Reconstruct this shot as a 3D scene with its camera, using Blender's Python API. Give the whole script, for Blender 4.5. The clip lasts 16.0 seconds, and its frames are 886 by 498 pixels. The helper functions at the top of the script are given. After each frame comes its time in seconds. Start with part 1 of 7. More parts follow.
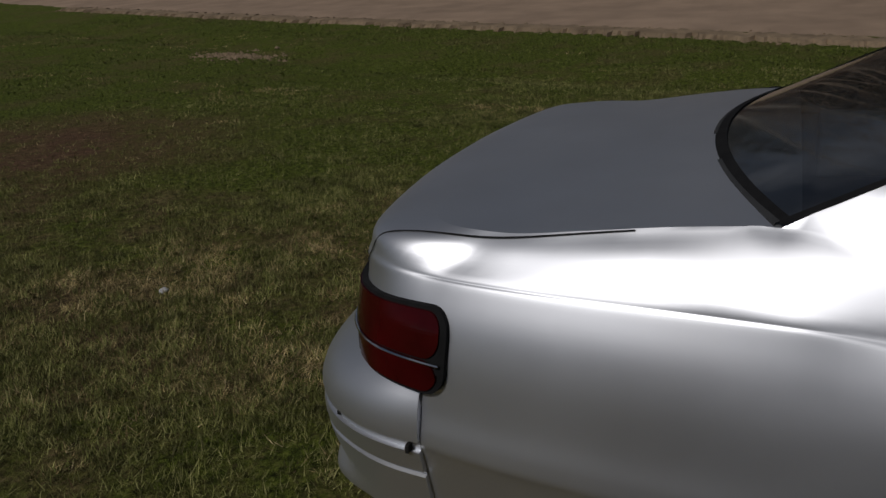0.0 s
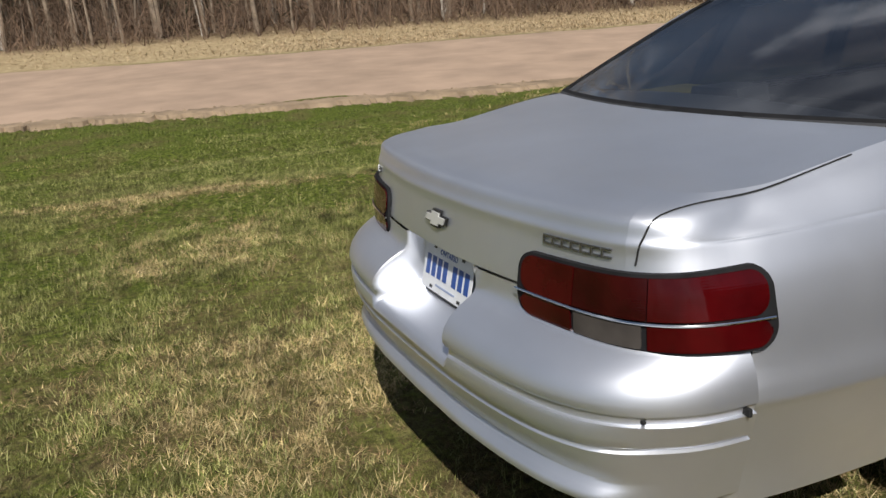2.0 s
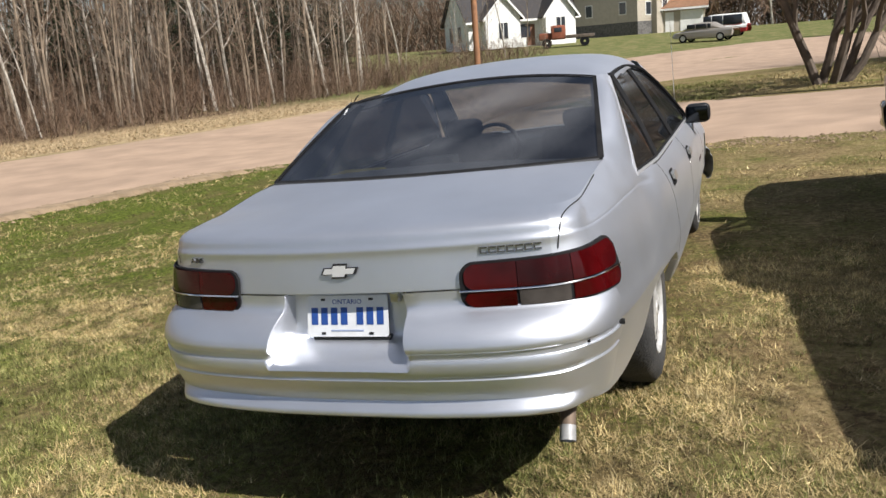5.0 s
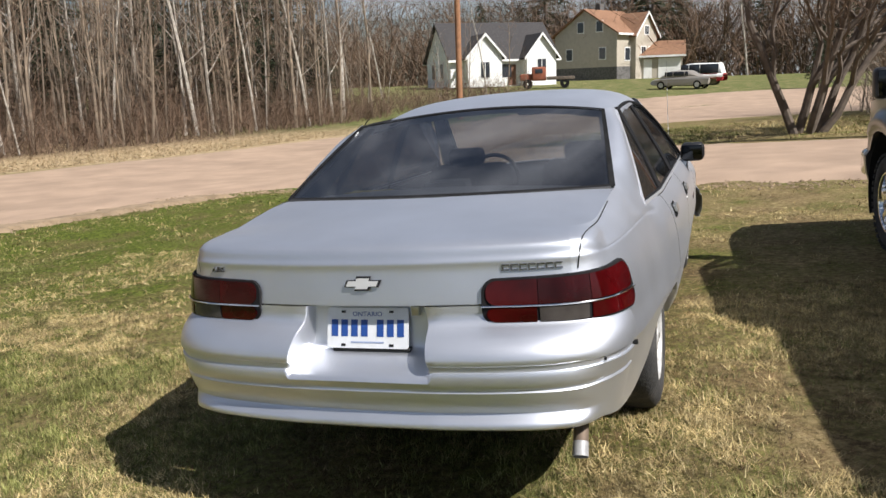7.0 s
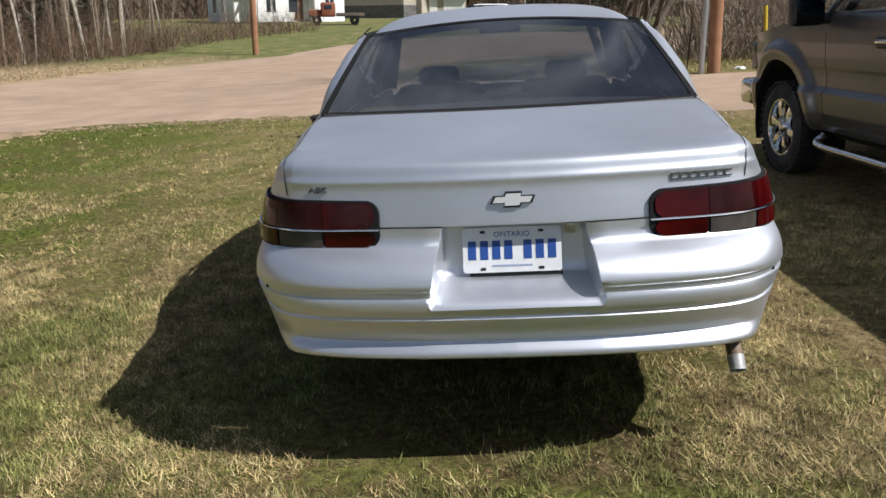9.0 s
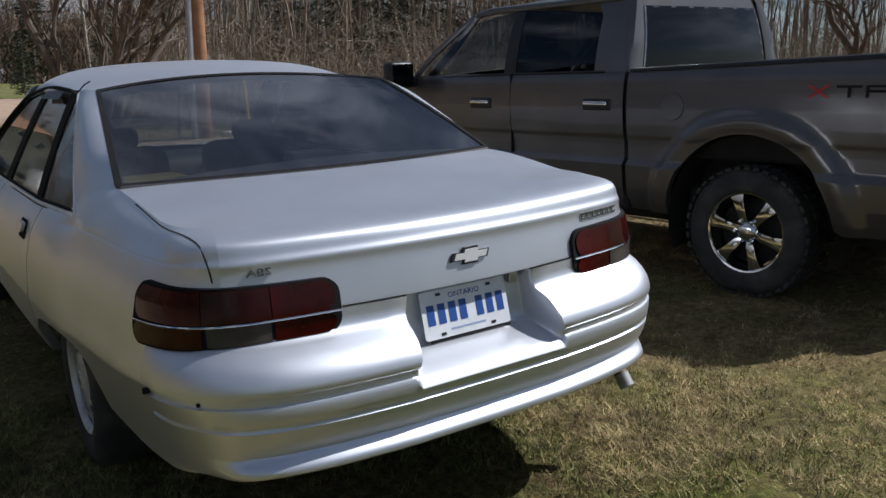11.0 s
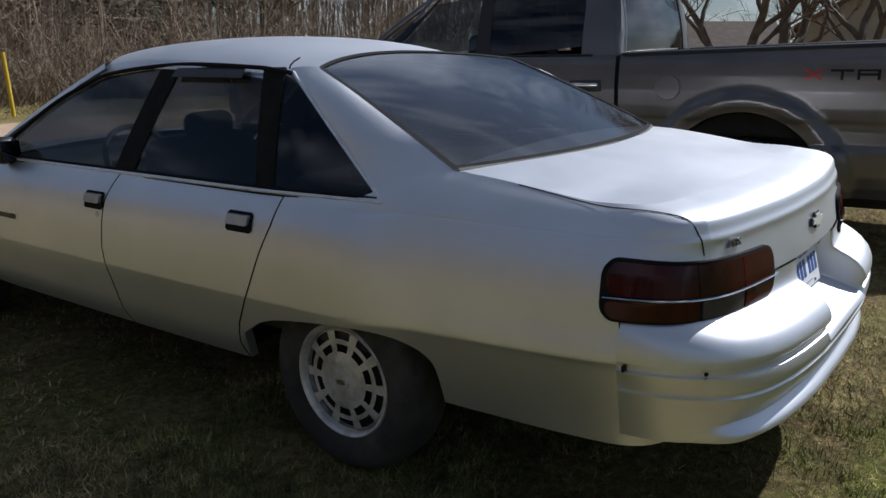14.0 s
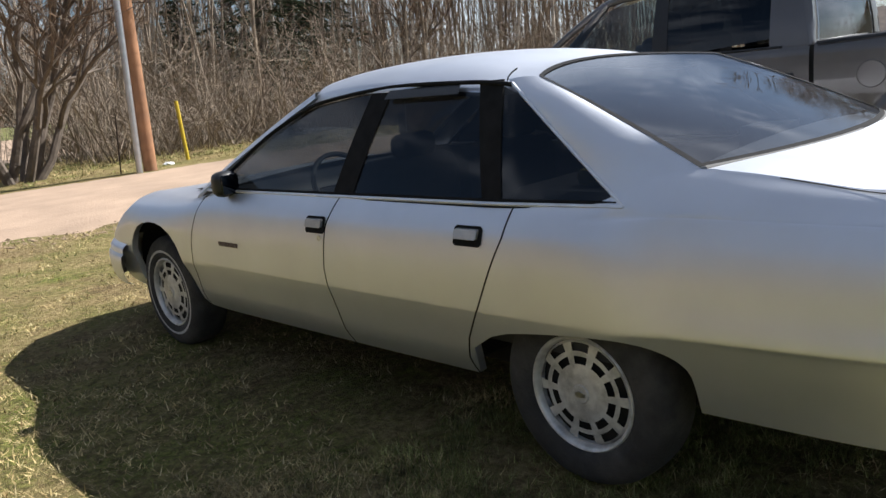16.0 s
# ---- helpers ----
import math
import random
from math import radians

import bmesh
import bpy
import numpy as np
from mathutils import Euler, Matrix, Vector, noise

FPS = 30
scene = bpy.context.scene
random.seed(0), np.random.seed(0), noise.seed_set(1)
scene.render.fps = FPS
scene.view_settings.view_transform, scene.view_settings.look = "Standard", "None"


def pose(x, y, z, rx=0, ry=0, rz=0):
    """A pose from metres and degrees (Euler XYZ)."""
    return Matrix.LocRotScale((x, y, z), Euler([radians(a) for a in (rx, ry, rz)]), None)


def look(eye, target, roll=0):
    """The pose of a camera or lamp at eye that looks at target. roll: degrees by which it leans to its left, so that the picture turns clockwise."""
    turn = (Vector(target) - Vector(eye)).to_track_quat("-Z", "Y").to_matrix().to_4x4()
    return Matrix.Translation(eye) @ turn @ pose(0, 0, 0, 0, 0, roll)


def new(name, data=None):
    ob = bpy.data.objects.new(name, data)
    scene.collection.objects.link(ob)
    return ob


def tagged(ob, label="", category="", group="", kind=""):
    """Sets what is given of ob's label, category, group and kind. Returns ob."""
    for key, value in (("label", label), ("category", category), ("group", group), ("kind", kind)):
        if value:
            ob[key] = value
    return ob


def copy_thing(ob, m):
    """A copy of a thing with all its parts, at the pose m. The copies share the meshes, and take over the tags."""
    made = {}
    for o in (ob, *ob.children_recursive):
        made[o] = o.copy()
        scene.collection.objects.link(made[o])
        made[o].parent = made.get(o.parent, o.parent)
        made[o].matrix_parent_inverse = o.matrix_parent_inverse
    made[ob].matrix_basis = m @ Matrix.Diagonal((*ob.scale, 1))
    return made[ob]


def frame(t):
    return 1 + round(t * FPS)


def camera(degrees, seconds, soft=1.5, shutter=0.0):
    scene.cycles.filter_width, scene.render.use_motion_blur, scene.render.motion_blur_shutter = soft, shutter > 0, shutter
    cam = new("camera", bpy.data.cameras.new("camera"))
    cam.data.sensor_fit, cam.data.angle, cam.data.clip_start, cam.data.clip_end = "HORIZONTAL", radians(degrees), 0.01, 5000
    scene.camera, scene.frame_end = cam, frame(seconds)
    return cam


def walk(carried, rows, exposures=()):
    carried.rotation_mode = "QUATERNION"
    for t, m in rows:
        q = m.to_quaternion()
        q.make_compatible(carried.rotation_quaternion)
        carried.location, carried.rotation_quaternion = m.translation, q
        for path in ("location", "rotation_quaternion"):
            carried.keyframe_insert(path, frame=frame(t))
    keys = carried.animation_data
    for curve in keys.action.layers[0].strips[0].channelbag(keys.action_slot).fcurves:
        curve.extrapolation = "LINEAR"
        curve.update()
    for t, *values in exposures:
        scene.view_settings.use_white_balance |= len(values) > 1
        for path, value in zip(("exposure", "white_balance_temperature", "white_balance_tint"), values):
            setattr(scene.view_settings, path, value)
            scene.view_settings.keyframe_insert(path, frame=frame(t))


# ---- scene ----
# The lawn leans towards the road: car, truck and path are given on the leaning lawn and laid into the level world.
LEVEL = Matrix.Rotation(radians(-2.9), 4, "Y")
cam = camera(56.5, 16.0)
PATH = [
    (0, (2.105, 1.014, 1.496), (0.365, 0.281, 0.838), -2.8),
    (0.5, (2.086, 0.58, 1.462), (0.232, 0.205, 0.811), -4.4),
    (1, (2.057, 0.143, 1.45), (0.165, 0.093, 0.803), -3.5),
    (1.5, (1.962, -0.271, 1.452), (0.081, -0.077, 0.799), -3.6),
    (2, (1.972, -0.671, 1.422), (0.206, 0.079, 0.86), -5.3),
    (2.5, (1.86, -0.973, 1.416), (0.246, 0.077, 0.874), -4.6),
    (3, (1.723, -1.226, 1.468), (0.312, 0.09, 0.942), -5.9),
    (3.5, (1.644, -1.604, 1.476), (0.529, -0.016, 0.99), -6.4),
    (4, (1.506, -1.841, 1.479), (0.516, -0.166, 1.014), -6.0),
    (4.5, (1.335, -1.995, 1.494), (0.486, -0.254, 0.996), -7.0),
    (5, (1.298, -2.193, 1.501), (0.585, -0.375, 1.07), -7.2),
    (5.2, (1.296, -2.27, 1.508), (0.62, -0.434, 1.09), -6.6),
    (7.3, (1.098, -2.335, 1.452), (0.447, -0.471, 1.135), -4.0),
    (7.5, (0.978, -2.296, 1.437), (0.329, -0.426, 1.152), -3.5),
    (8, (0.648, -2.219, 1.432), (0.03, -0.352, 1.066), -3.8),
    (8.5, (0.314, -2.293, 1.425), (-0.156, -0.395, 1.007), -5.1),
    (9, (-0.035, -2.294, 1.408), (-0.179, -0.37, 0.88), -3.3),
    (9.5, (-0.37, -2.166, 1.405), (-0.006, -0.262, 0.909), -4.1),
    (9.7, (-0.517, -2.121, 1.405), (-0.069, -0.233, 0.919), -2.6),
    (11.8, (-1.812, -1.358, 1.371), (-0.416, -0.004, 0.907), 0.9),
    (12, (-1.926, -1.258, 1.351), (-0.491, 0.049, 0.869), 3.4),
    (12.5, (-2.161, -0.968, 1.373), (-0.666, 0.297, 0.967), 2.9),
    (13, (-2.425, -0.781, 1.406), (-0.926, 0.476, 0.993), 2.9),
    (13.5, (-2.642, -0.603, 1.434), (-1.121, 0.605, 0.961), 0.8),
    (14, (-2.755, -0.424, 1.455), (-1.203, 0.737, 0.964), -1.1),
    (14.5, (-2.842, -0.36, 1.469), (-1.331, 0.833, 0.927), -2.2),
    (15, (-2.932, -0.334, 1.477), (-1.403, 0.852, 0.971), -5.1),
    (15.5, (-2.979, -0.272, 1.466), (-1.517, 1.026, 1.044), -8.0),
    (16, (-2.916, -0.162, 1.428), (-1.578, 1.263, 1.005), -6.3),
]
walk(cam, [(t, LEVEL @ look(e, a, r)) for t, e, a, r in PATH],
     exposures=[(0.0, -1.84, 6420, 11), (0.7, -1.5, 6420, 11), (1.6, -0.24, 6450, 10), (2.4, 0.3, 6480, 10), (3.2, 0.44, 6480, 10), (7.5, 0.55, 6380, 11), (8.5, 0.47, 6350, 10), (9.0, 0.35, 6250, 10),
                (9.7, 0.2, 6050, 10), (11.8, -0.08, 5950, 10), (13.2, -0.26, 5950, 10), (14.0, 0.16, 6000, 10), (15.0, 0.48, 6150, 9), (15.5, 0.62, 6200, 9), (16.0, 0.98, 6250, 9)])

# ---- sky and sun ----
SUN_WAY = Vector((0.955, -0.36, 1.0))
SUN_WAY = (LEVEL.to_3x3() @ SUN_WAY).normalized()
world = bpy.data.worlds.new("sky")
scene.world = world
world.use_nodes = True
wn = world.node_tree
sky = wn.nodes.new("ShaderNodeTexSky")
sky.sky_type, sky.sun_disc = "NISHITA", False
sky.sun_elevation = math.asin(SUN_WAY.z)
sky.sun_rotation = math.atan2(SUN_WAY.x, SUN_WAY.y)
sky.air_density, sky.dust_density, sky.ozone_density = 1.0, 1.0, 1.6
# thin high cloud drawn out over the blue
wc = wn.nodes.new("ShaderNodeTexCoord")
wm = wn.nodes.new("ShaderNodeMapping")
wm.inputs["Scale"].default_value = (1.2, 3.0, 5.0)
wz = wn.nodes.new("ShaderNodeTexNoise")
wz.inputs["Scale"].default_value, wz.inputs["Detail"].default_value, wz.inputs["Roughness"].default_value = 1.6, 9, 0.62
wr = wn.nodes.new("ShaderNodeMapRange")
wr.inputs["From Min"].default_value, wr.inputs["From Max"].default_value, wr.inputs["To Max"].default_value = 0.48, 0.80, 0.75
wx = wn.nodes.new("ShaderNodeMix")
wx.data_type = "RGBA"
wx.inputs[7].default_value = (21, 21.4, 22.8, 1)
wn.links.new(wc.outputs["Generated"], wm.inputs[0])
wn.links.new(wm.outputs[0], wz.inputs["Vector"])
wn.links.new(wz.outputs[0], wr.inputs[0])
wn.links.new(wr.outputs[0], wx.inputs[0])
wn.links.new(sky.outputs[0], wx.inputs[6])
wn.links.new(wx.outputs[2], wn.nodes["Background"].inputs[0])
wn.nodes["Background"].inputs[1].default_value = 0.043
sun = new("sun", bpy.data.lights.new("sun", "SUN"))
sun.data.energy, sun.data.angle, sun.data.color = 5.0, radians(0.53), (1.0, 0.955, 0.90)
sun.matrix_world = look(SUN_WAY * 60, (0, 0, 0))


# ---- materials ----
def material(name, color, rough=0.6, metal=0.0, vary=0.0, scale=8.0, bump=0.0, bump_scale=60.0, coat=0.0, stain=None, stain_scale=2.0, stain_amount=0.5, island=0.0):
    """A surface with colour varied at two scales, fine relief and, at choice, stains of another colour."""
    m = bpy.data.materials.new(name)
    m.use_nodes = True
    n, l = m.node_tree.nodes, m.node_tree.links
    b = n["Principled BSDF"]
    b.inputs["Roughness"].default_value, b.inputs["Metallic"].default_value = rough, metal
    b.inputs["Coat Weight"].default_value = coat
    b.inputs["Coat Roughness"].default_value = 0.12
    pos = n.new("ShaderNodeTexCoord").outputs["Object"]
    col = n.new("ShaderNodeRGB")
    col.outputs[0].default_value = (*color, 1)
    out = col.outputs[0]
    if stain:
        ns = n.new("ShaderNodeTexNoise")
        ns.inputs["Scale"].default_value, ns.inputs["Detail"].default_value, ns.inputs["Roughness"].default_value = stain_scale, 6, 0.65
        l.new(pos, ns.inputs["Vector"])
        ramp = n.new("ShaderNodeMapRange")
        ramp.inputs["From Min"].default_value, ramp.inputs["From Max"].default_value = 0.45, 0.68
        ramp.inputs["To Max"].default_value = stain_amount
        l.new(ns.outputs[0], ramp.inputs[0])
        mix = n.new("ShaderNodeMix")
        mix.data_type = "RGBA"
        l.new(ramp.outputs[0], mix.inputs[0])
        l.new(out, mix.inputs[6])
        mix.inputs[7].default_value = (*stain, 1)
        out = mix.outputs[2]
    if vary or island:
        hsv = n.new("ShaderNodeHueSaturation")
        l.new(out, hsv.inputs["Color"])
        out = hsv.outputs[0]
        if vary:
            nv = n.new("ShaderNodeTexNoise")
            nv.inputs["Scale"].default_value, nv.inputs["Detail"].default_value = scale, 8
            l.new(pos, nv.inputs["Vector"])
            mr = n.new("ShaderNodeMapRange")
            mr.inputs["From Min"].default_value, mr.inputs["From Max"].default_value = 0.3, 0.7
            mr.inputs["To Min"].default_value, mr.inputs["To Max"].default_value = 1 - vary, 1 + vary
            l.new(nv.outputs[0], mr.inputs[0])
            val = mr.outputs[0]
            if island:
                gi = n.new("ShaderNodeNewGeometry")
                mi = n.new("ShaderNodeMapRange")
                mi.inputs["To Min"].default_value, mi.inputs["To Max"].default_value = 1 - island, 1 + island
                l.new(gi.outputs["Random Per Island"], mi.inputs[0])
                mu = n.new("ShaderNodeMath")
                mu.operation = "MULTIPLY"
                l.new(val, mu.inputs[0])
                l.new(mi.outputs[0], mu.inputs[1])
                val = mu.outputs[0]
            l.new(val, hsv.inputs["Value"])
    l.new(out, b.inputs["Base Color"])
    if bump:
        nb = n.new("ShaderNodeTexNoise")
        nb.inputs["Scale"].default_value, nb.inputs["Detail"].default_value = bump_scale, 5
        l.new(pos, nb.inputs["Vector"])
        bp = n.new("ShaderNodeBump")
        bp.inputs["Strength"].default_value, bp.inputs["Distance"].default_value = bump, 0.02
        l.new(nb.outputs[0], bp.inputs["Height"])
        l.new(bp.outputs[0], b.inputs["Normal"])
    return m


def glass(name, tint, fresnel=1.5, rough=0.02, gloss=1.9, dusty=0.0):
    """Tinted window glass: what lies behind shows darkened, with a reflection over it."""
    m = bpy.data.materials.new(name)
    m.use_nodes = True
    n, l = m.node_tree.nodes, m.node_tree.links
    n.remove(n["Principled BSDF"])
    tr, gl, fr, mx = (n.new(k) for k in ("ShaderNodeBsdfTransparent", "ShaderNodeBsdfGlossy", "ShaderNodeLayerWeight", "ShaderNodeMixShader"))
    tr.inputs[0].default_value = (*tint, 1)
    gl.inputs["Roughness"].default_value = rough
    gl.inputs[0].default_value = (0.95, 0.97, 1, 1)
    # reflection rises towards grazing, alike on both sides of the pane
    fr.inputs["Blend"].default_value = 0.5
    pw = n.new("ShaderNodeMath")
    pw.operation = "POWER"
    pw.inputs[1].default_value = 5.0
    sc = n.new("ShaderNodeMapRange")
    base = ((fresnel - 1) / (fresnel + 1)) ** 2
    sc.inputs["To Min"].default_value, sc.inputs["To Max"].default_value = base * gloss, 1.0
    l.new(fr.outputs["Facing"], pw.inputs[0])
    l.new(pw.outputs[0], sc.inputs[0])
    dust = n.new("ShaderNodeTexNoise")
    dust.inputs["Scale"].default_value = 3.0
    mr = n.new("ShaderNodeMapRange")
    mr.inputs["From Min"].default_value, mr.inputs["From Max"].default_value = 0.35, 0.75
    mr.inputs["To Min"].default_value, mr.inputs["To Max"].default_value = rough, rough + 0.10
    l.new(dust.outputs[0], mr.inputs[0])
    l.new(mr.outputs[0], gl.inputs["Roughness"])
    l.new(sc.outputs[0], mx.inputs[0])
    l.new(tr.outputs[0], mx.inputs[1])
    l.new(gl.outputs[0], mx.inputs[2])
    last = mx.outputs[0]
    if dusty:
        # a film of dust that catches the sun
        film, grime, veil, amount = (n.new(k) for k in ("ShaderNodeBsdfDiffuse", "ShaderNodeTexNoise", "ShaderNodeMixShader", "ShaderNodeMapRange"))
        film.inputs[0].default_value = (.55, .56, .60, 1)
        grime.inputs["Scale"].default_value, grime.inputs["Detail"].default_value, grime.inputs["Distortion"].default_value = 2.2, 6, .8
        amount.inputs["From Min"].default_value, amount.inputs["From Max"].default_value = .35, .7
        amount.inputs["To Min"].default_value, amount.inputs["To Max"].default_value = dusty * .5, dusty * 1.6
        l.new(n.new("ShaderNodeTexCoord").outputs["Object"], grime.inputs["Vector"])
        l.new(grime.outputs[0], amount.inputs[0])
        l.new(amount.outputs[0], veil.inputs[0])
        l.new(last, veil.inputs[1])
        l.new(film.outputs[0], veil.inputs[2])
        last = veil.outputs[0]
    l.new(last, n["Material Output"].inputs[0])
    return m


def lens(name, color, bars=0.0):
    m = material(name, color, 0.06, coat=0.0, vary=0.45, scale=9)
    n, l = m.node_tree.nodes, m.node_tree.links
    b = n["Principled BSDF"]
    b.inputs["Specular IOR Level"].default_value = 0.35
    if bars:
        tc = n.new("ShaderNodeTexCoord")
        w = n.new("ShaderNodeTexWave")
        w.bands_direction = "Z"
        w.inputs["Scale"].default_value = bars
        l.new(tc.outputs["Object"], w.inputs["Vector"])
        bp = n.new("ShaderNodeBump")
        bp.inputs["Strength"].default_value, bp.inputs["Distance"].default_value = 0.03, 0.002
        l.new(w.outputs[1], bp.inputs["Height"])
        l.new(bp.outputs[0], b.inputs["Normal"])
    return m


SILVER = material("silver_paint", (0.71, 0.735, 0.79), 0.39, 0.88, vary=0.05, scale=3.0, bump=0.006, bump_scale=500, coat=0.2,
                  stain=(0.69, 0.69, 0.70), stain_scale=1.3, stain_amount=0.25)
SILVER.node_tree.nodes["Principled BSDF"].inputs["Coat Roughness"].default_value = 0.22
# hazy wiped patches in the paint
pn, pl = SILVER.node_tree.nodes, SILVER.node_tree.links
haze = pn.new("ShaderNodeTexNoise")
haze.inputs["Scale"].default_value, haze.inputs["Detail"].default_value, haze.inputs["Roughness"].default_value, haze.inputs["Distortion"].default_value = 2.6, 7, 0.62, 1.2
hm = pn.new("ShaderNodeMapRange")
hm.inputs["From Min"].default_value, hm.inputs["From Max"].default_value = 0.35, 0.68
hm.inputs["To Min"].default_value, hm.inputs["To Max"].default_value = 0.41, 0.445
pl.new(pn.new("ShaderNodeTexCoord").outputs["Object"], haze.inputs["Vector"])
pl.new(haze.outputs[0], hm.inputs[0])
pl.new(hm.outputs[0], pn["Principled BSDF"].inputs["Roughness"])
GAP = material("panel_gap", (0.008, 0.008, 0.008), 0.9)
RUBBER = material("black_rubber", (0.014, 0.014, 0.015), 0.85, vary=0.3, scale=20)
RUBBER.node_tree.nodes["Principled BSDF"].inputs["Specular IOR Level"].default_value = 0.12
TYRE = material("tyre_rubber", (0.030, 0.030, 0.030), 0.85, vary=0.35, scale=9, bump=0.3, bump_scale=90, stain=(0.11, 0.10, 0.09), stain_scale=5, stain_amount=0.4)
CHROME = material("chrome", (0.78, 0.78, 0.78), 0.10, 1.0, vary=0.06, scale=20)
WORNCHROME = material("worn_chrome", (0.55, 0.55, 0.54), 0.28, 1.0, vary=0.2, scale=25)
ALLOY = material("cast_alloy", (0.62, 0.62, 0.61), 0.42, 0.35, vary=0.15, scale=25, stain=(0.10, 0.09, 0.08), stain_scale=9, stain_amount=0.6)
BLACK = material("black_plastic", (0.014, 0.014, 0.015), 0.42, vary=0.2, scale=30, bump=0.05, bump_scale=400)
UNDER = material("underbody", (0.012, 0.011, 0.010), 0.95, vary=0.4, scale=8)
REDLENS = lens("red_lens", (0.042, 0.0014, 0.002), 60)
REDDARK = lens("dark_red_lens", (0.026, 0.0014, 0.002), 60)
CLEARLENS = lens("grey_lens", (0.065, 0.057, 0.052), 50)
TINT = glass("tinted_glass", (0.30, 0.31, 0.31), 1.5, gloss=3.2, dusty=.022)
CLEAR = glass("clear_glass", (0.82, 0.86, 0.84), 1.5)
MIRROR = material("mirror_dark", (0.04, 0.042, 0.045), 0.03, 1.0)
LIMO = glass("dark_tinted_glass", (0.10, 0.104, 0.106), 1.5, gloss=1.0, dusty=.008)
TRUCKGLASS = glass("truck_tinted_glass", (0.035, 0.037, 0.04), 1.5, gloss=1.0)
TRUCKFRONT = glass("truck_front_glass", (0.35, 0.37, 0.36), 1.5, gloss=1.3)
SEAT = material("grey_cloth", (0.055, 0.055, 0.06), 0.95, vary=0.2, scale=30, bump=0.2, bump_scale=300)
DASH = material("dark_dashboard", (0.025, 0.026, 0.03), 0.6, vary=0.15)
WHITE = material("plate_white", (0.72, 0.74, 0.77), 0.4, vary=0.05, scale=20, stain=(0.55, 0.54, 0.5), stain_scale=18, stain_amount=0.3)
BLUE = material("plate_blue", (0.02, 0.07, 0.28), 0.45)
TRUCK = material("charcoal_paint", (0.125, 0.118, 0.118), 0.30, 0.6, vary=0.08, scale=4, coat=0.5, stain=(0.10, 0.09, 0.08), stain_scale=2.2, stain_amount=0.35)


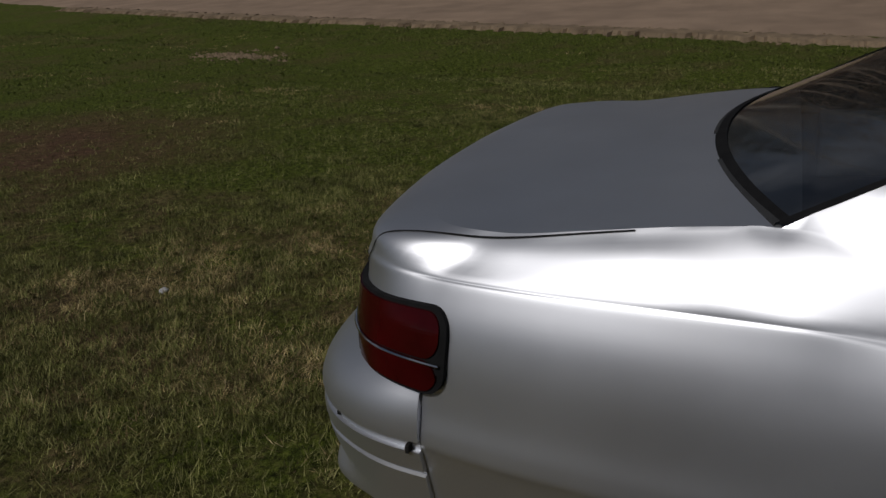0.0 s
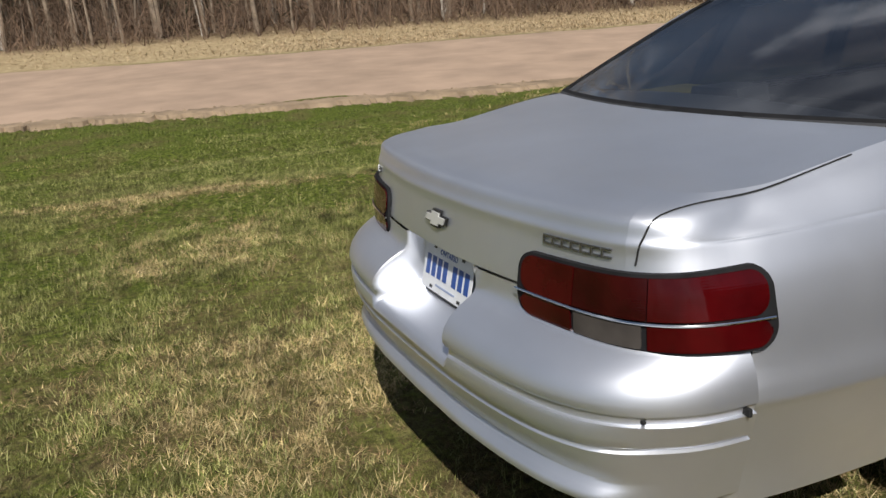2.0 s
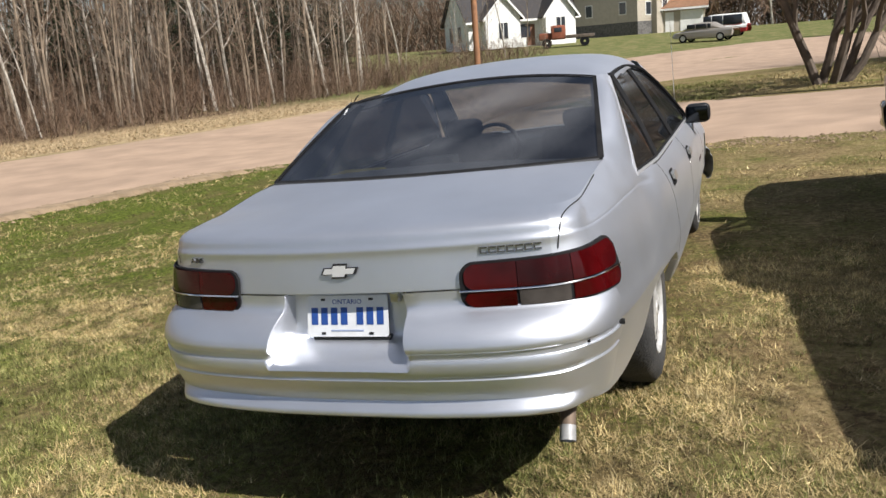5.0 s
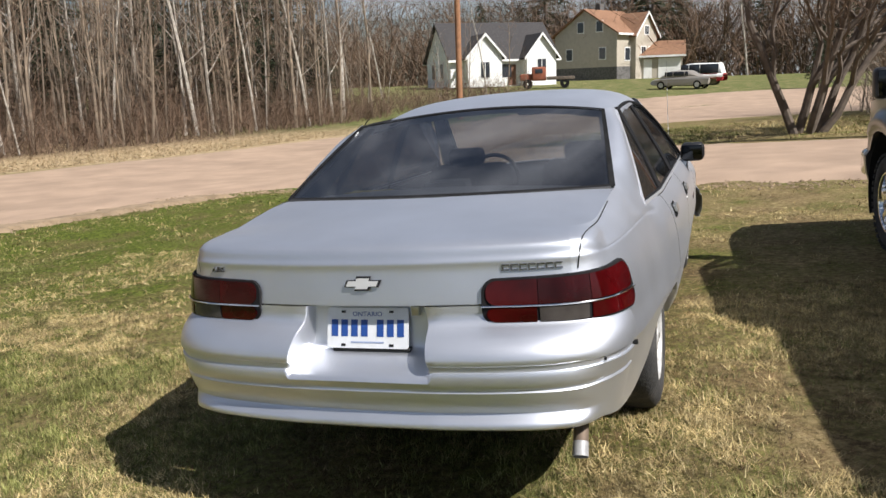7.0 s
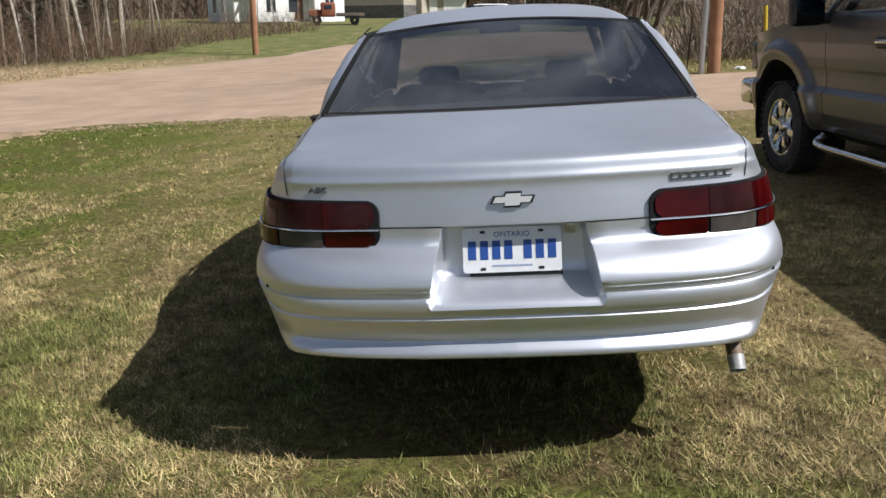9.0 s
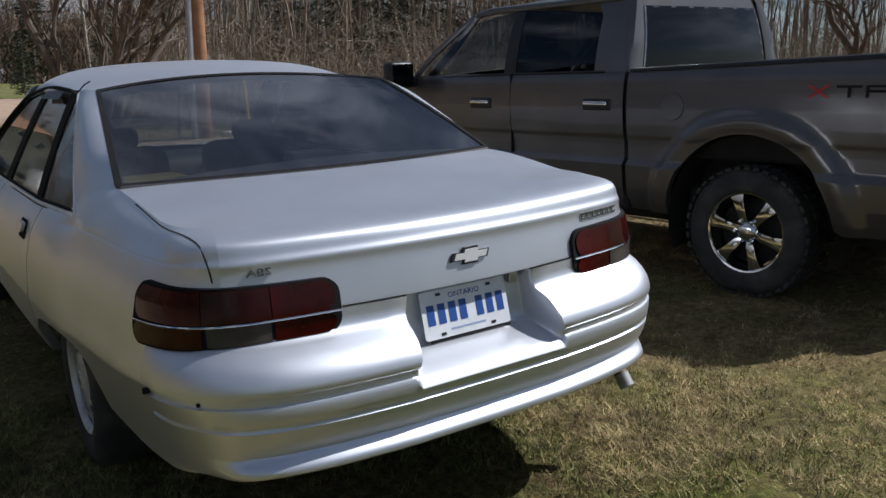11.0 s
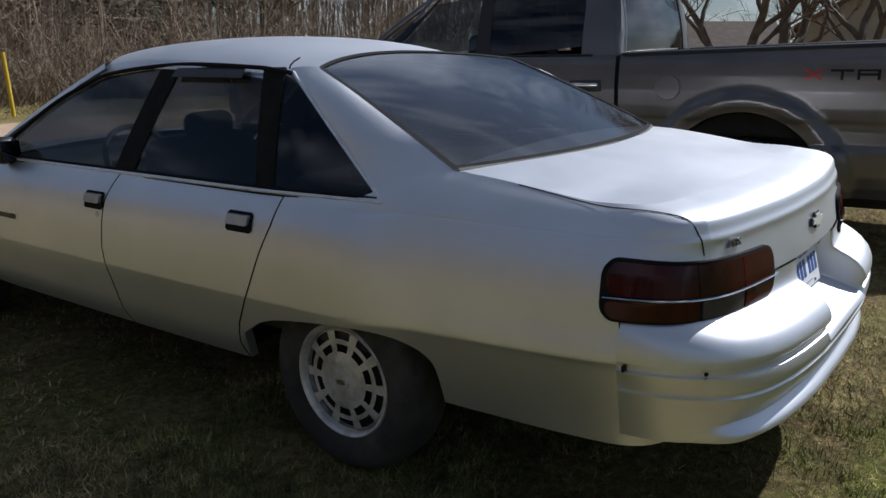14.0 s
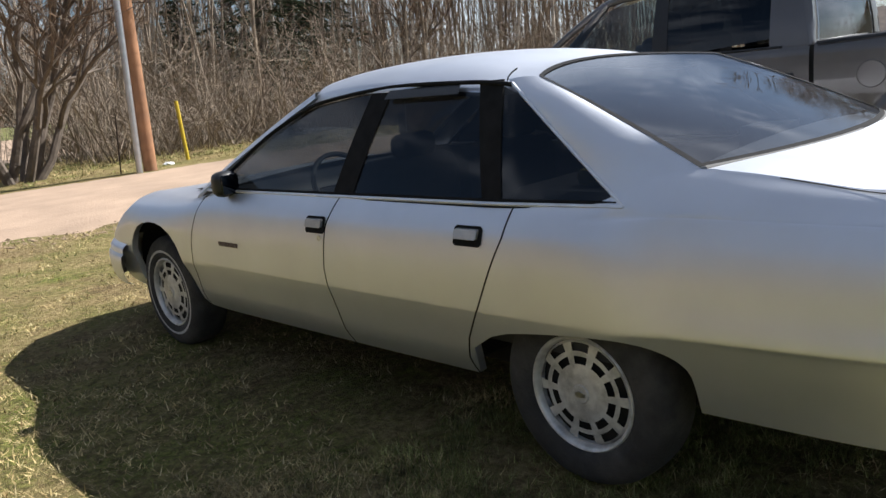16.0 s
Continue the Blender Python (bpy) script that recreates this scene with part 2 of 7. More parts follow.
# ---- mesh tools ----
class Geo:
    """Vertices and faces gathered for one mesh."""

    def __init__(self):
        self.v, self.f = [], []

    def add(self, verts, faces):
        k = len(self.v)
        self.v.extend(tuple(p) for p in verts)
        self.f.extend(tuple(i + k for i in f) for f in faces)
        return self

    def grid(self, rows, flip=False, close=False):
        n, m = len(rows), len(rows[0])
        faces = []
        for i in range(n - 1):
            for j in range(m if close else m - 1):
                q = (i * m + j, i * m + (j + 1) % m, (i + 1) * m + (j + 1) % m, (i + 1) * m + j)
                faces.append(q[::-1] if flip else q)
        return self.add([p for r in rows for p in r], faces)

    def weld(self):
        """Joins vertices that share a place."""
        seen, new_v, to = {}, [], []
        for p in self.v:
            k = tuple(round(float(c), 5) for c in p)
            if k not in seen:
                seen[k] = len(new_v)
                new_v.append(p)
            to.append(seen[k])
        faces = []
        for f in self.f:
            g = []
            for i in f:
                if to[i] not in g:
                    g.append(to[i])
            if len(g) > 2:
                faces.append(tuple(g))
        self.v, self.f = new_v, faces
        return self

    def box(self, x0, x1, y0, y1, z0, z1, r=0.0):
        if r <= 0:
            v = [(x, y, z) for x in (x0, x1) for y in (y0, y1) for z in (z0, z1)]
            return self.add(v, [(0, 1, 3, 2), (4, 6, 7, 5), (0, 4, 5, 1), (2, 3, 7, 6), (0, 2, 6, 4), (1, 5, 7, 3)])
        bm = bmesh.new()
        bmesh.ops.create_cube(bm, size=1)
        for q in bm.verts:
            q.co = Vector(((x0 + x1) / 2 + q.co.x * (x1 - x0), (y0 + y1) / 2 + q.co.y * (y1 - y0), (z0 + z1) / 2 + q.co.z * (z1 - z0)))
        bmesh.ops.bevel(bm, geom=bm.edges[:], offset=r, segments=3, affect="EDGES", profile=0.5)
        bm.verts.index_update()
        self.add([q.co[:] for q in bm.verts], [[q.index for q in f.verts] for f in bm.faces])
        bm.free()
        return self

    def tube(self, pts, radii, n=8, cap=True):
        """A tube along points, with a radius for each."""
        pts = [Vector(p) for p in pts]
        if not isinstance(radii, (list, tuple)):
            radii = [radii] * len(pts)
        k, rings = len(self.v), []
        side = None
        for i, p in enumerate(pts):
            d = (pts[min(i + 1, len(pts) - 1)] - pts[max(i - 1, 0)]).normalized()
            if side is None:
                side = d.cross(Vector((0, 0, 1)) if abs(d.z) < 0.9 else Vector((1, 0, 0))).normalized()
            side = (side - d * side.dot(d)).normalized()
            up = d.cross(side)
            rings.append([p + (side * math.cos(a) + up * math.sin(a)) * radii[i] for a in (2 * math.pi * j / n for j in range(n))])
        self.grid(rings, close=True)
        if cap:
            self.f.append(tuple(k + j for j in range(n))[::-1])
            self.f.append(tuple(len(self.v) - n + j for j in range(n)))
        return self

    def lathe(self, prof, cx, cy, cz, n=48, axis="x"):
        """A turned form: rows of (along, radius) round an axis through a point."""
        rows = []
        for a, r in prof:
            ring = []
            for j in range(n):
                t = 2 * math.pi * j / n
                p, q = r * math.cos(t), r * math.sin(t)
                ring.append({"x": (cx + a, cy + p, cz + q), "y": (cx + p, cy + a, cz + q), "z": (cx + p, cy + q, cz + a)}[axis])
            rows.append(ring)
        return self.grid(rows, close=True)

    def prism(self, outline, thick, place):
        """A flat outline (u, v) with a thickness; place(u, v, w) gives the point."""
        n = len(outline)
        v = [place(u, w, 0) for u, w in outline] + [place(u, w, thick) for u, w in outline]
        return self.add(v, [tuple(range(n))[::-1], tuple(range(n, 2 * n))] + [(i, (i + 1) % n, n + (i + 1) % n, n + i) for i in range(n)])


def part(name, geo, mat, parent=None, label="", smooth=True):
    """One mesh object, under a thing or a part when given."""
    me = bpy.data.meshes.new(name)
    me.from_pydata(geo.v, [], geo.f)
    me.materials.append(mat)
    if smooth:
        me.shade_smooth()
        me.set_sharp_from_angle(angle=radians(42))
    me.update()
    ob = new(name, me)
    ob.parent = parent
    return tagged(ob, label)


def thing(name, label, category, m=None, group="", kind=""):
    ob = new(name)
    ob.empty_display_size = 0.2
    if m is not None:
        ob.matrix_world = m
    return tagged(ob, label, category, group, kind)


def spline(keys, n):
    """Catmull-Rom through key points, n samples a span."""
    p = np.array(keys, float)
    q = np.vstack([2 * p[0] - p[1], p, 2 * p[-1] - p[-2]])
    out = []
    for i in range(1, len(q) - 2):
        for k in range(n):
            t = k / n
            out.append(0.5 * (2 * q[i] + (q[i + 1] - q[i - 1]) * t + (2 * q[i - 1] - 5 * q[i] + 4 * q[i + 1] - q[i + 2]) * t * t + (3 * q[i] - q[i - 1] - 3 * q[i + 1] + q[i + 2]) * t ** 3))
    out.append(p[-1])
    return np.array(out)


def smooth01(a, b, x):
    t = min(1.0, max(0.0, (x - a) / (b - a)))
    return t * t * (3 - 2 * t)


def text_geo(words, height, place, depth=0.001):
    """Letters in the built-in font as mesh; place(u, v, w) gives the point."""
    cu = bpy.data.curves.new("letters", "FONT")
    cu.body, cu.size, cu.extrude, cu.align_x = words, height * 1.38, depth, "CENTER"
    cu.resolution_u = 2
    ob = bpy.data.objects.new("letters", cu)
    me = ob.to_mesh()
    g = Geo()
    g.add([place(*q.co) for q in me.vertices], [tuple(f.vertices) for f in me.polygons])
    ob.to_mesh_clear()
    bpy.data.objects.remove(ob)
    bpy.data.curves.remove(cu)
    return g


# ---- ground, roads ----
NEAR_EDGE = [(-70, -130), (-36, -60), (-20.5, -22), (-16.0, -10), (-12.6, 0), (-10.6, 5), (-9.3, 8.5), (-8.0, 11.0), (-5.5, 11.6), (-3.0, 11.4), (0, 10.0), (3, 9.3), (8, 8.6), (14, 8.0), (40, 5), (90, 0)]
FAR_EDGE = [(-90, -130), (-52, -60), (-32, -20), (-26.5, -8), (-22.0, 4), (-19.2, 13), (-16.4, 22), (-14.3, 31), (-11, 45), (-6, 58), (6, 66), (30, 68), (70, 62)]
ISLAND = [(-2.2, 20.0), (0, 18.0), (3, 17.6), (8, 16.8), (14, 16.0), (40, 13), (90, 8), (90, 36), (40, 33), (12, 29), (3, 27.5), (-1.0, 25.5), (-2.4, 23)]


def soft(x, lo, hi, w):
    """Clamps with rounded ends."""
    return lo + w * math.log1p(math.exp((x - lo) / w)) - w * math.log1p(math.exp((x - hi) / w))


# a shallow ditch runs along the road
DITCH_Y, DITCH_X = [-40, -22, -10, -5, -1, 3, 6, 9], [-24.0, -17.0, -12.3, -9.6, -8.4, -7.4, -6.9, -6.5]

# a low dry crest in the lawn before it
CREST_Y, CREST_X = [-10, -6, -2.5, .64, 2.64, 4.25, 5.3, 7], [-8.4, -7.2, -6.3, -5.4, -4.42, -3.5, -3.0, -2.4]


def ground_z(x, y):
    z = .05066 * soft(max(-60, min(60, x)), -10.0, 12.0, .5)
    k = smooth01(18, 55, y)
    up = -.25 + .040 * max(0, y - 42) if y < 90 else 1.67
    z = z * (1 - k) + up * k
    if x < -12:
        z += .25 * smooth01(-21, -30, x) * (1 - k)
    w = np.interp(y, DITCH_Y, DITCH_X)
    z -= .10 * math.exp(-((x - w) / .55) ** 2) * smooth01(9, 6, y)
    z += .035 * math.exp(-((x - np.interp(y, CREST_Y, CREST_X)) / .4) ** 2) * smooth01(6.5, 5, y) * smooth01(-10, -8, y)
    z += .022 * noise.noise((x * .35, y * .35, 0)) + .010 * noise.noise((x * 1.3, y * 1.3, 4))
    return z


def inside(x, y, poly):
    hit = False
    for (xa, ya), (xb, yb) in zip(poly, poly[1:] + poly[:1]):
        if (ya > y) != (yb > y) and x < xa + (xb - xa) * (y - ya) / (yb - ya):
            hit = not hit
    return hit


ROAD_POLY = NEAR_EDGE + FAR_EDGE[::-1]


def ground_material():
    m = bpy.data.materials.new("lawn_soil")
    m.use_nodes = True
    n, l = m.node_tree.nodes, m.node_tree.links
    b = n["Principled BSDF"]
    b.inputs["Roughness"].default_value = 0.95
    b.inputs["Specular IOR Level"].default_value = .12
    pos = n.new("ShaderNodeTexCoord").outputs["Object"]

    def field(scale, detail=8, rough=.6):
        t = n.new("ShaderNodeTexNoise")
        t.inputs["Scale"].default_value, t.inputs["Detail"].default_value, t.inputs["Roughness"].default_value = scale, detail, rough
        l.new(pos, t.inputs["Vector"])
        return t.outputs[0]

    def ramp(src, stops):
        r = n.new("ShaderNodeValToRGB")
        e = r.color_ramp.elements
        e[0].position, e[0].color = stops[0][0], (*stops[0][1], 1)
        e[1].position, e[1].color = stops[-1][0], (*stops[-1][1], 1)
        for p, c in stops[1:-1]:
            e.new(p).color = (*c, 1)
        l.new(src, r.inputs[0])
        return r.outputs[0]

    fine = ramp(field(22, 12, .8), [(.33, (.024, .017, .010)), (.45, (.075, .053, .027)), (.53, (.16, .118, .056)), (.62, (.28, .215, .105)), (.74, (.40, .32, .17))])
    green = ramp(field(26, 12, .8), [(.36, (.014, .018, .004)), (.46, (.050, .066, .011)), (.54, (.115, .145, .022)), (.62, (.19, .21, .042)), (.72, (.36, .31, .12))])
    big = n.new("ShaderNodeMapRange")
    big.inputs["From Min"].default_value, big.inputs["From Max"].default_value = .40, .60
    l.new(field(.9, 8, .75), big.inputs[0])
    mix = n.new("ShaderNodeMix")
    mix.data_type = "RGBA"
    sep = n.new("ShaderNodeSeparateXYZ")
    l.new(pos, sep.inputs[0])

    def rise(axis, a, c):
        q = n.new("ShaderNodeMapRange")
        q.inputs["From Min"].default_value, q.inputs["From Max"].default_value = a, c
        l.new(sep.outputs[axis], q.inputs[0])
        return q.outputs[0]

    def calc(kind, a, c):
        q = n.new("ShaderNodeMath")
        q.operation, q.use_clamp = kind, True
        for k, v in enumerate((a, c)):
            if isinstance(v, float):
                q.inputs[k].default_value = v
            else:
                l.new(v, q.inputs[k])
        return q.outputs[0]

    # greener towards the road, dry straw ahead of the car and beside the truck
    l.new(calc("ADD", big.outputs[0], calc("MULTIPLY", rise(0, -1.5, -3.5), .45)), mix.inputs[0])
    wander = calc("MULTIPLY", calc("SUBTRACT", field(1.6, 6, .7), .30), 2.2)
    dryness = calc("MAXIMUM", calc("MULTIPLY", rise(0, .6, 1.5), rise(1, -1.2, .3)), calc("MULTIPLY", rise(1, 4.0, 6.0), rise(0, -5.5, -3.0)))
    dryness = calc("MAXIMUM", dryness, calc("MULTIPLY", calc("MULTIPLY", rise(0, -3.6, -2.8), rise(0, .2, -.6)), calc("MULTIPLY", rise(1, -.4, .6), .6)))
    l.new(fine, mix.inputs[6])
    l.new(green, mix.inputs[7])
    bleached = ramp(field(19, 12, .8), [(.34, (.055, .037, .018)), (.45, (.19, .138, .066)), (.55, (.37, .28, .142)), (.68, (.54, .43, .235))])
    dry_mix = n.new("ShaderNodeMix")
    dry_mix.data_type = "RGBA"
    l.new(calc("MULTIPLY", dryness, wander), dry_mix.inputs[0])
    l.new(mix.outputs[2], dry_mix.inputs[6])
    l.new(bleached, dry_mix.inputs[7])
    # leaf litter on the floor of the wood
    litter = ramp(field(6, 12, .75), [(.30, (.05, .034, .022)), (.48, (.13, .088, .055)), (.60, (.22, .16, .095)), (.75, (.33, .26, .16))])
    dot = n.new("ShaderNodeVectorMath")
    dot.operation = "DOT_PRODUCT"
    l.new(pos, dot.inputs[0])
    dot.inputs[1].default_value = (-.95, .305, 0)
    wood = n.new("ShaderNodeMapRange")
    wood.inputs["From Min"].default_value, wood.inputs["From Max"].default_value = 26.0, 29.0
    l.new(dot.outputs["Value"], wood.inputs[0])
    last = n.new("ShaderNodeMix")
    last.data_type = "RGBA"
    l.new(wood.outputs[0], last.inputs[0])
    dry = n.new("ShaderNodeMapRange")
    dry.inputs["From Min"].default_value, dry.inputs["From Max"].default_value = 21.0, 22.3
    l.new(dot.outputs["Value"], dry.inputs[0])
    straw = ramp(field(5, 12, .8), [(.30, (.16, .11, .06)), (.45, (.33, .25, .14)), (.60, (.46, .37, .22)), (.75, (.52, .43, .27))])
    verge_mix = n.new("ShaderNodeMix")
    verge_mix.data_type = "RGBA"
    l.new(dry.outputs[0], verge_mix.inputs[0])
    l.new(dry_mix.outputs[2], verge_mix.inputs[6])
    l.new(straw, verge_mix.inputs[7])
    l.new(verge_mix.outputs[2], last.inputs[6])
    l.new(litter, last.inputs[7])
    # mown lawns round the houses
    mown = ramp(field(1.1, 12, .75), [(.35, (.085, .105, .032)), (.50, (.13, .14, .05)), (.60, (.22, .19, .09)), (.74, (.33, .26, .14))])
    ahead = n.new("ShaderNodeMapRange")
    ahead.inputs["From Min"].default_value, ahead.inputs["From Max"].default_value = 30, 40
    l.new(sep.outputs[1], ahead.inputs[0])
    lawn_mix = n.new("ShaderNodeMix")
    lawn_mix.data_type = "RGBA"
    l.new(ahead.outputs[0], lawn_mix.inputs[0])
    l.new(last.outputs[2], lawn_mix.inputs[6])
    l.new(mown, lawn_mix.inputs[7])
    # a trodden patch where the soil lies bare
    spot = n.new("ShaderNodeVectorMath")
    spot.operation = "DISTANCE"
    l.new(pos, spot.inputs[0])
    spot.inputs[1].default_value = (-3.3, -5.6, 0)
    reach = n.new("ShaderNodeMapRange")
    reach.inputs["From Min"].default_value, reach.inputs["From Max"].default_value = 2.6, .9
    l.new(spot.outputs["Value"], reach.inputs[0])
    soil = ramp(field(14, 12, .8), [(.34, (.035, .020, .012)), (.46, (.10, .058, .035)), (.56, (.16, .095, .058)), (.70, (.28, .18, .11))])
    soil_mix = n.new("ShaderNodeMix")
    soil_mix.data_type = "RGBA"
    l.new(calc("MULTIPLY", reach.outputs[0], calc("ADD", wander, .4)), soil_mix.inputs[0])
    l.new(lawn_mix.outputs[2], soil_mix.inputs[6])
    l.new(soil, soil_mix.inputs[7])
    l.new(soil_mix.outputs[2], b.inputs["Base Color"])
    bp = n.new("ShaderNodeBump")
    bp.inputs["Strength"].default_value, bp.inputs["Distance"].default_value = .8, .03
    l.new(field(45, 8, .7), bp.inputs["Height"])
    l.new(bp.outputs[0], b.inputs["Normal"])
    return m


axis_x = np.unique(np.r_[-4000, -1500, -600, -250, -140, np.arange(-90, -30, 5), np.arange(-30, 14, .5), np.arange(14, 40, 2), np.arange(40, 100, 8), 140, 250, 600, 1500, 4000])
axis_y = np.unique(np.r_[-4000, -1500, -600, -250, -140, np.arange(-90, -20, 5), np.arange(-20, 34, .5), np.arange(34, 100, 3), 120, 160, 250, 600, 1500, 4000])
g = Geo().grid([[(x, y, ground_z(x, y)) for x in axis_x] for y in axis_y])
tagged(part("ground", g, ground_material()), "sloping patchy spring lawn of green and straw grass", "ground", kind="structure")

DIRT = material("packed_dirt", (.36, .258, .183), .95, vary=.16, scale=1.2, bump=.6, bump_scale=30, stain=(.25, .18, .125), stain_scale=.35, stain_amount=.45)


def strip(near, far, lift, across, seed):
    """A road surface between two edges, with ragged borders and ruts."""
    a, b = spline(near, 40), spline(far, 40)

    def even(p, n):
        s = np.r_[0, np.cumsum(np.linalg.norm(np.diff(p, axis=0), axis=1))]
        t = np.linspace(0, s[-1], n)
        return np.c_[np.interp(t, s, p[:, 0]), np.interp(t, s, p[:, 1])]

    n = 700
    a, b = even(a, n), even(b, n)
    rows = []
    for k in range(n):
        row = []
        ja = .35 * noise.noise((k * .23, seed, 0)) + .2 * noise.noise((k * .9, seed, 3))
        jb = .35 * noise.noise((k * .23, seed, 9)) + .2 * noise.noise((k * .9, seed, 12))
        d = (b[k] - a[k]) / np.linalg.norm(b[k] - a[k])
        p0, p1 = a[k] + d * ja, b[k] + d * jb
        for t in np.linspace(0, 1, across):
            x, y = p0 + (p1 - p0) * t
            rut = -.018 * (math.exp(-((t - .30) / .05) ** 2) + math.exp(-((t - .62) / .05) ** 2))
            edge = .0 if 0 < t < 1 else -.07
            row.append((x, y, ground_z(x, y) + lift + rut + edge))
        rows.append(row)
    return Geo().grid(rows)


main_near = [(-70, -130), (-36, -60), (-20.5, -22), (-16.0, -10), (-12.6, 0), (-10.6, 5), (-9.3, 8.5), (-8.2, 11.0), (-6.8, 14), (-5.2, 17.5), (-3.4, 21), (-2.6, 25), (-1.0, 29), (3.0, 31), (12, 33), (40, 37), (90, 40)]
main_far = [(-90, -130), (-52, -60), (-32, -20), (-26.5, -8), (-22.0, 4), (-20.6, 8), (-19.4, 12), (-18.4, 15), (-17.4, 19), (-16.2, 23), (-15.2, 27.5), (-14.0, 33), (-12, 40), (-8, 52), (6, 64), (40, 68), (90, 66)]
tagged(part("road", strip(main_near, main_far, .030, 14, 1), DIRT), "pale brown packed dirt road with wheel ruts", "road", kind="structure")
side_near = [(-9.8, 10.6), (-8.0, 11.4), (-5.5, 11.7), (-3.0, 11.4), (0, 10.0), (3, 9.3), (8, 8.6), (14, 8.0), (40, 5), (90, 0)]
side_far = [(-6.0, 19.0), (-4.6, 20.4), (-3.0, 20.2), (-1.2, 18.6), (1, 17.7), (4, 16.9), (8, 16.4), (14, 15.6), (40, 13), (90, 8)]
tagged(part("driveway", strip(side_near, side_far, .045, 10, 5), DIRT), "dusty dirt track joining the road", "road", kind="structure")


# ---- the silver sedan ----
OUTER = [(0, .148), (.2, .153), (.41, .175), (.60, .205), (.71, .24), (.80, .30), (.852, .375), (.880, .47), (.903, .65), (.9205, .9), (.9295, 1.05), (.9375, 1.2),
         (.9465, 1.4), (.9565, 1.7), (.967, 2.3), (.970, 2.9), (.970, 3.5), (.965, 3.85), (.96, 4.2), (.945, 4.6), (.91, 4.9), (.82, 5.12), (.6, 5.28), (.3, 5.35), (0, 5.37)]
INNER = [(0, .36), (.2, .36), (.40, .365), (.57, .38), (.665, .40), (.71, .44), (.728, .50), (.735, .57), (.74, .68), (.745, .9), (.748, 1.05), (.80, 1.2),
         (.86, 1.4), (.873, 1.7), (.88, 2.3), (.884, 2.9), (.876, 3.5), (.85, 3.85), (.77, 4.2), (.73, 4.6), (.68, 4.85), (.6, 5.0), (.45, 5.08), (.22, 5.12), (0, 5.13)]


class Contour:
    """A plan line round half the car, with a second line inside it."""

    def __init__(self, outer, inner, n=14):
        self.o, self.i = spline(outer, n), spline(inner, n)
        for line in (self.o, self.i):
            for _ in range(12):
                line[1:-1] = (line[:-2] + 2 * line[1:-1] + line[2:]) / 4
        self.s = np.r_[0, np.cumsum(np.linalg.norm(np.diff(self.o, axis=0), axis=1))]
        t = np.gradient(self.o, axis=0)
        t /= np.linalg.norm(t, axis=1)[:, None]
        self.n = np.c_[t[:, 1], -t[:, 0]]

    def at(self, s, which="o"):
        a = {"o": self.o, "i": self.i, "n": self.n}[which]
        return np.array([np.interp(s, self.s, a[:, 0]), np.interp(s, self.s, a[:, 1])])

    def s_x(self, x):
        k = int(np.argmax(self.o[:, 0] > 0.9)) or len(self.s)
        return float(np.interp(x, self.o[:k, 0], self.s[:k]))

    def s_y(self, y):
        k = int(np.argmax(self.o[:, 1] > 5.2)) or len(self.s)
        return float(np.interp(y, self.o[:k, 1], self.s[:k]))

    def out(self, s, z, off):
        p = self.at(s) + self.at(s, "n") * off
        return (p[0], p[1], z)


BODY = Contour(OUTER, INNER)
# rows from the sill up: height, tuck under, share of the way to the inner line
REAR_ROWS = [(.36, .09, 0), (.42, .09, 0), (.50, .09, 0), (.58, .09, 0), (.65, .09, 0), (.72, .09, 0), (.80, .09, 0), (.807, 0, 0), (.86, .009, 0), (.925, .020, .0), (.943, .0195, .0), (.962, .022, .03), (.992, .012, .14), (1.010, .004, .42), (1.022, 0, 1)]
QUARTER_ROWS = [(.36, .065, 0), (.44, .052, 0), (.52, .031, 0), (.604, .0085, 0), (.628, .0, 0), (.652, .0025, 0), (.700, .0135, 0), (.79, .025, 0), (.86, .042, 0), (.912, .064, 0), (.937, .077, 0), (.943, .082, 0), (.969, .04, .42), (.996, .02, .69), (1.02, 0, 1)]
SAIL_ROWS = [(.36, .075, 0), (.44, .048, 0), (.52, .026, 0), (.588, .0065, 0), (.612, .0, 0), (.640, .0025, 0), (.695, .0110, 0), (.79, .024, 0), (.86, .042, 0), (.915, .062, 0), (.942, .073, 0), (.948, .0765, 0), (.998, .04, .33), (1.046, .02, .66), (1.068, 0, 1)]
DOOR_ROWS = [(.325, .08, 0), (.40, .036, 0), (.48, .022, 0), (.545, .009, 0), (.583, .002, 0), (.60, .0, .0), (.74, .0, .05), (.81, 0, .15), (.86, 0, .29), (.885, 0, .41), (.905, 0, .53), (.925, 0, .67), (.94, 0, .79), (.952, 0, .90), (.962, 0, 1)]
FENDER_ROWS = [(.33, .09, 0), (.40, .055, 0), (.48, .032, 0), (.55, .012, 0), (.585, .0, 0), (.66, .0, 0), (.74, .0, 0), (.79, 0, .06), (.83, 0, .16), (.85, 0, .24), (.87, 0, .36), (.885, 0, .5), (.895, 0, .65), (.902, 0, .82), (.906, 0, 1)]
NOSE_ROWS = [(.36, .05, 0), (.40, .03, 0), (.45, .02, 0), (.50, .01, 0), (.54, .0, 0), (.58, .0, 0), (.62, .0, 0), (.65, 0, .05), (.68, 0, .14), (.69, 0, .22), (.70, 0, .34), (.71, 0, .48), (.72, 0, .64), (.728, 0, .82), (.732, 0, 1)]
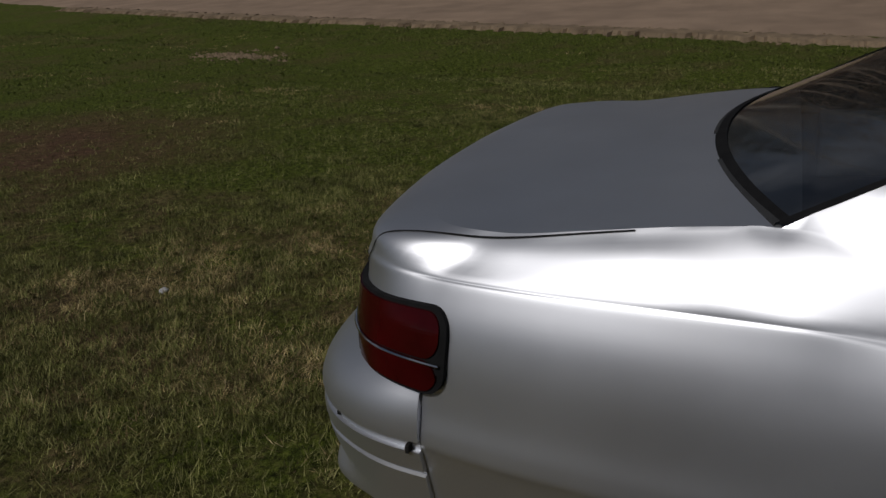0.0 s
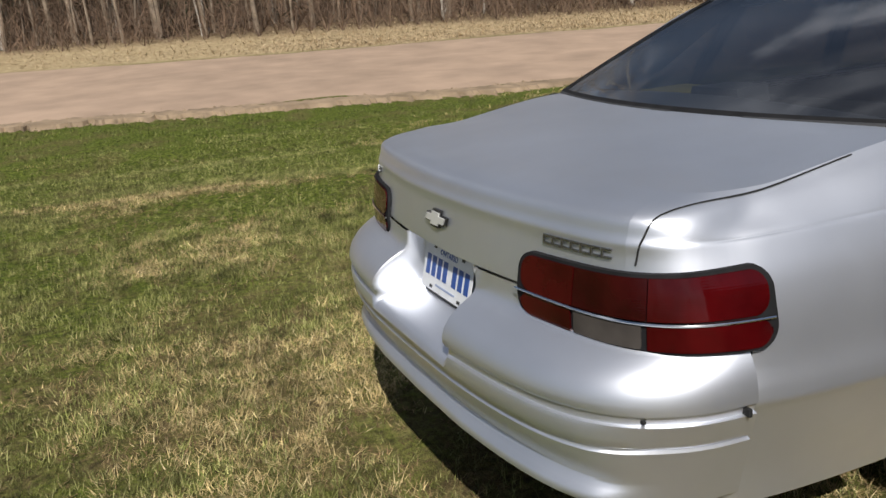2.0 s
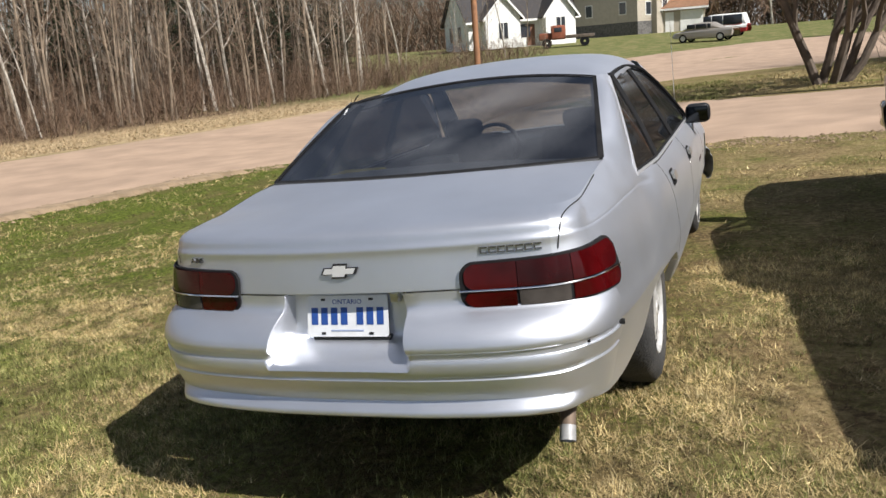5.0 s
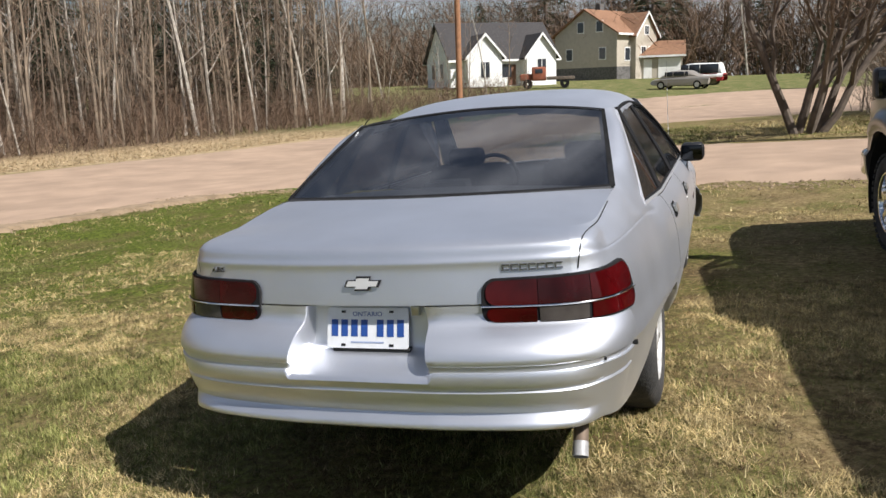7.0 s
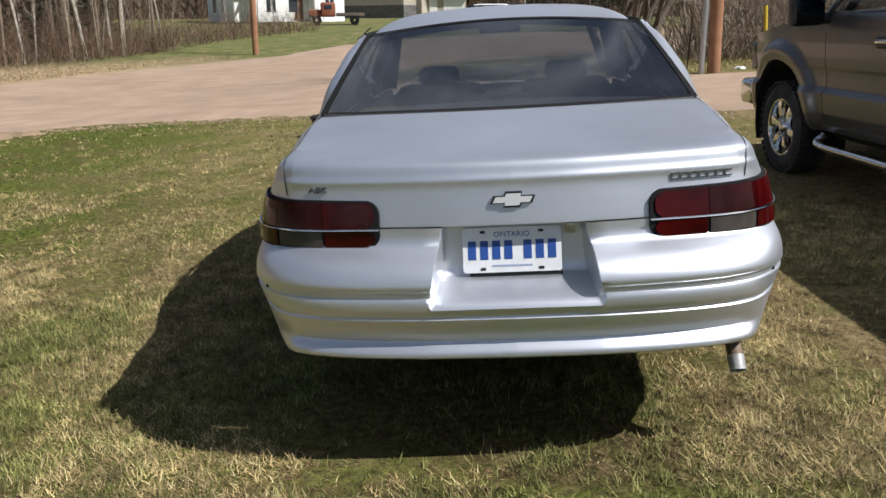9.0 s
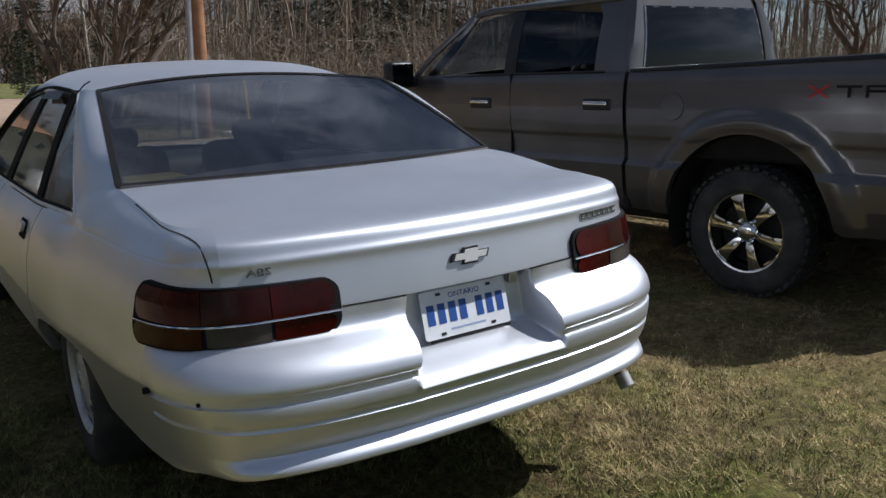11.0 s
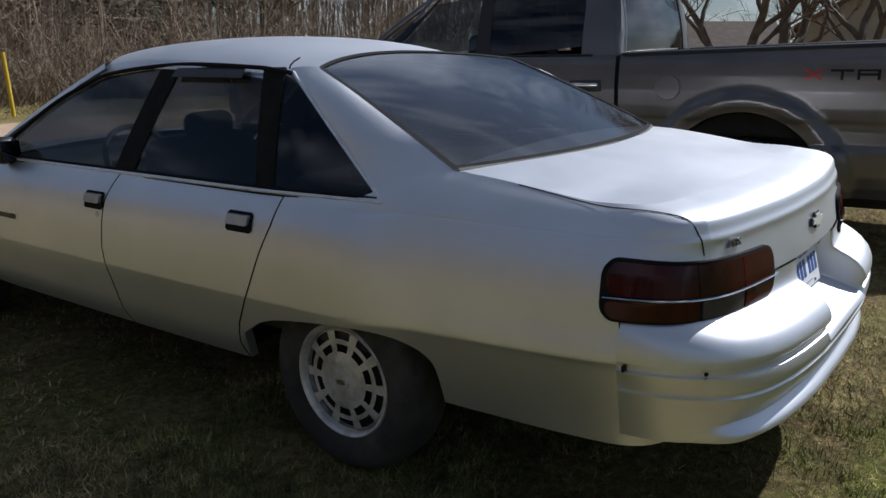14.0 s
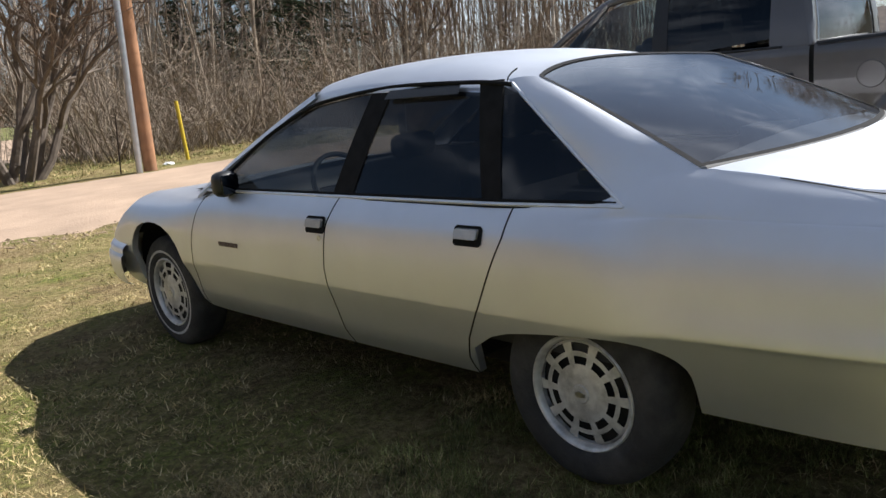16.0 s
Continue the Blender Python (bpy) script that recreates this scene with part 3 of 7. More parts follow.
PROFILES = [(0, REAR_ROWS), (BODY.s_x(.70), REAR_ROWS), (BODY.s_y(.435), QUARTER_ROWS), (BODY.s_y(1.05), SAIL_ROWS), (BODY.s_y(1.42), DOOR_ROWS),
            (BODY.s_y(3.6), DOOR_ROWS), (BODY.s_y(4.0), FENDER_ROWS), (BODY.s_y(4.55), FENDER_ROWS), (BODY.s_y(5.12), NOSE_ROWS), (BODY.s[-1], NOSE_ROWS)]
FINE = np.r_[np.arange(0, 3, .5), np.arange(3, 14.01, 0.25)]


def eased(keys, at):
    """A smooth line through evenly numbered keys that never swings past them."""
    d = np.diff(keys)
    m = np.zeros(len(keys))
    m[0], m[-1] = d[0], d[-1]
    same = d[:-1] * d[1:] > 0
    m[1:-1][same] = 2 * d[:-1][same] * d[1:][same] / (d[:-1][same] + d[1:][same])
    i = np.clip(at.astype(int), 0, len(d) - 1)
    t = at - i
    return keys[i] * (1 + 2 * t) * (1 - t) ** 2 + m[i] * t * (1 - t) ** 2 + keys[i + 1] * t * t * (3 - 2 * t) + m[i + 1] * t * t * (t - 1)


KNOTS = np.array([k for k, _ in PROFILES])
SHAPES = np.array([rows for _, rows in PROFILES])
STEPS = np.diff(KNOTS)[:, None, None]
SLOPES = np.diff(SHAPES, axis=0) / STEPS
TANGENTS = np.zeros_like(SHAPES)
with np.errstate(divide="ignore", invalid="ignore"):
    w1, w2 = 2 * STEPS[1:] + STEPS[:-1], STEPS[1:] + 2 * STEPS[:-1]
    mean = (w1 + w2) / (w1 / SLOPES[:-1] + w2 / SLOPES[1:])
TANGENTS[1:-1] = np.where(SLOPES[:-1] * SLOPES[1:] > 0, mean, 0)


def body_rows(s):
    """Height, tuck and inward share of the rows at a place on the contour."""
    k = int(np.clip(np.searchsorted(KNOTS, s) - 1, 0, len(KNOTS) - 2))
    h = KNOTS[k + 1] - KNOTS[k]
    t = min(1.0, max(0.0, (s - KNOTS[k]) / h))
    rows = SHAPES[k] * (1 + 2 * t) * (1 - t) ** 2 + TANGENTS[k] * h * t * (1 - t) ** 2 + SHAPES[k + 1] * t * t * (3 - 2 * t) + TANGENTS[k + 1] * h * t * t * (t - 1)
    return np.c_[[eased(rows[:, c], FINE) for c in range(3)]].T


DOOR_GAPS = [(1.72, [(.40, 1.88), (.475, 1.863), (.612, 1.78), (.64, 1.768), (.86, 1.663), (.98, 1.64)]),
             (2.62, [(.33, 2.60), (.40, 2.608), (.56, 2.635), (.66, 2.655), (.85, 2.63), (.965, 2.585)]),
             (3.80, [(.33, 3.87), (.47, 3.85), (.69, 3.817), (.93, 3.72)])]
REAR_ARCH = [(.994, 0), (.998, .36), (1.0, .435), (1.017, .505), (1.09, .55), (1.22, .568), (1.45, .557), (1.70, .527), (1.81, .484), (1.858, .43), (1.862, .36), (1.868, 0)]
FRONT_ARCH = [(3.90, 0), (3.905, .35), (3.915, .42), (3.935, .50), (3.965, .59), (4.01, .668), (4.07, .722), (4.15, .757), (4.24, .771), (4.31, .772), (4.40, .762), (4.48, .738), (4.55, .693), (4.60, .64), (4.635, .57), (4.652, .48), (4.66, .35), (4.665, 0)]


def bent(y, z):
    """Moves a place along the side so that the panel gaps run as they are cut."""
    for y0, curve in DOOR_GAPS:
        w = max(0.0, 1 - abs(y - y0) / 0.33)
        if w > 0:
            y += w * (np.interp(z, [c[0] for c in curve], [c[1] for c in curve]) - y0)
            break
    return y


REAR_ARCH = [REAR_ARCH[0]] + [tuple(p) for p in spline(REAR_ARCH[1:-1], 6)] + [REAR_ARCH[-1]]


def arch(y):
    return max(np.interp(y, *zip(*REAR_ARCH)), np.interp(y, *zip(*FRONT_ARCH)))


def body_column(s):
    rows, o = body_rows(s), BODY.at(s)
    side = 0.5 < o[1] < 4.95
    pts = []
    for z, d, e in rows:
        q = s
        if side:
            y = bent(o[1], z)
            low = arch(y)
            if z < low:
                z = low
                y = bent(o[1], z)
                d, e = np.interp(z, rows[:, 0], rows[:, 1]), np.interp(z, rows[:, 0], rows[:, 2])
            q = BODY.s_y(y)
        a, i, n = BODY.at(q), BODY.at(q, "i"), BODY.at(q, "n")
        p = a - n * d
        p = p + (i - a) * e
        pts.append((p[0], p[1], z))
    first = Vector(pts[0])
    n = BODY.at(s, "n")
    return [(first.x - n[0] * 0.035, first.y - n[1] * 0.035, first.z + 0.004)] + pts


def mirrored(geo):
    g = Geo()
    return g.add([(-x, y, z) for x, y, z in geo.v], [f[::-1] for f in geo.f])


def side_stations():
    ys = set(np.round(np.arange(.50, 4.95, .05), 3)) | set(np.round(np.arange(.875, 1.45, .025), 3)) | set(np.round(np.arange(.99, 1.13, .008), 3)) | set(np.round(np.arange(1.76, 1.87, .01), 3))
    ys |= {.985, .996, .998, 1.0, 1.006, 1.017, 1.03, 1.06, 1.09, 1.12, 1.86, 1.866, 3.90, 3.905, 3.915, 3.935, 3.95, 3.965, 3.985, 4.01, 4.03, 4.07, 4.11, 4.24, 4.31, 4.48, 4.53, 4.57, 4.60, 4.635, 4.645, 4.58, 4.62, 4.64, 4.655, 4.66, 4.667}
    ys = {y for y in ys if all(abs(y - g) > .012 for g, _ in DOOR_GAPS)}
    for g, _ in DOOR_GAPS:
        ys |= {g - .0038, g + .0038}
    return sorted(ys)


car = thing("sedan", "silver four-door sedan with a dull repainted body parked on patchy lawn", "car", LEVEL)
s_seam = BODY.s_x(.705)
stations = sorted(set(np.round(np.linspace(0, s_seam, 16), 6)[:-1]) | set(np.linspace(s_seam * .8, s_seam, 14))) + list(np.linspace(s_seam, BODY.s_y(.47), 12)[1:]) + [BODY.s_y(y) for y in side_stations()] + list(np.linspace(BODY.s_y(4.97), BODY.s[-1], 26))
columns = [body_column(s) for s in stations]
# which panel each span between two stations belongs to
panels = {}
for k, (s0, s1) in enumerate(zip(stations, stations[1:])):
    y = BODY.at((s0 + s1) / 2)[1]
    if any(abs(s0 - BODY.s_y(g - .0038)) < 1e-6 for g, _ in DOOR_GAPS):
        name = "panel_gap"
    elif s1 <= s_seam + 1e-6:
        name = "tail_panel"
    else:
        name = "quarter_panel" if y < 1.72 else "rear_door" if y < 2.62 else "front_door" if y < 3.80 else "front_fender"
    panels.setdefault(name, []).append(k)
split = 1 + int(np.argmin(abs(FINE - 7)))
made = {}
for name, spans in panels.items():
    g, lid = Geo(), Geo()
    runs = [[spans[0]]]
    for k in spans[1:]:
        runs[-1].append(k) if k == runs[-1][-1] + 1 else runs.append([k])
    for run in runs:
        cols = [columns[k] for k in run] + [columns[run[-1] + 1]]
        if name == "panel_gap":
            cols = [[(x - .012, y, z) for x, y, z in c[1:]] for c in cols]
            c0, c1 = cols
            g.grid([[(x + .012, y - .001, z) for x, y, z in c0], c0, c1, [(x + .012, y + .001, z) for x, y, z in c1]])
        elif name == "tail_panel":
            g.grid([c[:split + 1] for c in cols])
            lid.grid([c[split:] for c in cols])
        else:
            g.grid(cols)
    made[name] = g
    if name == "tail_panel":
        lid_side = lid
    for geo in (g, mirrored(g)):
        if name == "panel_gap":
            third = len(geo.v) // 3
            for k in range(3):
                one = Geo()
                one.v, one.f = geo.v[k * third:(k + 1) * third], [tuple(i - k * third for i in f) for f in geo.f if k * third <= f[0] < (k + 1) * third]
                part(name, one, GAP, car)
        else:
            part(name, geo, SILVER, car)


def crossing(first, last, crest, m=17):
    """The surface from one side's inner line to the other's, with the height of its middle line given."""
    rows = []
    for k, q in enumerate(stations):
        if first <= q <= last:
            x, y, z = columns[k][-1]
            rows.append([(x * u, y, z + (crest(y) - z) * (1 - u * u)) for u in np.linspace(-1, 1, m)])
    return rows


deck = Geo().grid(crossing(0, BODY.s_y(1.06), lambda y: 1.022 + .115 * (y - .36) - .005 * (y - .36) ** 2))
trunk = Geo().add(deck.v, deck.f).add(lid_side.v, lid_side.f)
mm = mirrored(lid_side)
trunk.add(mm.v, mm.f)
trunk.weld()
part("trunk_lid", trunk, SILVER, car, "silver trunk lid with faint streaks")
part("hood", Geo().grid(crossing(BODY.s_y(3.86), BODY.s[-1], lambda y: .965 - .205 * ((y - 3.86) / 1.27) ** 1.8)), SILVER, car)

from mathutils.bvhtree import BVHTree

shell = Geo()
for g in list(made.values()):
    if g is not made["panel_gap"]:
        shell.add(g.v, g.f)
shell.add(trunk.v, trunk.f)
TREE = BVHTree.FromPolygons(shell.v, shell.f)


def on_shell(p, way):
    hit = TREE.ray_cast(Vector(p), Vector(way))
    return (hit[0], hit[1]) if hit[0] else (Vector(p), -Vector(way))


def seam(points, width, name, mat, lift=0.0012, even=0):
    """A narrow dark line lying on the panels through points with their outward look."""
    rows = []
    pts = [on_shell(p, w) for p, w in points]
    for _ in range(even):
        pts = pts[:1] + [((a[0] + 2 * b[0] + c[0]) / 4, b[1]) for a, b, c in zip(pts, pts[1:], pts[2:])] + pts[-1:]
    for k, (p, nrm) in enumerate(pts):
        d = (pts[min(k + 1, len(pts) - 1)][0] - pts[max(k - 1, 0)][0]).normalized()
        way = Vector(points[k][1])
        if nrm.dot(way) > 0:
            nrm = -nrm
        side = d.cross(nrm).normalized() * width / 2
        rows.append([p + side + nrm * lift, p + nrm * lift * 1.5, p - side + nrm * lift])
    g = Geo().grid(rows)
    part(name, g, mat, car, smooth=False)
    part(name, mirrored(g), mat, car, smooth=False)


deck_line = spline([(.716, .252, .906), (.720, .262, .945), (.724, .29, .98), (.732, .36, 1.1), (.742, .50, 1.1), (.746, .66, 1.1), (.748, .80, 1.1)], 8)
seam([((x, y - 0.3, z), (0, 1, 0)) if z < .99 else ((x, y, 1.3), (0, 0, -1)) for x, y, z in deck_line], .0042, "trunk_gap", GAP, .002, 5)
seam([((1.2, y, z), (-1, 0, 0)) for y, z in ((.43, .735), (.424, .70), (.422, .64), (.422, .58), (.424, .50), (.43, .42))], .005, "bumper_gap", GAP)

# rear bumper with its plate recess
BUMP_OUT = [(0, .03), (.225, .033), (.30, .036), (.45, .05), (.6, .078), (.71, .122), (.79, .185), (.845, .27), (.870, .35), (.879, .425)]
BUMP_IN = [(0, .144), (.225, .150), (.30, .157), (.45, .176), (.6, .201), (.70, .236), (.770, .284), (.812, .345), (.833, .39), (.845, .425)]
BUMPER = Contour(BUMP_OUT, BUMP_IN, 10)
# from the tail panel down: shelf, rounded edge, empty trim groove, upper face, joint, face turning under, flared lip
BUMP_ROWS = [(.8035, 0), (.78, 0), (.76, .02), (.745, .09), (.735, .24), (.72, .50), (.70, .74), (.677, .91), (.655, .985), (.643, .995), (.634, .965), (.630, .90), (.612, .90), (.609, .965), (.600, .995), (.577, .985), (.559, .955),
             (.5535, .90), (.5475, .90), (.543, .935), (.528, .905), (.508, .84), (.486, .745), (.468, .65), (.4625, .625), (.457, .645), (.446, .74), (.436, .82), (.427, .86), (.417, .85), (.410, .78), (.406, .55), (.404, .1)]
RECESS = [(.203, .8035), (.202, .77), (.20, .74), (.197, .71), (.193, .68), (.19, .658), (.184, .648), (.168, .641), (.14, .632), (.11, .622), (.085, .613), (.062, .604), (.045, .596), (.036, .588), (.031, .578)]
bump_cols = []
for inner, b in [(f, 0.0) for f in np.linspace(0, .96, 7)] + [(1.0, b) for b in np.linspace(0, 1, 13)]:
    col = []
    for k, (z, e) in enumerate(BUMP_ROWS):
        # the walls of the recess stand steep at the top and splay towards the ledge
        t = min(1.0, k / (len(RECESS) - 1))
        x = inner * (.206 + .046 * t) + b * (.016 + .005 * t)
        s = BUMPER.s_x(x)
        o, i = BUMPER.at(s), BUMPER.at(s, "i")
        y, w = (i + (o - i) * e)[1], smooth01(0, 1, b)
        if k < len(RECESS):
            y, z = RECESS[k][0] * (1 - w) + y * w, RECESS[k][1] * (1 - w) + z * w
        col.append((x, y, z))
    bump_cols.append(col)
for s in np.linspace(BUMPER.s_x(.286), BUMPER.s[-1], 44):
    o, i, nn = BUMPER.at(s), BUMPER.at(s, "i"), BUMPER.at(s, "n")
    k = smooth01(.7, .85, o[0])
    col = []
    for j, (z, e) in enumerate(BUMP_ROWS):
        p = i + (o - i) * e
        if j >= 9:
            # round the corner the lower part draws in
            inset = np.interp(z, [.40, .44, .52, .565, .604, .626], [.058, .049, .029, .016, .005, 0]) + (.009 if .546 < z < .555 or .611 < z < .631 else 0)
            p = p * (1 - k) + (o - nn * inset) * k
        col.append((*p, z))
    bump_cols.append(col)
# the end turns in towards the quarter panel
bump_cols.append([(x - .030, y + .004, z) for x, y, z in bump_cols[-1]])
g = Geo().grid(bump_cols, flip=True)
mm = mirrored(g)
g.add(mm.v, mm.f)
bumper = part("rear_bumper", g, SILVER, car, "silver rear bumper cover, trim strip missing")
for sign in (1, -1):
    for x, z in ((.30, .62), (.80, .62), (.878, .618)):
        s = BUMPER.s_x(x) if x < .86 else BUMPER.s_y(.40)
        o = BUMPER.at(s)
        i = BUMPER.at(s, "i")
        p = i + (o - i) * .87
        r = .006 if x < .86 else .011
        part("clip_hole", Geo().box(sign * p[0] - r, sign * p[0] + r, p[1] - .003, p[1] + .006, z - r * .8, z + r * .8, .002), GAP, bumper)

# tail lamps follow the rear corner
LAMP0, LAMP1 = BODY.s_x(.412), BODY.s_y(.480)


def tail_lean(z):
    return np.interp(z, [.807, .86, .925, .95], [0, .009, .020, .0205])


def lamp_skin(s, z, off):
    """A point of the lamp: it leans inwards with the quarter panel as it goes round the corner."""
    lean = np.interp(z, [r[0] for r in QUARTER_ROWS[4:12]], [r[1] for r in QUARTER_ROWS[4:12]])
    k = 0.0
    if s > KNOTS[1]:
        rows = body_rows(s)
        k = (np.interp(.86, rows[:, 0], rows[:, 1]) - .009) / (.042 - .009)
    return BODY.out(s, z, off - lean * k - tail_lean(z) * (1 - k))


def lamp_patch(u0, u1, v0, v1, off, radius, sign, n=44, m=9, depth=0.02, ends=(True, False)):
    """A patch of the lamp, u along the corner and v up, with rounded corners and an edge that turns back."""
    ln, ht = (LAMP1 - LAMP0), .155
    rows = []
    for u in u0 + (u1 - u0) * (.5 - .5 * np.cos(np.linspace(0, math.pi, n))):
        along = min(u - u0, u1 - u) * ln
        cut = 0.0
        if along < radius and (u - u0 < u1 - u) in ends:
            cut = radius - math.sqrt(max(0, radius ** 2 - (radius - along) ** 2))
        row = []
        vs = np.linspace(v0, v1, m)
        lo, hi = v0 + cut / ht, v1 - cut / ht
        for j, v in enumerate(vs):
            v = lo + (hi - lo) * j / (m - 1)
            s = LAMP0 + ln * u
            z = (.742 - .006 * u) + v * (.147 + .016 * u)
            row.append(lamp_skin(s, z, off))
        s0 = LAMP0 + ln * u
        back = [lamp_skin(s0, row[0][2], off - depth)] + row + [lamp_skin(s0, row[-1][2], off - depth)]
        rows.append(back)
    first = [lamp_skin(LAMP0 + ln * u0, p[2], off - depth) for p in rows[0]]
    last = [lamp_skin(LAMP0 + ln * u1, p[2], off - depth) for p in rows[-1]]
    g = Geo().grid([first] + rows + [last])
    return g if sign > 0 else mirrored(g)


for sign in (1, -1):
    lamp = part("tail_lamp", lamp_patch(0, 1, 0, 1, .012, .045, sign), RUBBER, car, "dark red tail lamp with a grey reversing lens and chrome strip")
    for u0, u1 in ((.025, .296), (.300, .575), (.579, .975)):
        part("red_lens", lamp_patch(u0, u1, .43, .955, .0155 if .2 < u0 < .5 else .0160, .034 if u0 < .1 or u1 > .9 else .002, sign, 30, ends=(u0 < .1,)), REDDARK if .2 < u0 < .5 else REDLENS, lamp)
    for u0, u1, mat, nm in ((.025, .290, REDLENS, "red_lens"), (.305, .560, CLEARLENS, "reversing_lens"), (.579, .975, REDLENS, "red_lens")):
        part(nm, lamp_patch(u0, u1, .045, .40, .0160, .034 if u0 < .1 or u1 > .9 else .006, sign, 30, ends=(u0 < .1,)), mat, lamp)
    us = np.linspace(.0, .985, 30)
    g = Geo().tube([lamp_skin(LAMP0 + (LAMP1 - LAMP0) * u, .803 - .004 * u, .018) for u in us], .0031, 6)
    part("chrome_strip", g if sign > 0 else mirrored(g), CHROME, lamp)

# badges: plain shapes, plate with bars
def on_tail(u, v, w):
    p = BODY.out(BODY.s_x(abs(u)), v, 0.002 + w - tail_lean(v))
    return (math.copysign(p[0], u), p[1], p[2])


bow = [(-.066, -.012), (-.024, -.012), (-.028, -.023), (.022, -.023), (.027, -.012), (.058, -.012), (.068, .010), (.027, .010), (.030, .022), (-.020, .022), (-.025, .010), (-.056, .010)]
em = part("emblem_rim", Geo().prism([(u * 1.03, v * 1.06 + .884) for u, v in bow], .007, on_tail), BLACK, car, "black-rimmed chrome badge", smooth=False)
part("emblem_face", Geo().prism([(u * .90, v * .78 + .884) for u, v in bow], .0105, on_tail), material("badge_silver", (.72, .72, .71), .30, .35), em, smooth=False)
DARKBADGE = material("dark_chrome", (.22, .22, .225), .25, .9, vary=.3, scale=60)
x0, w = .482, .0248
for k in range(7):
    g = Geo()
    a, b = x0 + k * (w + .0035), x0 + k * (w + .0035) + w
    z0, z1 = .913, .934
    for q in ([(a, z0), (b, z0), (b, z0 + .005), (a, z0 + .005)], [(a, z1 - .005), (b, z1 - .005), (b, z1), (a, z1)], [(a, z0), (a + .005, z0), (a + .005, z1), (a, z1)]):
        g.prism(q, .003, on_tail)
    part("badge_bar", g, DARKBADGE, car, "dark chrome bar of a badge", smooth=False)
part("badge", text_geo("ABS", .020, lambda u, v, w: on_tail(-.612 - u * -1.35, .914 + v, w + .002), .003), DARKBADGE, car, smooth=False)


def on_plate(u, v, w):
    t = (v + .0) / .152
    return (u - .006, .171 + .034 * t - .012 - w * 1.0, .654 + .135 * t - w * .2)


plate = part("number_plate", Geo().prism([(-.1525, 0.006), (-.1465, 0), (.1465, 0), (.1525, .006), (.1525, .146), (.1465, .152), (-.1465, .152), (-.1525, .146)], .002, on_plate), WHITE, car, "white plate with blue bars in place of its number", smooth=False)
for k in range(7):
    u = -.136 + k * .0375 + (.022 if k > 3 else 0)
    g = Geo().prism([(u, .045), (u + .025, .045), (u + .025, .108), (u, .108)], .0012, lambda a, b, c: on_plate(a, b, c + .0021))
    part("number_bar", g, BLUE, plate, smooth=False)
g = Geo()
g.prism([(-.062, .020), (.062, .020), (.062, .026), (-.062, .026)], .001, lambda a, b, c: on_plate(a, b, c + .0021))
part("small_print_bar", g, material("print_grey_blue", (.30, .36, .52), .5), plate, smooth=False)
part("lettering", text_geo("ONTARIO", .018, lambda u, v, w: on_plate(u, .121 + v, w + .0024), .0006), BLUE, plate, smooth=False)
for u in (-.09, .09):
    for v in (.138, .013):
        part("screw", Geo().prism([(u - .008, v - .004), (u + .008, v - .004), (u + .008, v + .004), (u - .008, v + .004)], .004, on_plate), BLACK, plate, smooth=False)
part("plate_shadow_bracket", Geo().box(-.14, .15, .160, .20, .640, .654, .004), BLACK, car)
part("plate_lamp", Geo().box(.16, .19, .175, .20, .765, .80, .004), WORNCHROME, car)

# greenhouse
def side_glass_x(z):
    t = z - .965
    return .876 - .44 * t - .20 * t * t


def rear_glass(u, v, off=0.0):
    a = np.array((.745 * u, .88 + .155 * u * u, 1.079 - .005 * u * u))
    b = np.array((.630 * u, 1.875 - .185 * u * u, 1.411 - .043 * u * u))
    p = a + (b - a) * v
    p[2] += .035 * v * (1 - v) + off
    p[1] -= off * .5
    return tuple(p)


us, vs = np.linspace(-1, 1, 33), np.linspace(0, 1, 13)
part("rear_window", Geo().grid([[rear_glass(u, v) for u in us] for v in vs]), TINT, car, "tinted curved rear window").visible_shadow = True
g = Geo()
g.grid([[rear_glass(u, v, .003) for u in us] for v in (-.006, .020)])
g.grid([[rear_glass(u, v, .003) for u in us] for v in (.982, 1.008)])
for a, b in ((-1.008, -.978), (.978, 1.008)):
    g.grid([[rear_glass(u, v, .0035) for u in (a, b)] for v in vs])
part("window_seal", g, RUBBER, car)
for ends in ((-.985, .10), (.44, .985)):
    g = Geo().grid([[rear_glass(u, v, o) for u in np.linspace(*ends, 24)] for v, o in ((-.022, -.006), (-.021, .000), (-.012, .004), (-.002, .004))])
    part("window_trim", g, material("weathered_rubber", (.035, .036, .038), .7, vary=.25, scale=14), car, "grey rubber strip under the rear window, a length of it missing")

roof_u = np.sin(np.linspace(-1, 1, 29) * math.pi / 2)


ROOF_LINE = spline([(1.69, 1.404), (1.88, 1.412), (2.0, 1.434), (2.15, 1.459), (2.35, 1.479), (2.6, 1.486), (2.85, 1.475), (3.0, 1.459), (3.09, 1.446)], 6)


def roof_pt(u, t):
    y0, y1 = 1.875 - .185 * u * u, 3.09 - .09 * u * u
    y = y0 + (y1 - y0) * t
    zc = np.interp(y, ROOF_LINE[:, 0], ROOF_LINE[:, 1])
    return (u * (.632 + .022 * math.sin(math.pi * t)), y, zc - .041 * u * u - .042 * u ** 8 * smooth01(0, .35, t))


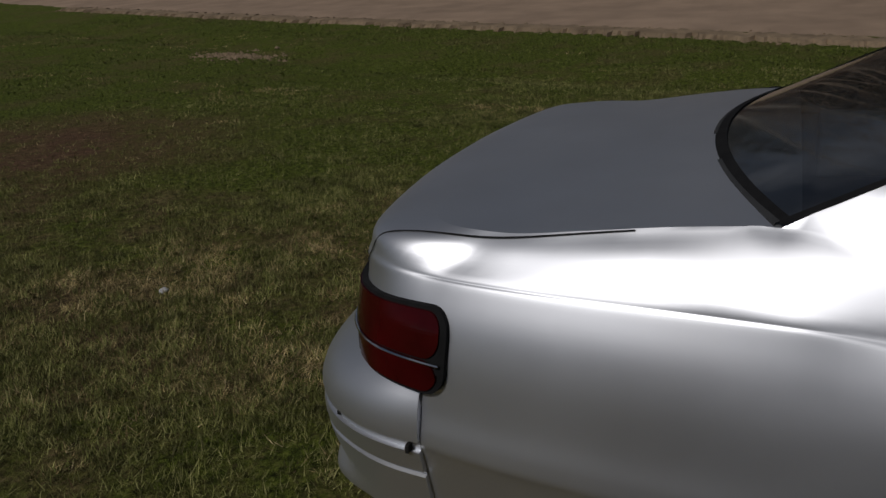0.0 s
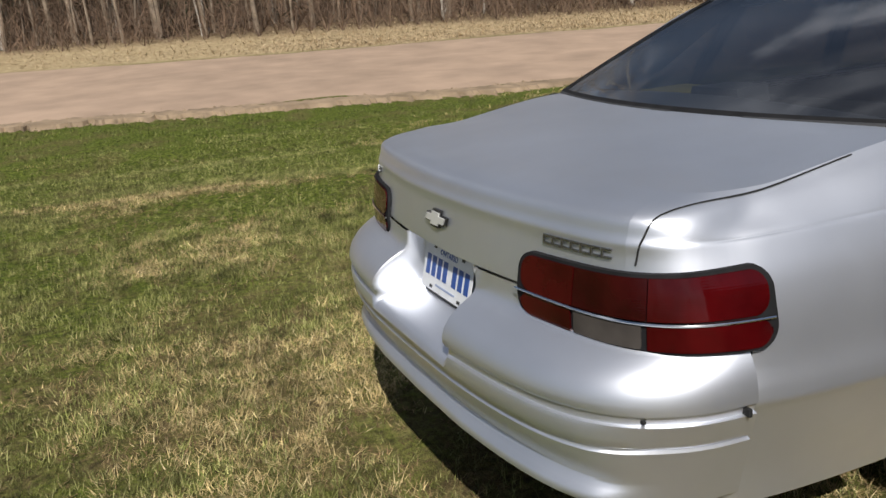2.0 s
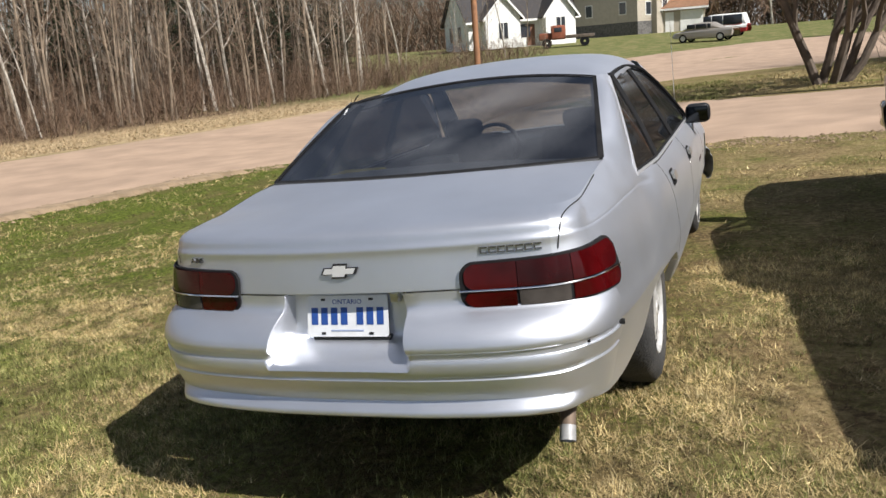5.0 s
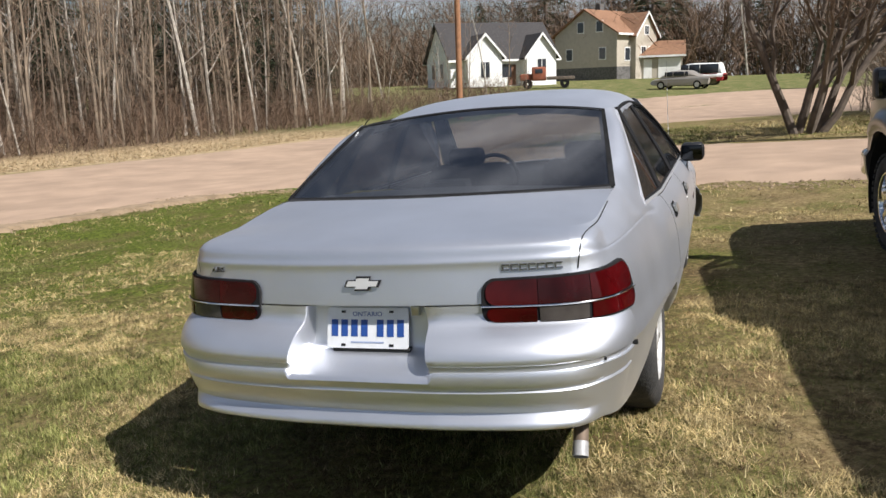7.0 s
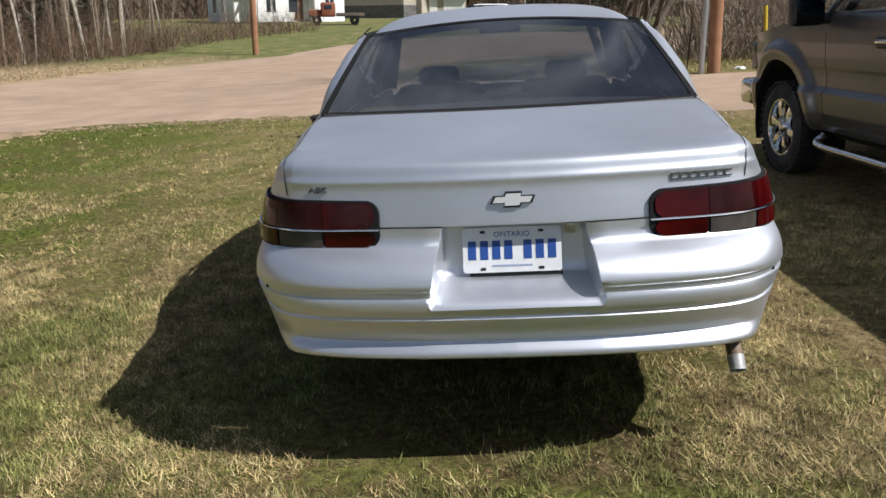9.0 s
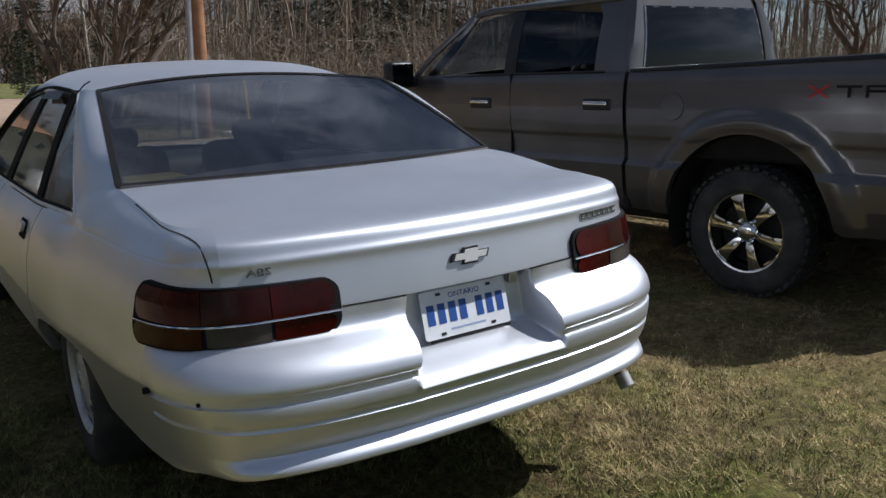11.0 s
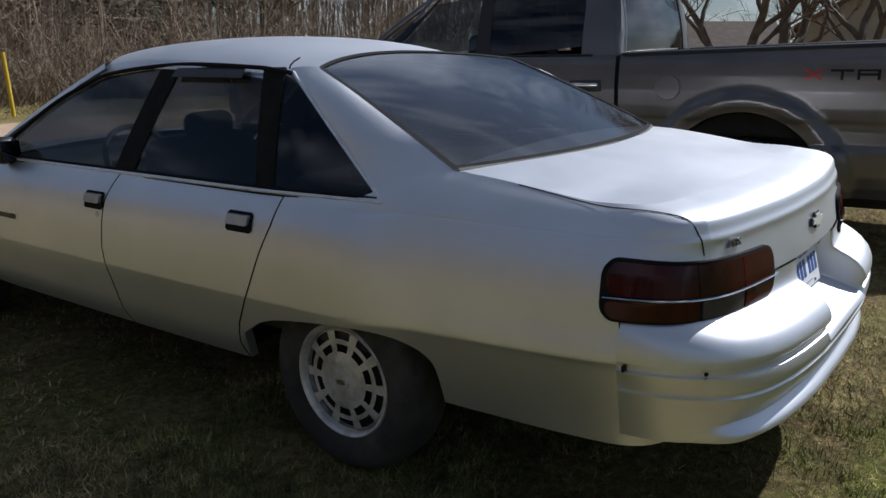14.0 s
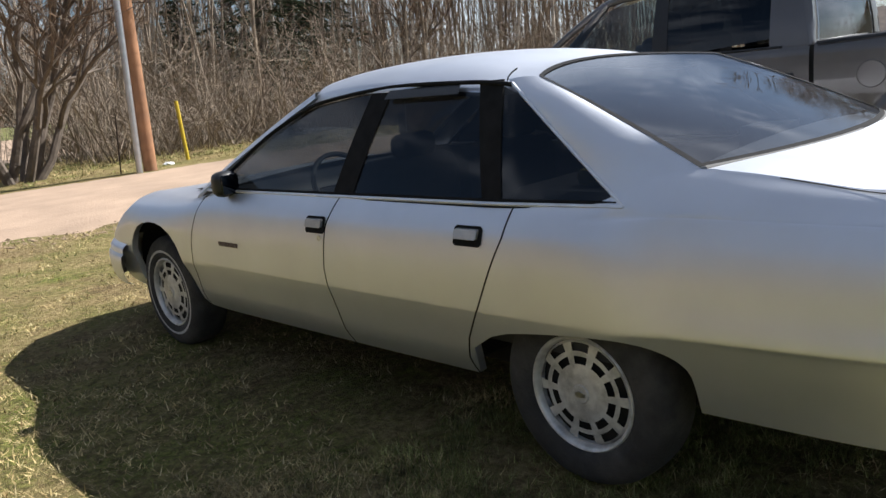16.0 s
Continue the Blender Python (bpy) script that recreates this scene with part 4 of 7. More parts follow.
part("roof", Geo().grid([[roof_pt(u, t) for u in roof_u] for t in np.linspace(0, 1, 25)]), SILVER, car)
rail = []
for t in np.linspace(0, 1, 25):
    x, y, z = roof_pt(1, t)
    rail.append([(x, y, z), (x + .016, y, z - .012), (x + .024, y, z - .028), (x + .026, y, z - .040), (x + .012, y, z - .042)])
g = Geo().grid(rail, flip=True)
for q in (g, mirrored(g)):
    part("roof_rail", q, SILVER, car)

def windshield(u, v):
    a = np.array((.81 * u, 4.15 - .26 * u * u, .925))
    b = np.array(roof_pt(u, 1.0))
    p = a + (b - a) * v
    return (p[0], p[1], p[2] + .07 * v * (1 - v))


# sail panels between rear window and side glass
rows = []
for w in np.linspace(-.10, 1.0, 22):
    a = np.array(rear_glass(1.005, w if w > 0 else w, .002))
    c0, c1 = np.array((.838, 1.236, .962)), np.array((.668, 1.800, 1.368))
    c = c0 + (c1 - c0) * max(w, 0.0) + np.array((-.07, -.02, -.03)) * max(0.0, -w) / .10
    c[0] += .012 * math.sin(math.pi * min(1, max(0, w)))
    row = []
    for t in np.linspace(0, 1, 11):
        p = a + (c - a) * t
        k = 4 * t * (1 - t) * smooth01(-.02, .30, w) * (1 - .75 * smooth01(.7, 1.0, w))
        low = .02 * smooth01(.04, -.10, w)
        row.append((p[0] + .020 * k - low, p[1] - .010 * k, p[2] + .022 * k - low))
    rows.append(row)
g = Geo().grid(rows, flip=True)
for q in (g, mirrored(g)):
    part("sail_panel", q, SILVER, car)
# the sail panels and the quarters were pressed as one: their joint flows in a soft hollow
skin = Geo().add(g.v, g.f)
skin.add(made["quarter_panel"].v, made["quarter_panel"].f)
SKIN = BVHTree.FromPolygons(skin.v, skin.f)
OUTWARD, ACROSS = Vector((.7071, 0, .7071)), Vector((.7071, 0, -.7071))
fy, fu = np.arange(.42, 1.72, .012), np.arange(-.42, .08, .012)
field = np.full((len(fy), len(fu)), np.nan)
for a, y in enumerate(fy):
    for c, u in enumerate(fu):
        hit = SKIN.ray_cast(OUTWARD * 2.2 + ACROSS * u + Vector((0, y, 0)), -OUTWARD)
        if hit[0]:
            field[a, c] = hit[0].dot(OUTWARD)
known = ~np.isnan(field)
plain = np.where(known, field, 0)
soft_h, soft_w = plain.copy(), known.astype(float)
for _ in range(55):
    for q in (soft_h, soft_w):
        q[1:-1] = (q[:-2] + 2 * q[1:-1] + q[2:]) / 4
        q[:, 1:-1] = (q[:, :-2] + 2 * q[:, 1:-1] + q[:, 2:]) / 4
mask = np.zeros_like(field)
rise_by = np.where(known, soft_h / np.maximum(soft_w, 1e-3) - field, 0)
for a, y in enumerate(fy):
    for c, u in enumerate(fu):
        if known[a, c]:
            p = np.array((field[a, c] * .7071 + u * .7071, y, field[a, c] * .7071 - u * .7071))
            ends = np.array(((.745, 1.03, 1.072), (.838, 1.236, .962)))
            t = np.clip(np.dot(p - ends[0], ends[1] - ends[0]) / np.dot(ends[1] - ends[0], ends[1] - ends[0]), 0, 1)
            far = np.linalg.norm(p - ends[0] - t * (ends[1] - ends[0]))
            mask[a, c] = smooth01(.26, .06, far) * smooth01(-.02, .05, np.linalg.norm(p - ends[0])) * smooth01(-.01, .05, np.linalg.norm(p - ends[1])) * smooth01(.946, .985, p[2])
rise_by *= mask
for _ in range(2):
    rise_by[1:-1, 1:-1] = (4 * rise_by[1:-1, 1:-1] + rise_by[:-2, 1:-1] + rise_by[2:, 1:-1] + rise_by[1:-1, :-2] + rise_by[1:-1, 2:]) / 8
# behind them the shoulder runs evenly along the car
even_h, even_w = plain.copy(), known.astype(float)
for _ in range(160):
    for q in (even_h, even_w):
        q[1:-1] = (q[:-2] + 2 * q[1:-1] + q[2:]) / 4
shoulder = np.zeros_like(field)
for a, y in enumerate(fy):
    for c, u in enumerate(fu):
        if known[a, c]:
            z = (field[a, c] - u) * .7071
            shoulder[a, c] = smooth01(.47, .60, y) * smooth01(1.02, .80, y) * smooth01(.946, .962, z)
level = np.where(known, field + (even_h / np.maximum(even_w, 1e-3) - field) * shoulder, 0)
whole = np.where(known, level + rise_by, soft_h / np.maximum(soft_w, 1e-3))
for _ in range(3):
    whole[1:-1, 1:-1] = (4 * whole[1:-1, 1:-1] + whole[:-2, 1:-1] + whole[2:, 1:-1] + whole[1:-1, :-2] + whole[1:-1, 2:]) / 8
slope_y, slope_u = np.gradient(whole, .012)
mask = np.maximum(mask, shoulder)
for _ in range(6):
    mask[1:-1, 1:-1] = (4 * mask[1:-1, 1:-1] + mask[:-2, 1:-1] + mask[2:, 1:-1] + mask[1:-1, :-2] + mask[1:-1, 2:]) / 8


def on_field(values, p):
    """A value of the field at a place on the car's side, or None outside it."""
    a, c = (p.y - fy[0]) / .012, (p.dot(ACROSS) - fu[0]) / .012
    if not (0 <= a < len(fy) - 1 and 0 <= c < len(fu) - 1):
        return None
    i, j = int(a), int(c)
    a, c = a - i, c - j
    return (values[i, j] * (1 - c) + values[i, j + 1] * c) * (1 - a) + (values[i + 1, j] * (1 - c) + values[i + 1, j + 1] * c) * a


for ob in car.children:
    if ob.name.split(".")[0] in ("quarter_panel", "sail_panel"):
        me = ob.data
        places = [Vector((abs(v.co.x), v.co.y, v.co.z)) for v in me.vertices]
        own = [Vector(n.vector) for n in me.corner_normals]
        side = 1 if sum(v.co.x for v in me.vertices) > 0 else -1
        for v, p in zip(me.vertices, places):
            k = on_field(rise_by, p)
            if k:
                v.co += Vector((side * .7071, 0, .7071)) * k
        shade = []
        for corner, n in zip(me.loops, own):
            p = places[corner.vertex_index]
            w = on_field(mask, p)
            if w:
                f = (OUTWARD - ACROSS * on_field(slope_u, p) - Vector((0, 1, 0)) * on_field(slope_y, p)).normalized()
                f.x *= side
                w = smooth01(0, .5, w)
                if n.dot(f) < 0:
                    f = -f
                n = (n * (1 - w) + f * w).normalized()
            shade.append(n)
        me.normals_split_custom_set(shade)
lining = Geo().grid([[(x - .030 - .02 * k / 10, y + .03 * k / 10, z - .022) for k, (x, y, z) in enumerate(row)] for row in rows[2:]])
for q in (lining, mirrored(lining)):
    part("pillar_lining", q, DASH, car)
part("sail_joint", mirrored(Geo().tube([(.628, 1.79, 1.404), (.648, 1.80, 1.392), (.662, 1.805, 1.378), (.668, 1.805, 1.366)], .003, 5)), GAP, car)

PANES = {"quarter_glass": [(1.255, .972), (1.72, .972), (1.84, 1.356), (1.775, 1.352)],
         "rear_door_glass": [(1.765, .972), (2.535, .972), (2.44, 1.375), (1.915, 1.364)],
         "front_door_glass": [(2.62, .972), (3.62, .972), (3.51, 1.046), (3.25, 1.206), (3.04, 1.296), (2.87, 1.342), (2.52, 1.372)]}


def on_glass(y, z, off=0.0):
    return (side_glass_x(z) - .036 * smooth01(1.80, 1.22, y) + off, y, z)


def pane(outline, off, n=10):
    """A pane following the side's curve."""
    zs = [z for _, z in outline]
    rows = []
    for z in np.linspace(min(zs), max(zs), n):
        hits = []
        for (ya, za), (yb, zb) in zip(outline, outline[1:] + outline[:1]):
            if (za - z) * (zb - z) <= 0 and abs(za - zb) > 1e-6:
                hits.append(ya + (yb - ya) * (z - za) / (zb - za))
        if not hits:
            hits = [y for y, zz in outline if abs(zz - z) < 1e-3]
        rows.append([on_glass(y, z, off) for y in np.linspace(min(hits), max(hits), 8)])
    return Geo().grid(rows)


for name, o in PANES.items():
    for sign in (1, -1):
        g = pane(o, 0)
        part(name, g if sign > 0 else mirrored(g), LIMO, car, "dark tinted side window")


MOLDING = material("bright_molding", (.80, .80, .82), .34, .75, vary=.08, scale=20)


def ribbon(y0a, y1a, y0b, y1b, z0, z1, off):
    return Geo().grid([[on_glass(y0a + (y0b - y0a) * t, z0 + (z1 - z0) * t, off - .006), on_glass(y0a + (y0b - y0a) * t, z0 + (z1 - z0) * t, off), on_glass(y1a + (y1b - y1a) * t, z0 + (z1 - z0) * t, off), on_glass(y1a + (y1b - y1a) * t, z0 + (z1 - z0) * t, off - .006)] for t in np.linspace(0, 1, 9)])


for sign in (1, -1):
    for nm, g in (("door_post", ribbon(1.70, 1.785, 1.82, 1.935, .968, 1.372, .006)), ("door_post", ribbon(2.51, 2.64, 2.42, 2.545, .968, 1.380, .006))):
        part(nm, g if sign > 0 else mirrored(g), RUBBER, car, "black window post")
    top = [on_glass(y, z, .010) for y, z in ((1.775, 1.352), (1.84, 1.360), (2.0, 1.372), (2.44, 1.380), (2.87, 1.344), (3.04, 1.296), (3.25, 1.206), (3.51, 1.046), (3.63, .965))]
    g = Geo().tube(spline(top, 4), .009, 6)
    part("window_channel", g if sign > 0 else mirrored(g), RUBBER, car)
    g = Geo().tube(spline([on_glass(y, z, .004) for y, z in ((1.238, .966), (1.26, .985), (1.52, 1.175), (1.775, 1.355))], 5), .0078, 6)
    part("window_molding", g if sign > 0 else mirrored(g), MOLDING, car, "bright window molding")
    g = Geo().tube([on_glass(y, .967 - .003 * (y - 1.2), .006) for y in np.linspace(1.236, 3.69, 40)], .0075, 6)
    part("belt_molding", g if sign > 0 else mirrored(g), MOLDING, car, "bright belt molding")
    g = Geo().tube([on_glass(y, .978 - .003 * (y - 1.2), .003) for y in np.linspace(1.262, 3.67, 40)], .0055, 6)
    part("window_seal", g if sign > 0 else mirrored(g), RUBBER, car)
    g = Geo().tube([on_glass(y, .957 - .003 * (y - 1.2), .0045) for y in np.linspace(1.225, 3.69, 40)], .003, 5)
    part("belt_gap", g if sign > 0 else mirrored(g), GAP, car)
    # front pillar along the windshield's edge
    rows = []
    for v in np.linspace(.06, 1.02, 14):
        p = windshield(1.0, v)
        z = p[2] - .022 - .012 * (1 - v)
        q = (side_glass_x(z) + .010, p[1] - .035 - .02 * (1 - v), z)
        rows.append([(p[0] - .030, p[1] + .012, p[2] - .004), (p[0], p[1] + .010, p[2] + .008), (p[0] + .014, p[1] - .004, p[2] + .008), ((p[0] + q[0]) / 2 + .012, (p[1] + q[1]) / 2, (p[2] + q[2]) / 2 + .010), q, (q[0] - .012, q[1] - .004, q[2] - .006)])
    g = Geo().grid(rows)
    part("front_pillar", g if sign > 0 else mirrored(g), SILVER, car)
    # smoked visor over the rear door window
    if sign < 0:
        g = Geo().grid([[on_glass(y, z, o) for y in np.linspace(2.02 + a, 2.43 - a * .3, 8)] for z, o, a in ((1.374, .004, .0), (1.36, .02, .0), (1.335, .028, -.01))])
        part("rain_visor", mirrored(g), BLACK, car, "dark smoked rain visor")

part("windshield", Geo().grid([[windshield(u, v) for u in np.linspace(-1, 1, 19)] for v in np.linspace(0, 1, 9)], flip=True), CLEAR, car, "clear laminated windshield")
part("cowl", Geo().grid([[(x, y, z) for x in np.linspace(-.72, .72, 9)] for y, z in ((3.80, .90), (4.0, .915), (4.14, .925))]), BLACK, car)

BRIGHT = material("bright_metal", (.50, .49, .47), .30, .8, vary=.1, scale=30)
# mirrors, handles, locks, badges on the doors
for sign in (1, -1):
    MX0, MX1 = (.89, 1.045) if sign > 0 else (.85, .97)
    g = Geo().box(MX0, MX1, 3.42, 3.52, .938, 1.062, .038)
    mirror = part("mirror_housing", g if sign > 0 else mirrored(g), BLACK, car, "black door mirror")
    g = Geo().box(MX0 + .014, MX1 - .014, 3.413, 3.422, .953, 1.047, .004)
    part("mirror_glass", g if sign > 0 else mirrored(g), MIRROR, mirror)
    g = Geo().box(.855, MX0 + .045, 3.45, 3.50, .880, .950, .016)
    part("mirror_foot", g if sign > 0 else mirrored(g), SILVER, mirror)
    for y, z in ((1.818, .860), (2.70, .852)):
        def on_door(u, v, w, y=y, z=z):
            p, _ = on_shell((1.3, y, z + v), (-1, 0, 0))
            return (p.x + .0015 + w, y + u, z + v)

        def plaque(half, low, high, r, thick, lift):
            o = [(-half + r, low), (half - r, low), (half, low + r), (half, high - r), (half - r, high), (-half + r, high), (-half, high - r), (-half, low + r)]
            g = Geo().prism(o, thick, lambda u, v, w: on_door(u, v, w + lift))
            return g if sign > 0 else mirrored(g)

        h = part("handle_recess", plaque(.066, -.036, .033, .010, .003, 0), RUBBER, car, "black handle recess", smooth=False)
        part("door_handle", plaque(.054, -.010, .024, .006, .014, .003), BRIGHT, h, "chrome pull handle", smooth=False)
    p, _ = on_shell((1.3, 2.655, .803), (-1, 0, 0))
    g = Geo().lathe([(0, .001), (.004, .008), (.004, .012), (-.002, .014)], p.x, 2.672, .795, 14)
    part("door_lock", g if sign > 0 else mirrored(g), WORNCHROME, car)
    g = Geo()
    for k in range(7):
        y = 3.52 - k * .026
        p, _ = on_shell((1.3, y, .712), (-1, 0, 0))
        g.box(p.x - .002, p.x + .003, y - .020, y, .700, .722)
    part("door_badge", g if sign > 0 else mirrored(g), material("badge_dark", (.10, .07, .07), .5, .3), car, "small dark badge of plain bars", smooth=False)
part("antenna", Geo().tube([(.78, 4.02, .90), (.782, 3.99, 1.2), (.785, 3.96, 1.62)], [.003, .002, .0015], 5), WORNCHROME, car)

# front bumper and grille, mostly out of sight
fb = []
for s in np.linspace(BODY.s_y(4.70), BODY.s[-1], 24):
    fb.append([BODY.out(s, z, o) for z, o in ((.36, .0), (.37, .03), (.43, .05), (.50, .055), (.54, .05), (.555, .035), (.58, .035), (.60, .02), (.615, -.01))])
g = Geo().grid(fb)
mm = mirrored(g)
g.add(mm.v, mm.f)
part("front_bumper", g, SILVER, car)
part("grille", Geo().box(-.35, .35, 5.36, 5.385, .60, .69, .008), CHROME, car)
for sign in (1, -1):
    part("headlamp", Geo().box(sign * .55 - .16, sign * .55 + .16, 5.08, 5.22, .60, .69, .02), CLEARLENS, car)

# underside, wells, exhaust
g = Geo().box(-.60, .60, 1.0, 5.05, .24, .50, .03)
g.box(-.83, .83, 1.95, 3.84, .33, .50, .02)
g.box(-.78, .78, .34, .97, .46, .60, .03)
part("underbody", g, UNDER, car)
for y0, y1, z1 in ((.97, 1.92, .72), (3.84, 4.75, .84)):
    for sx in (-1, 1):
        n, g = 14, Geo()
        rows = []
        for a in np.linspace(0, math.pi, n):
            y, z = (y0 + y1) / 2 - math.cos(a) * (y1 - y0) / 2, .40 + math.sin(a) * (z1 - .40)
            rows.append([(sx * .58, y, z), (sx * .845, y, z)])
        g.grid(rows)
        g.box(min(sx * .56, sx * .58), max(sx * .56, sx * .58), y0 + .05, y1 - .05, .40, z1)
        part("wheel_well", g, UNDER, car)
ex = part("exhaust_pipe", Geo().tube([(.60, 1.0, .30), (.65, .6, .35), (.69, .36, .375), (.70, .26, .355), (.703, .215, .30)], .0255, 12, cap=False), material("rusty_steel", (.16, .12, .09), .7, .5, vary=.3), car)
part("exhaust_tip", Geo().tube([(.7013, .232, .322), (.7035, .203, .282)], .0268, 14, cap=False), material("aluminium_paint", (.33, .33, .33), .5, .2, vary=.2, scale=30), ex, "silver painted exhaust tip")


# wheels
def wheel(parent, x, y, z, sign, white):
    r0, tilt = .330, 0
    hub = new("wheel")
    hub.parent = parent
    hub.matrix_local = pose(x, y, z, 0, 0, 0 if sign > 0 else 180)
    tyre = Geo().lathe([(-.11, .205), (-.112, .25), (-.10, .295), (-.085, .320), (-.06, .330), (-.02, .334), (.02, .334), (.06, .330), (.083, .320), (.098, .300), (.106, .27), (.106, .24), (.100, .212), (.085, .200)], 0, 0, 0, 56)
    part("tyre", tyre, TYRE, hub, "dusty black tyre")
    if white:
        part("white_ring", Geo().lathe([(.1045, .238), (.1070, .242), (.1070, .250), (.1062, .254)], 0, 0, 0, 56), material("dull_white", (.45, .44, .42), .8, vary=.2, scale=12), hub)
    part("rim", Geo().lathe([(.085, .205), (.094, .205), (.098, .200), (.095, .193), (.085, .188), (.06, .184), (.05, .18), (-.09, .175)], 0, 0, 0, 56), ALLOY, hub)
    # disc with two rings of slots
    g = Geo()
    prof = [(.066, .186), (.078, .176), (.0805, .163), (.081, .147), (.0815, .141), (.082, .130), (.0825, .117), (.085, .103), (.090, .070), (.092, .035), (.092, .0)]
    n = 60
    for k in range(len(prof) - 1):
        (a0, q0), (a1, q1) = prof[k], prof[k + 1]
        for j in range(n):
            slot = j % 6 in (1, 2, 3, 4)
            if slot and k in (1, 2) or (slot and k == 4 and False):
                continue
            if k in (5, 6) and slot:
                continue
            t0, t1 = 2 * math.pi * j / n, 2 * math.pi * (j + 1) / n
            g.add([(a0, q0 * math.cos(t0), q0 * math.sin(t0)), (a0, q0 * math.cos(t1), q0 * math.sin(t1)), (a1, q1 * math.cos(t1), q1 * math.sin(t1)), (a1, q1 * math.cos(t0), q1 * math.sin(t0))], [(0, 1, 2, 3)])
    part("wheel_disc", g, ALLOY, hub, "brushed wheel disc with two rings of slots")
    part("disc_backing", Geo().lathe([(.055, .186), (.055, .001)], 0, 0, 0, 40), UNDER, hub)
    part("hub_cap", Geo().lathe([(.092, .034), (.097, .030), (.098, .022), (.096, .0)], 0, 0, 0, 24), ALLOY, hub)
    part("hub_badge", Geo().box(.097, .101, -.018, .018, -.007, .007).box(.097, .1012, -.007, .007, -.011, .011), WORNCHROME, hub, smooth=False)
    return hub


for sign in (1, -1):
    for y, white in ((1.434, False), (4.381, True)):
        wheel(car, sign * .772, y, .330, sign, white)

# cabin
g = Geo().box(-.72, .72, 1.70, 4.0, .44, .50, .02)
part("cabin_floor", g, UNDER, car)
part("parcel_shelf", Geo().grid([[(x, y, .985 + .02 * (1 - abs(x))) for x in np.linspace(-.74, .74, 7)] for y in (1.02, 1.3, 1.62)]), SEAT, car)
for x in (-.82, .82):
    part("door_lining", Geo().box(x - .02, x + .02, 1.3, 3.85, .45, .955), DASH, car)
seat = part("rear_seat", Geo().box(-.70, .70, 1.62, 1.86, .52, .985, .07).box(-.70, .70, 1.75, 2.30, .50, .66, .06), SEAT, car, "grey cloth rear bench")
for x in (-.37, .37):
    fs = part("front_seat", Geo().box(x - .27, x + .27, 2.62, 2.84, .55, 1.06, .08).box(x - .26, x + .26, 2.70, 3.25, .48, .68, .07), SEAT, car, "grey cloth front seat")
    part("headrest", Geo().box(x - .12, x + .12, 2.62, 2.72, 1.05, 1.165, .045), SEAT, fs)
part("dashboard", Geo().box(-.74, .74, 3.45, 3.98, .62, .93, .09), DASH, car)
ring = [(-.37 + .185 * math.cos(a), 3.22 + .09 * math.sin(a), .90 + .165 * math.sin(a)) for a in np.linspace(0, 2 * math.pi, 33)]
sw = part("steering_wheel", Geo().tube(ring, .014, 8, cap=False), DASH, car)
part("spoke", Geo().box(-.53, -.21, 3.20, 3.235, .875, .92, .012), DASH, sw)
part("high_brake_lamp", Geo().add([(x, y, z) for y, k in ((1.10, 1.0), (1.24, .8)) for x, z in ((-.13 * k, 1.0), (.13 * k, 1.0), (.095 * k, 1.115), (-.095 * k, 1.115))], [(0, 1, 2, 3), (7, 6, 5, 4), (0, 4, 5, 1), (1, 5, 6, 2), (2, 6, 7, 3), (3, 7, 4, 0)]), material("grey_lamp_housing", (.13, .14, .155), .35, vary=.15, scale=20), car, smooth=False)
part("rear_view_mirror", Geo().box(-.13, .13, 3.10, 3.13, 1.33, 1.385, .012), BLACK, car)
part("folded_cloth", Geo().box(-.66, -.40, 1.30, 1.55, .99, 1.05, .025), material("yellow_cloth", (.38, .33, .08), .9, vary=.2), car, "yellow cloth left on the shelf")
part("headliner", Geo().grid([[(p[0] * .96, p[1], p[2] - .035) for p in (roof_pt(u, t) for u in roof_u[::3])] for t in np.linspace(0.03, .97, 9)]), SEAT, car)


# ---- the charcoal pickup ----
TRUCK_AT = LEVEL @ Matrix.Translation((2.77, 1.245, -.005)) @ Matrix.Rotation(radians(6.2), 4, "Z")
truck = thing("pickup_truck", "charcoal crew-cab pickup truck with chrome bumper parked beside the sedan", "truck", TRUCK_AT)
T_ROWS = [(.44, .07), (.50, .035), (.58, .012), (.68, 0), (.735, -.004), (.755, .012), (.775, .028), (.86, .026), (.90, .022), (.93, .012), (1.0, .004), (1.1, 0), (1.2, .004), (1.27, .012), (1.31, .022), (1.335, .034)]
T_FINE = sorted(set(np.linspace(.44, 1.335, 42)) | {z for z, _ in T_ROWS})
T_ARCHES = [(0.0, .43, .53), (3.78, .43, .52)]


def t_low(y):
    z = 0
    for yc, zc, r in T_ARCHES:
        if abs(y - yc) < r:
            z = max(z, zc + math.sqrt(r * r - (y - yc) ** 2) * (1.02 if r else 1))
    return z


def t_side(y, z):
    d = np.interp(z, *zip(*T_ROWS))
    for yc, zc, r in T_ARCHES:
        q = math.hypot(y - yc, z - zc)
        d -= .050 * smooth01(.70, .625, q) - .012 * smooth01(.60, .54, q)
        d += .03 * smooth01(.66, .76, z) * 0
    if y > 3.9:
        d += .22 * ((y - 3.9) / .85) ** 2.2
    return d


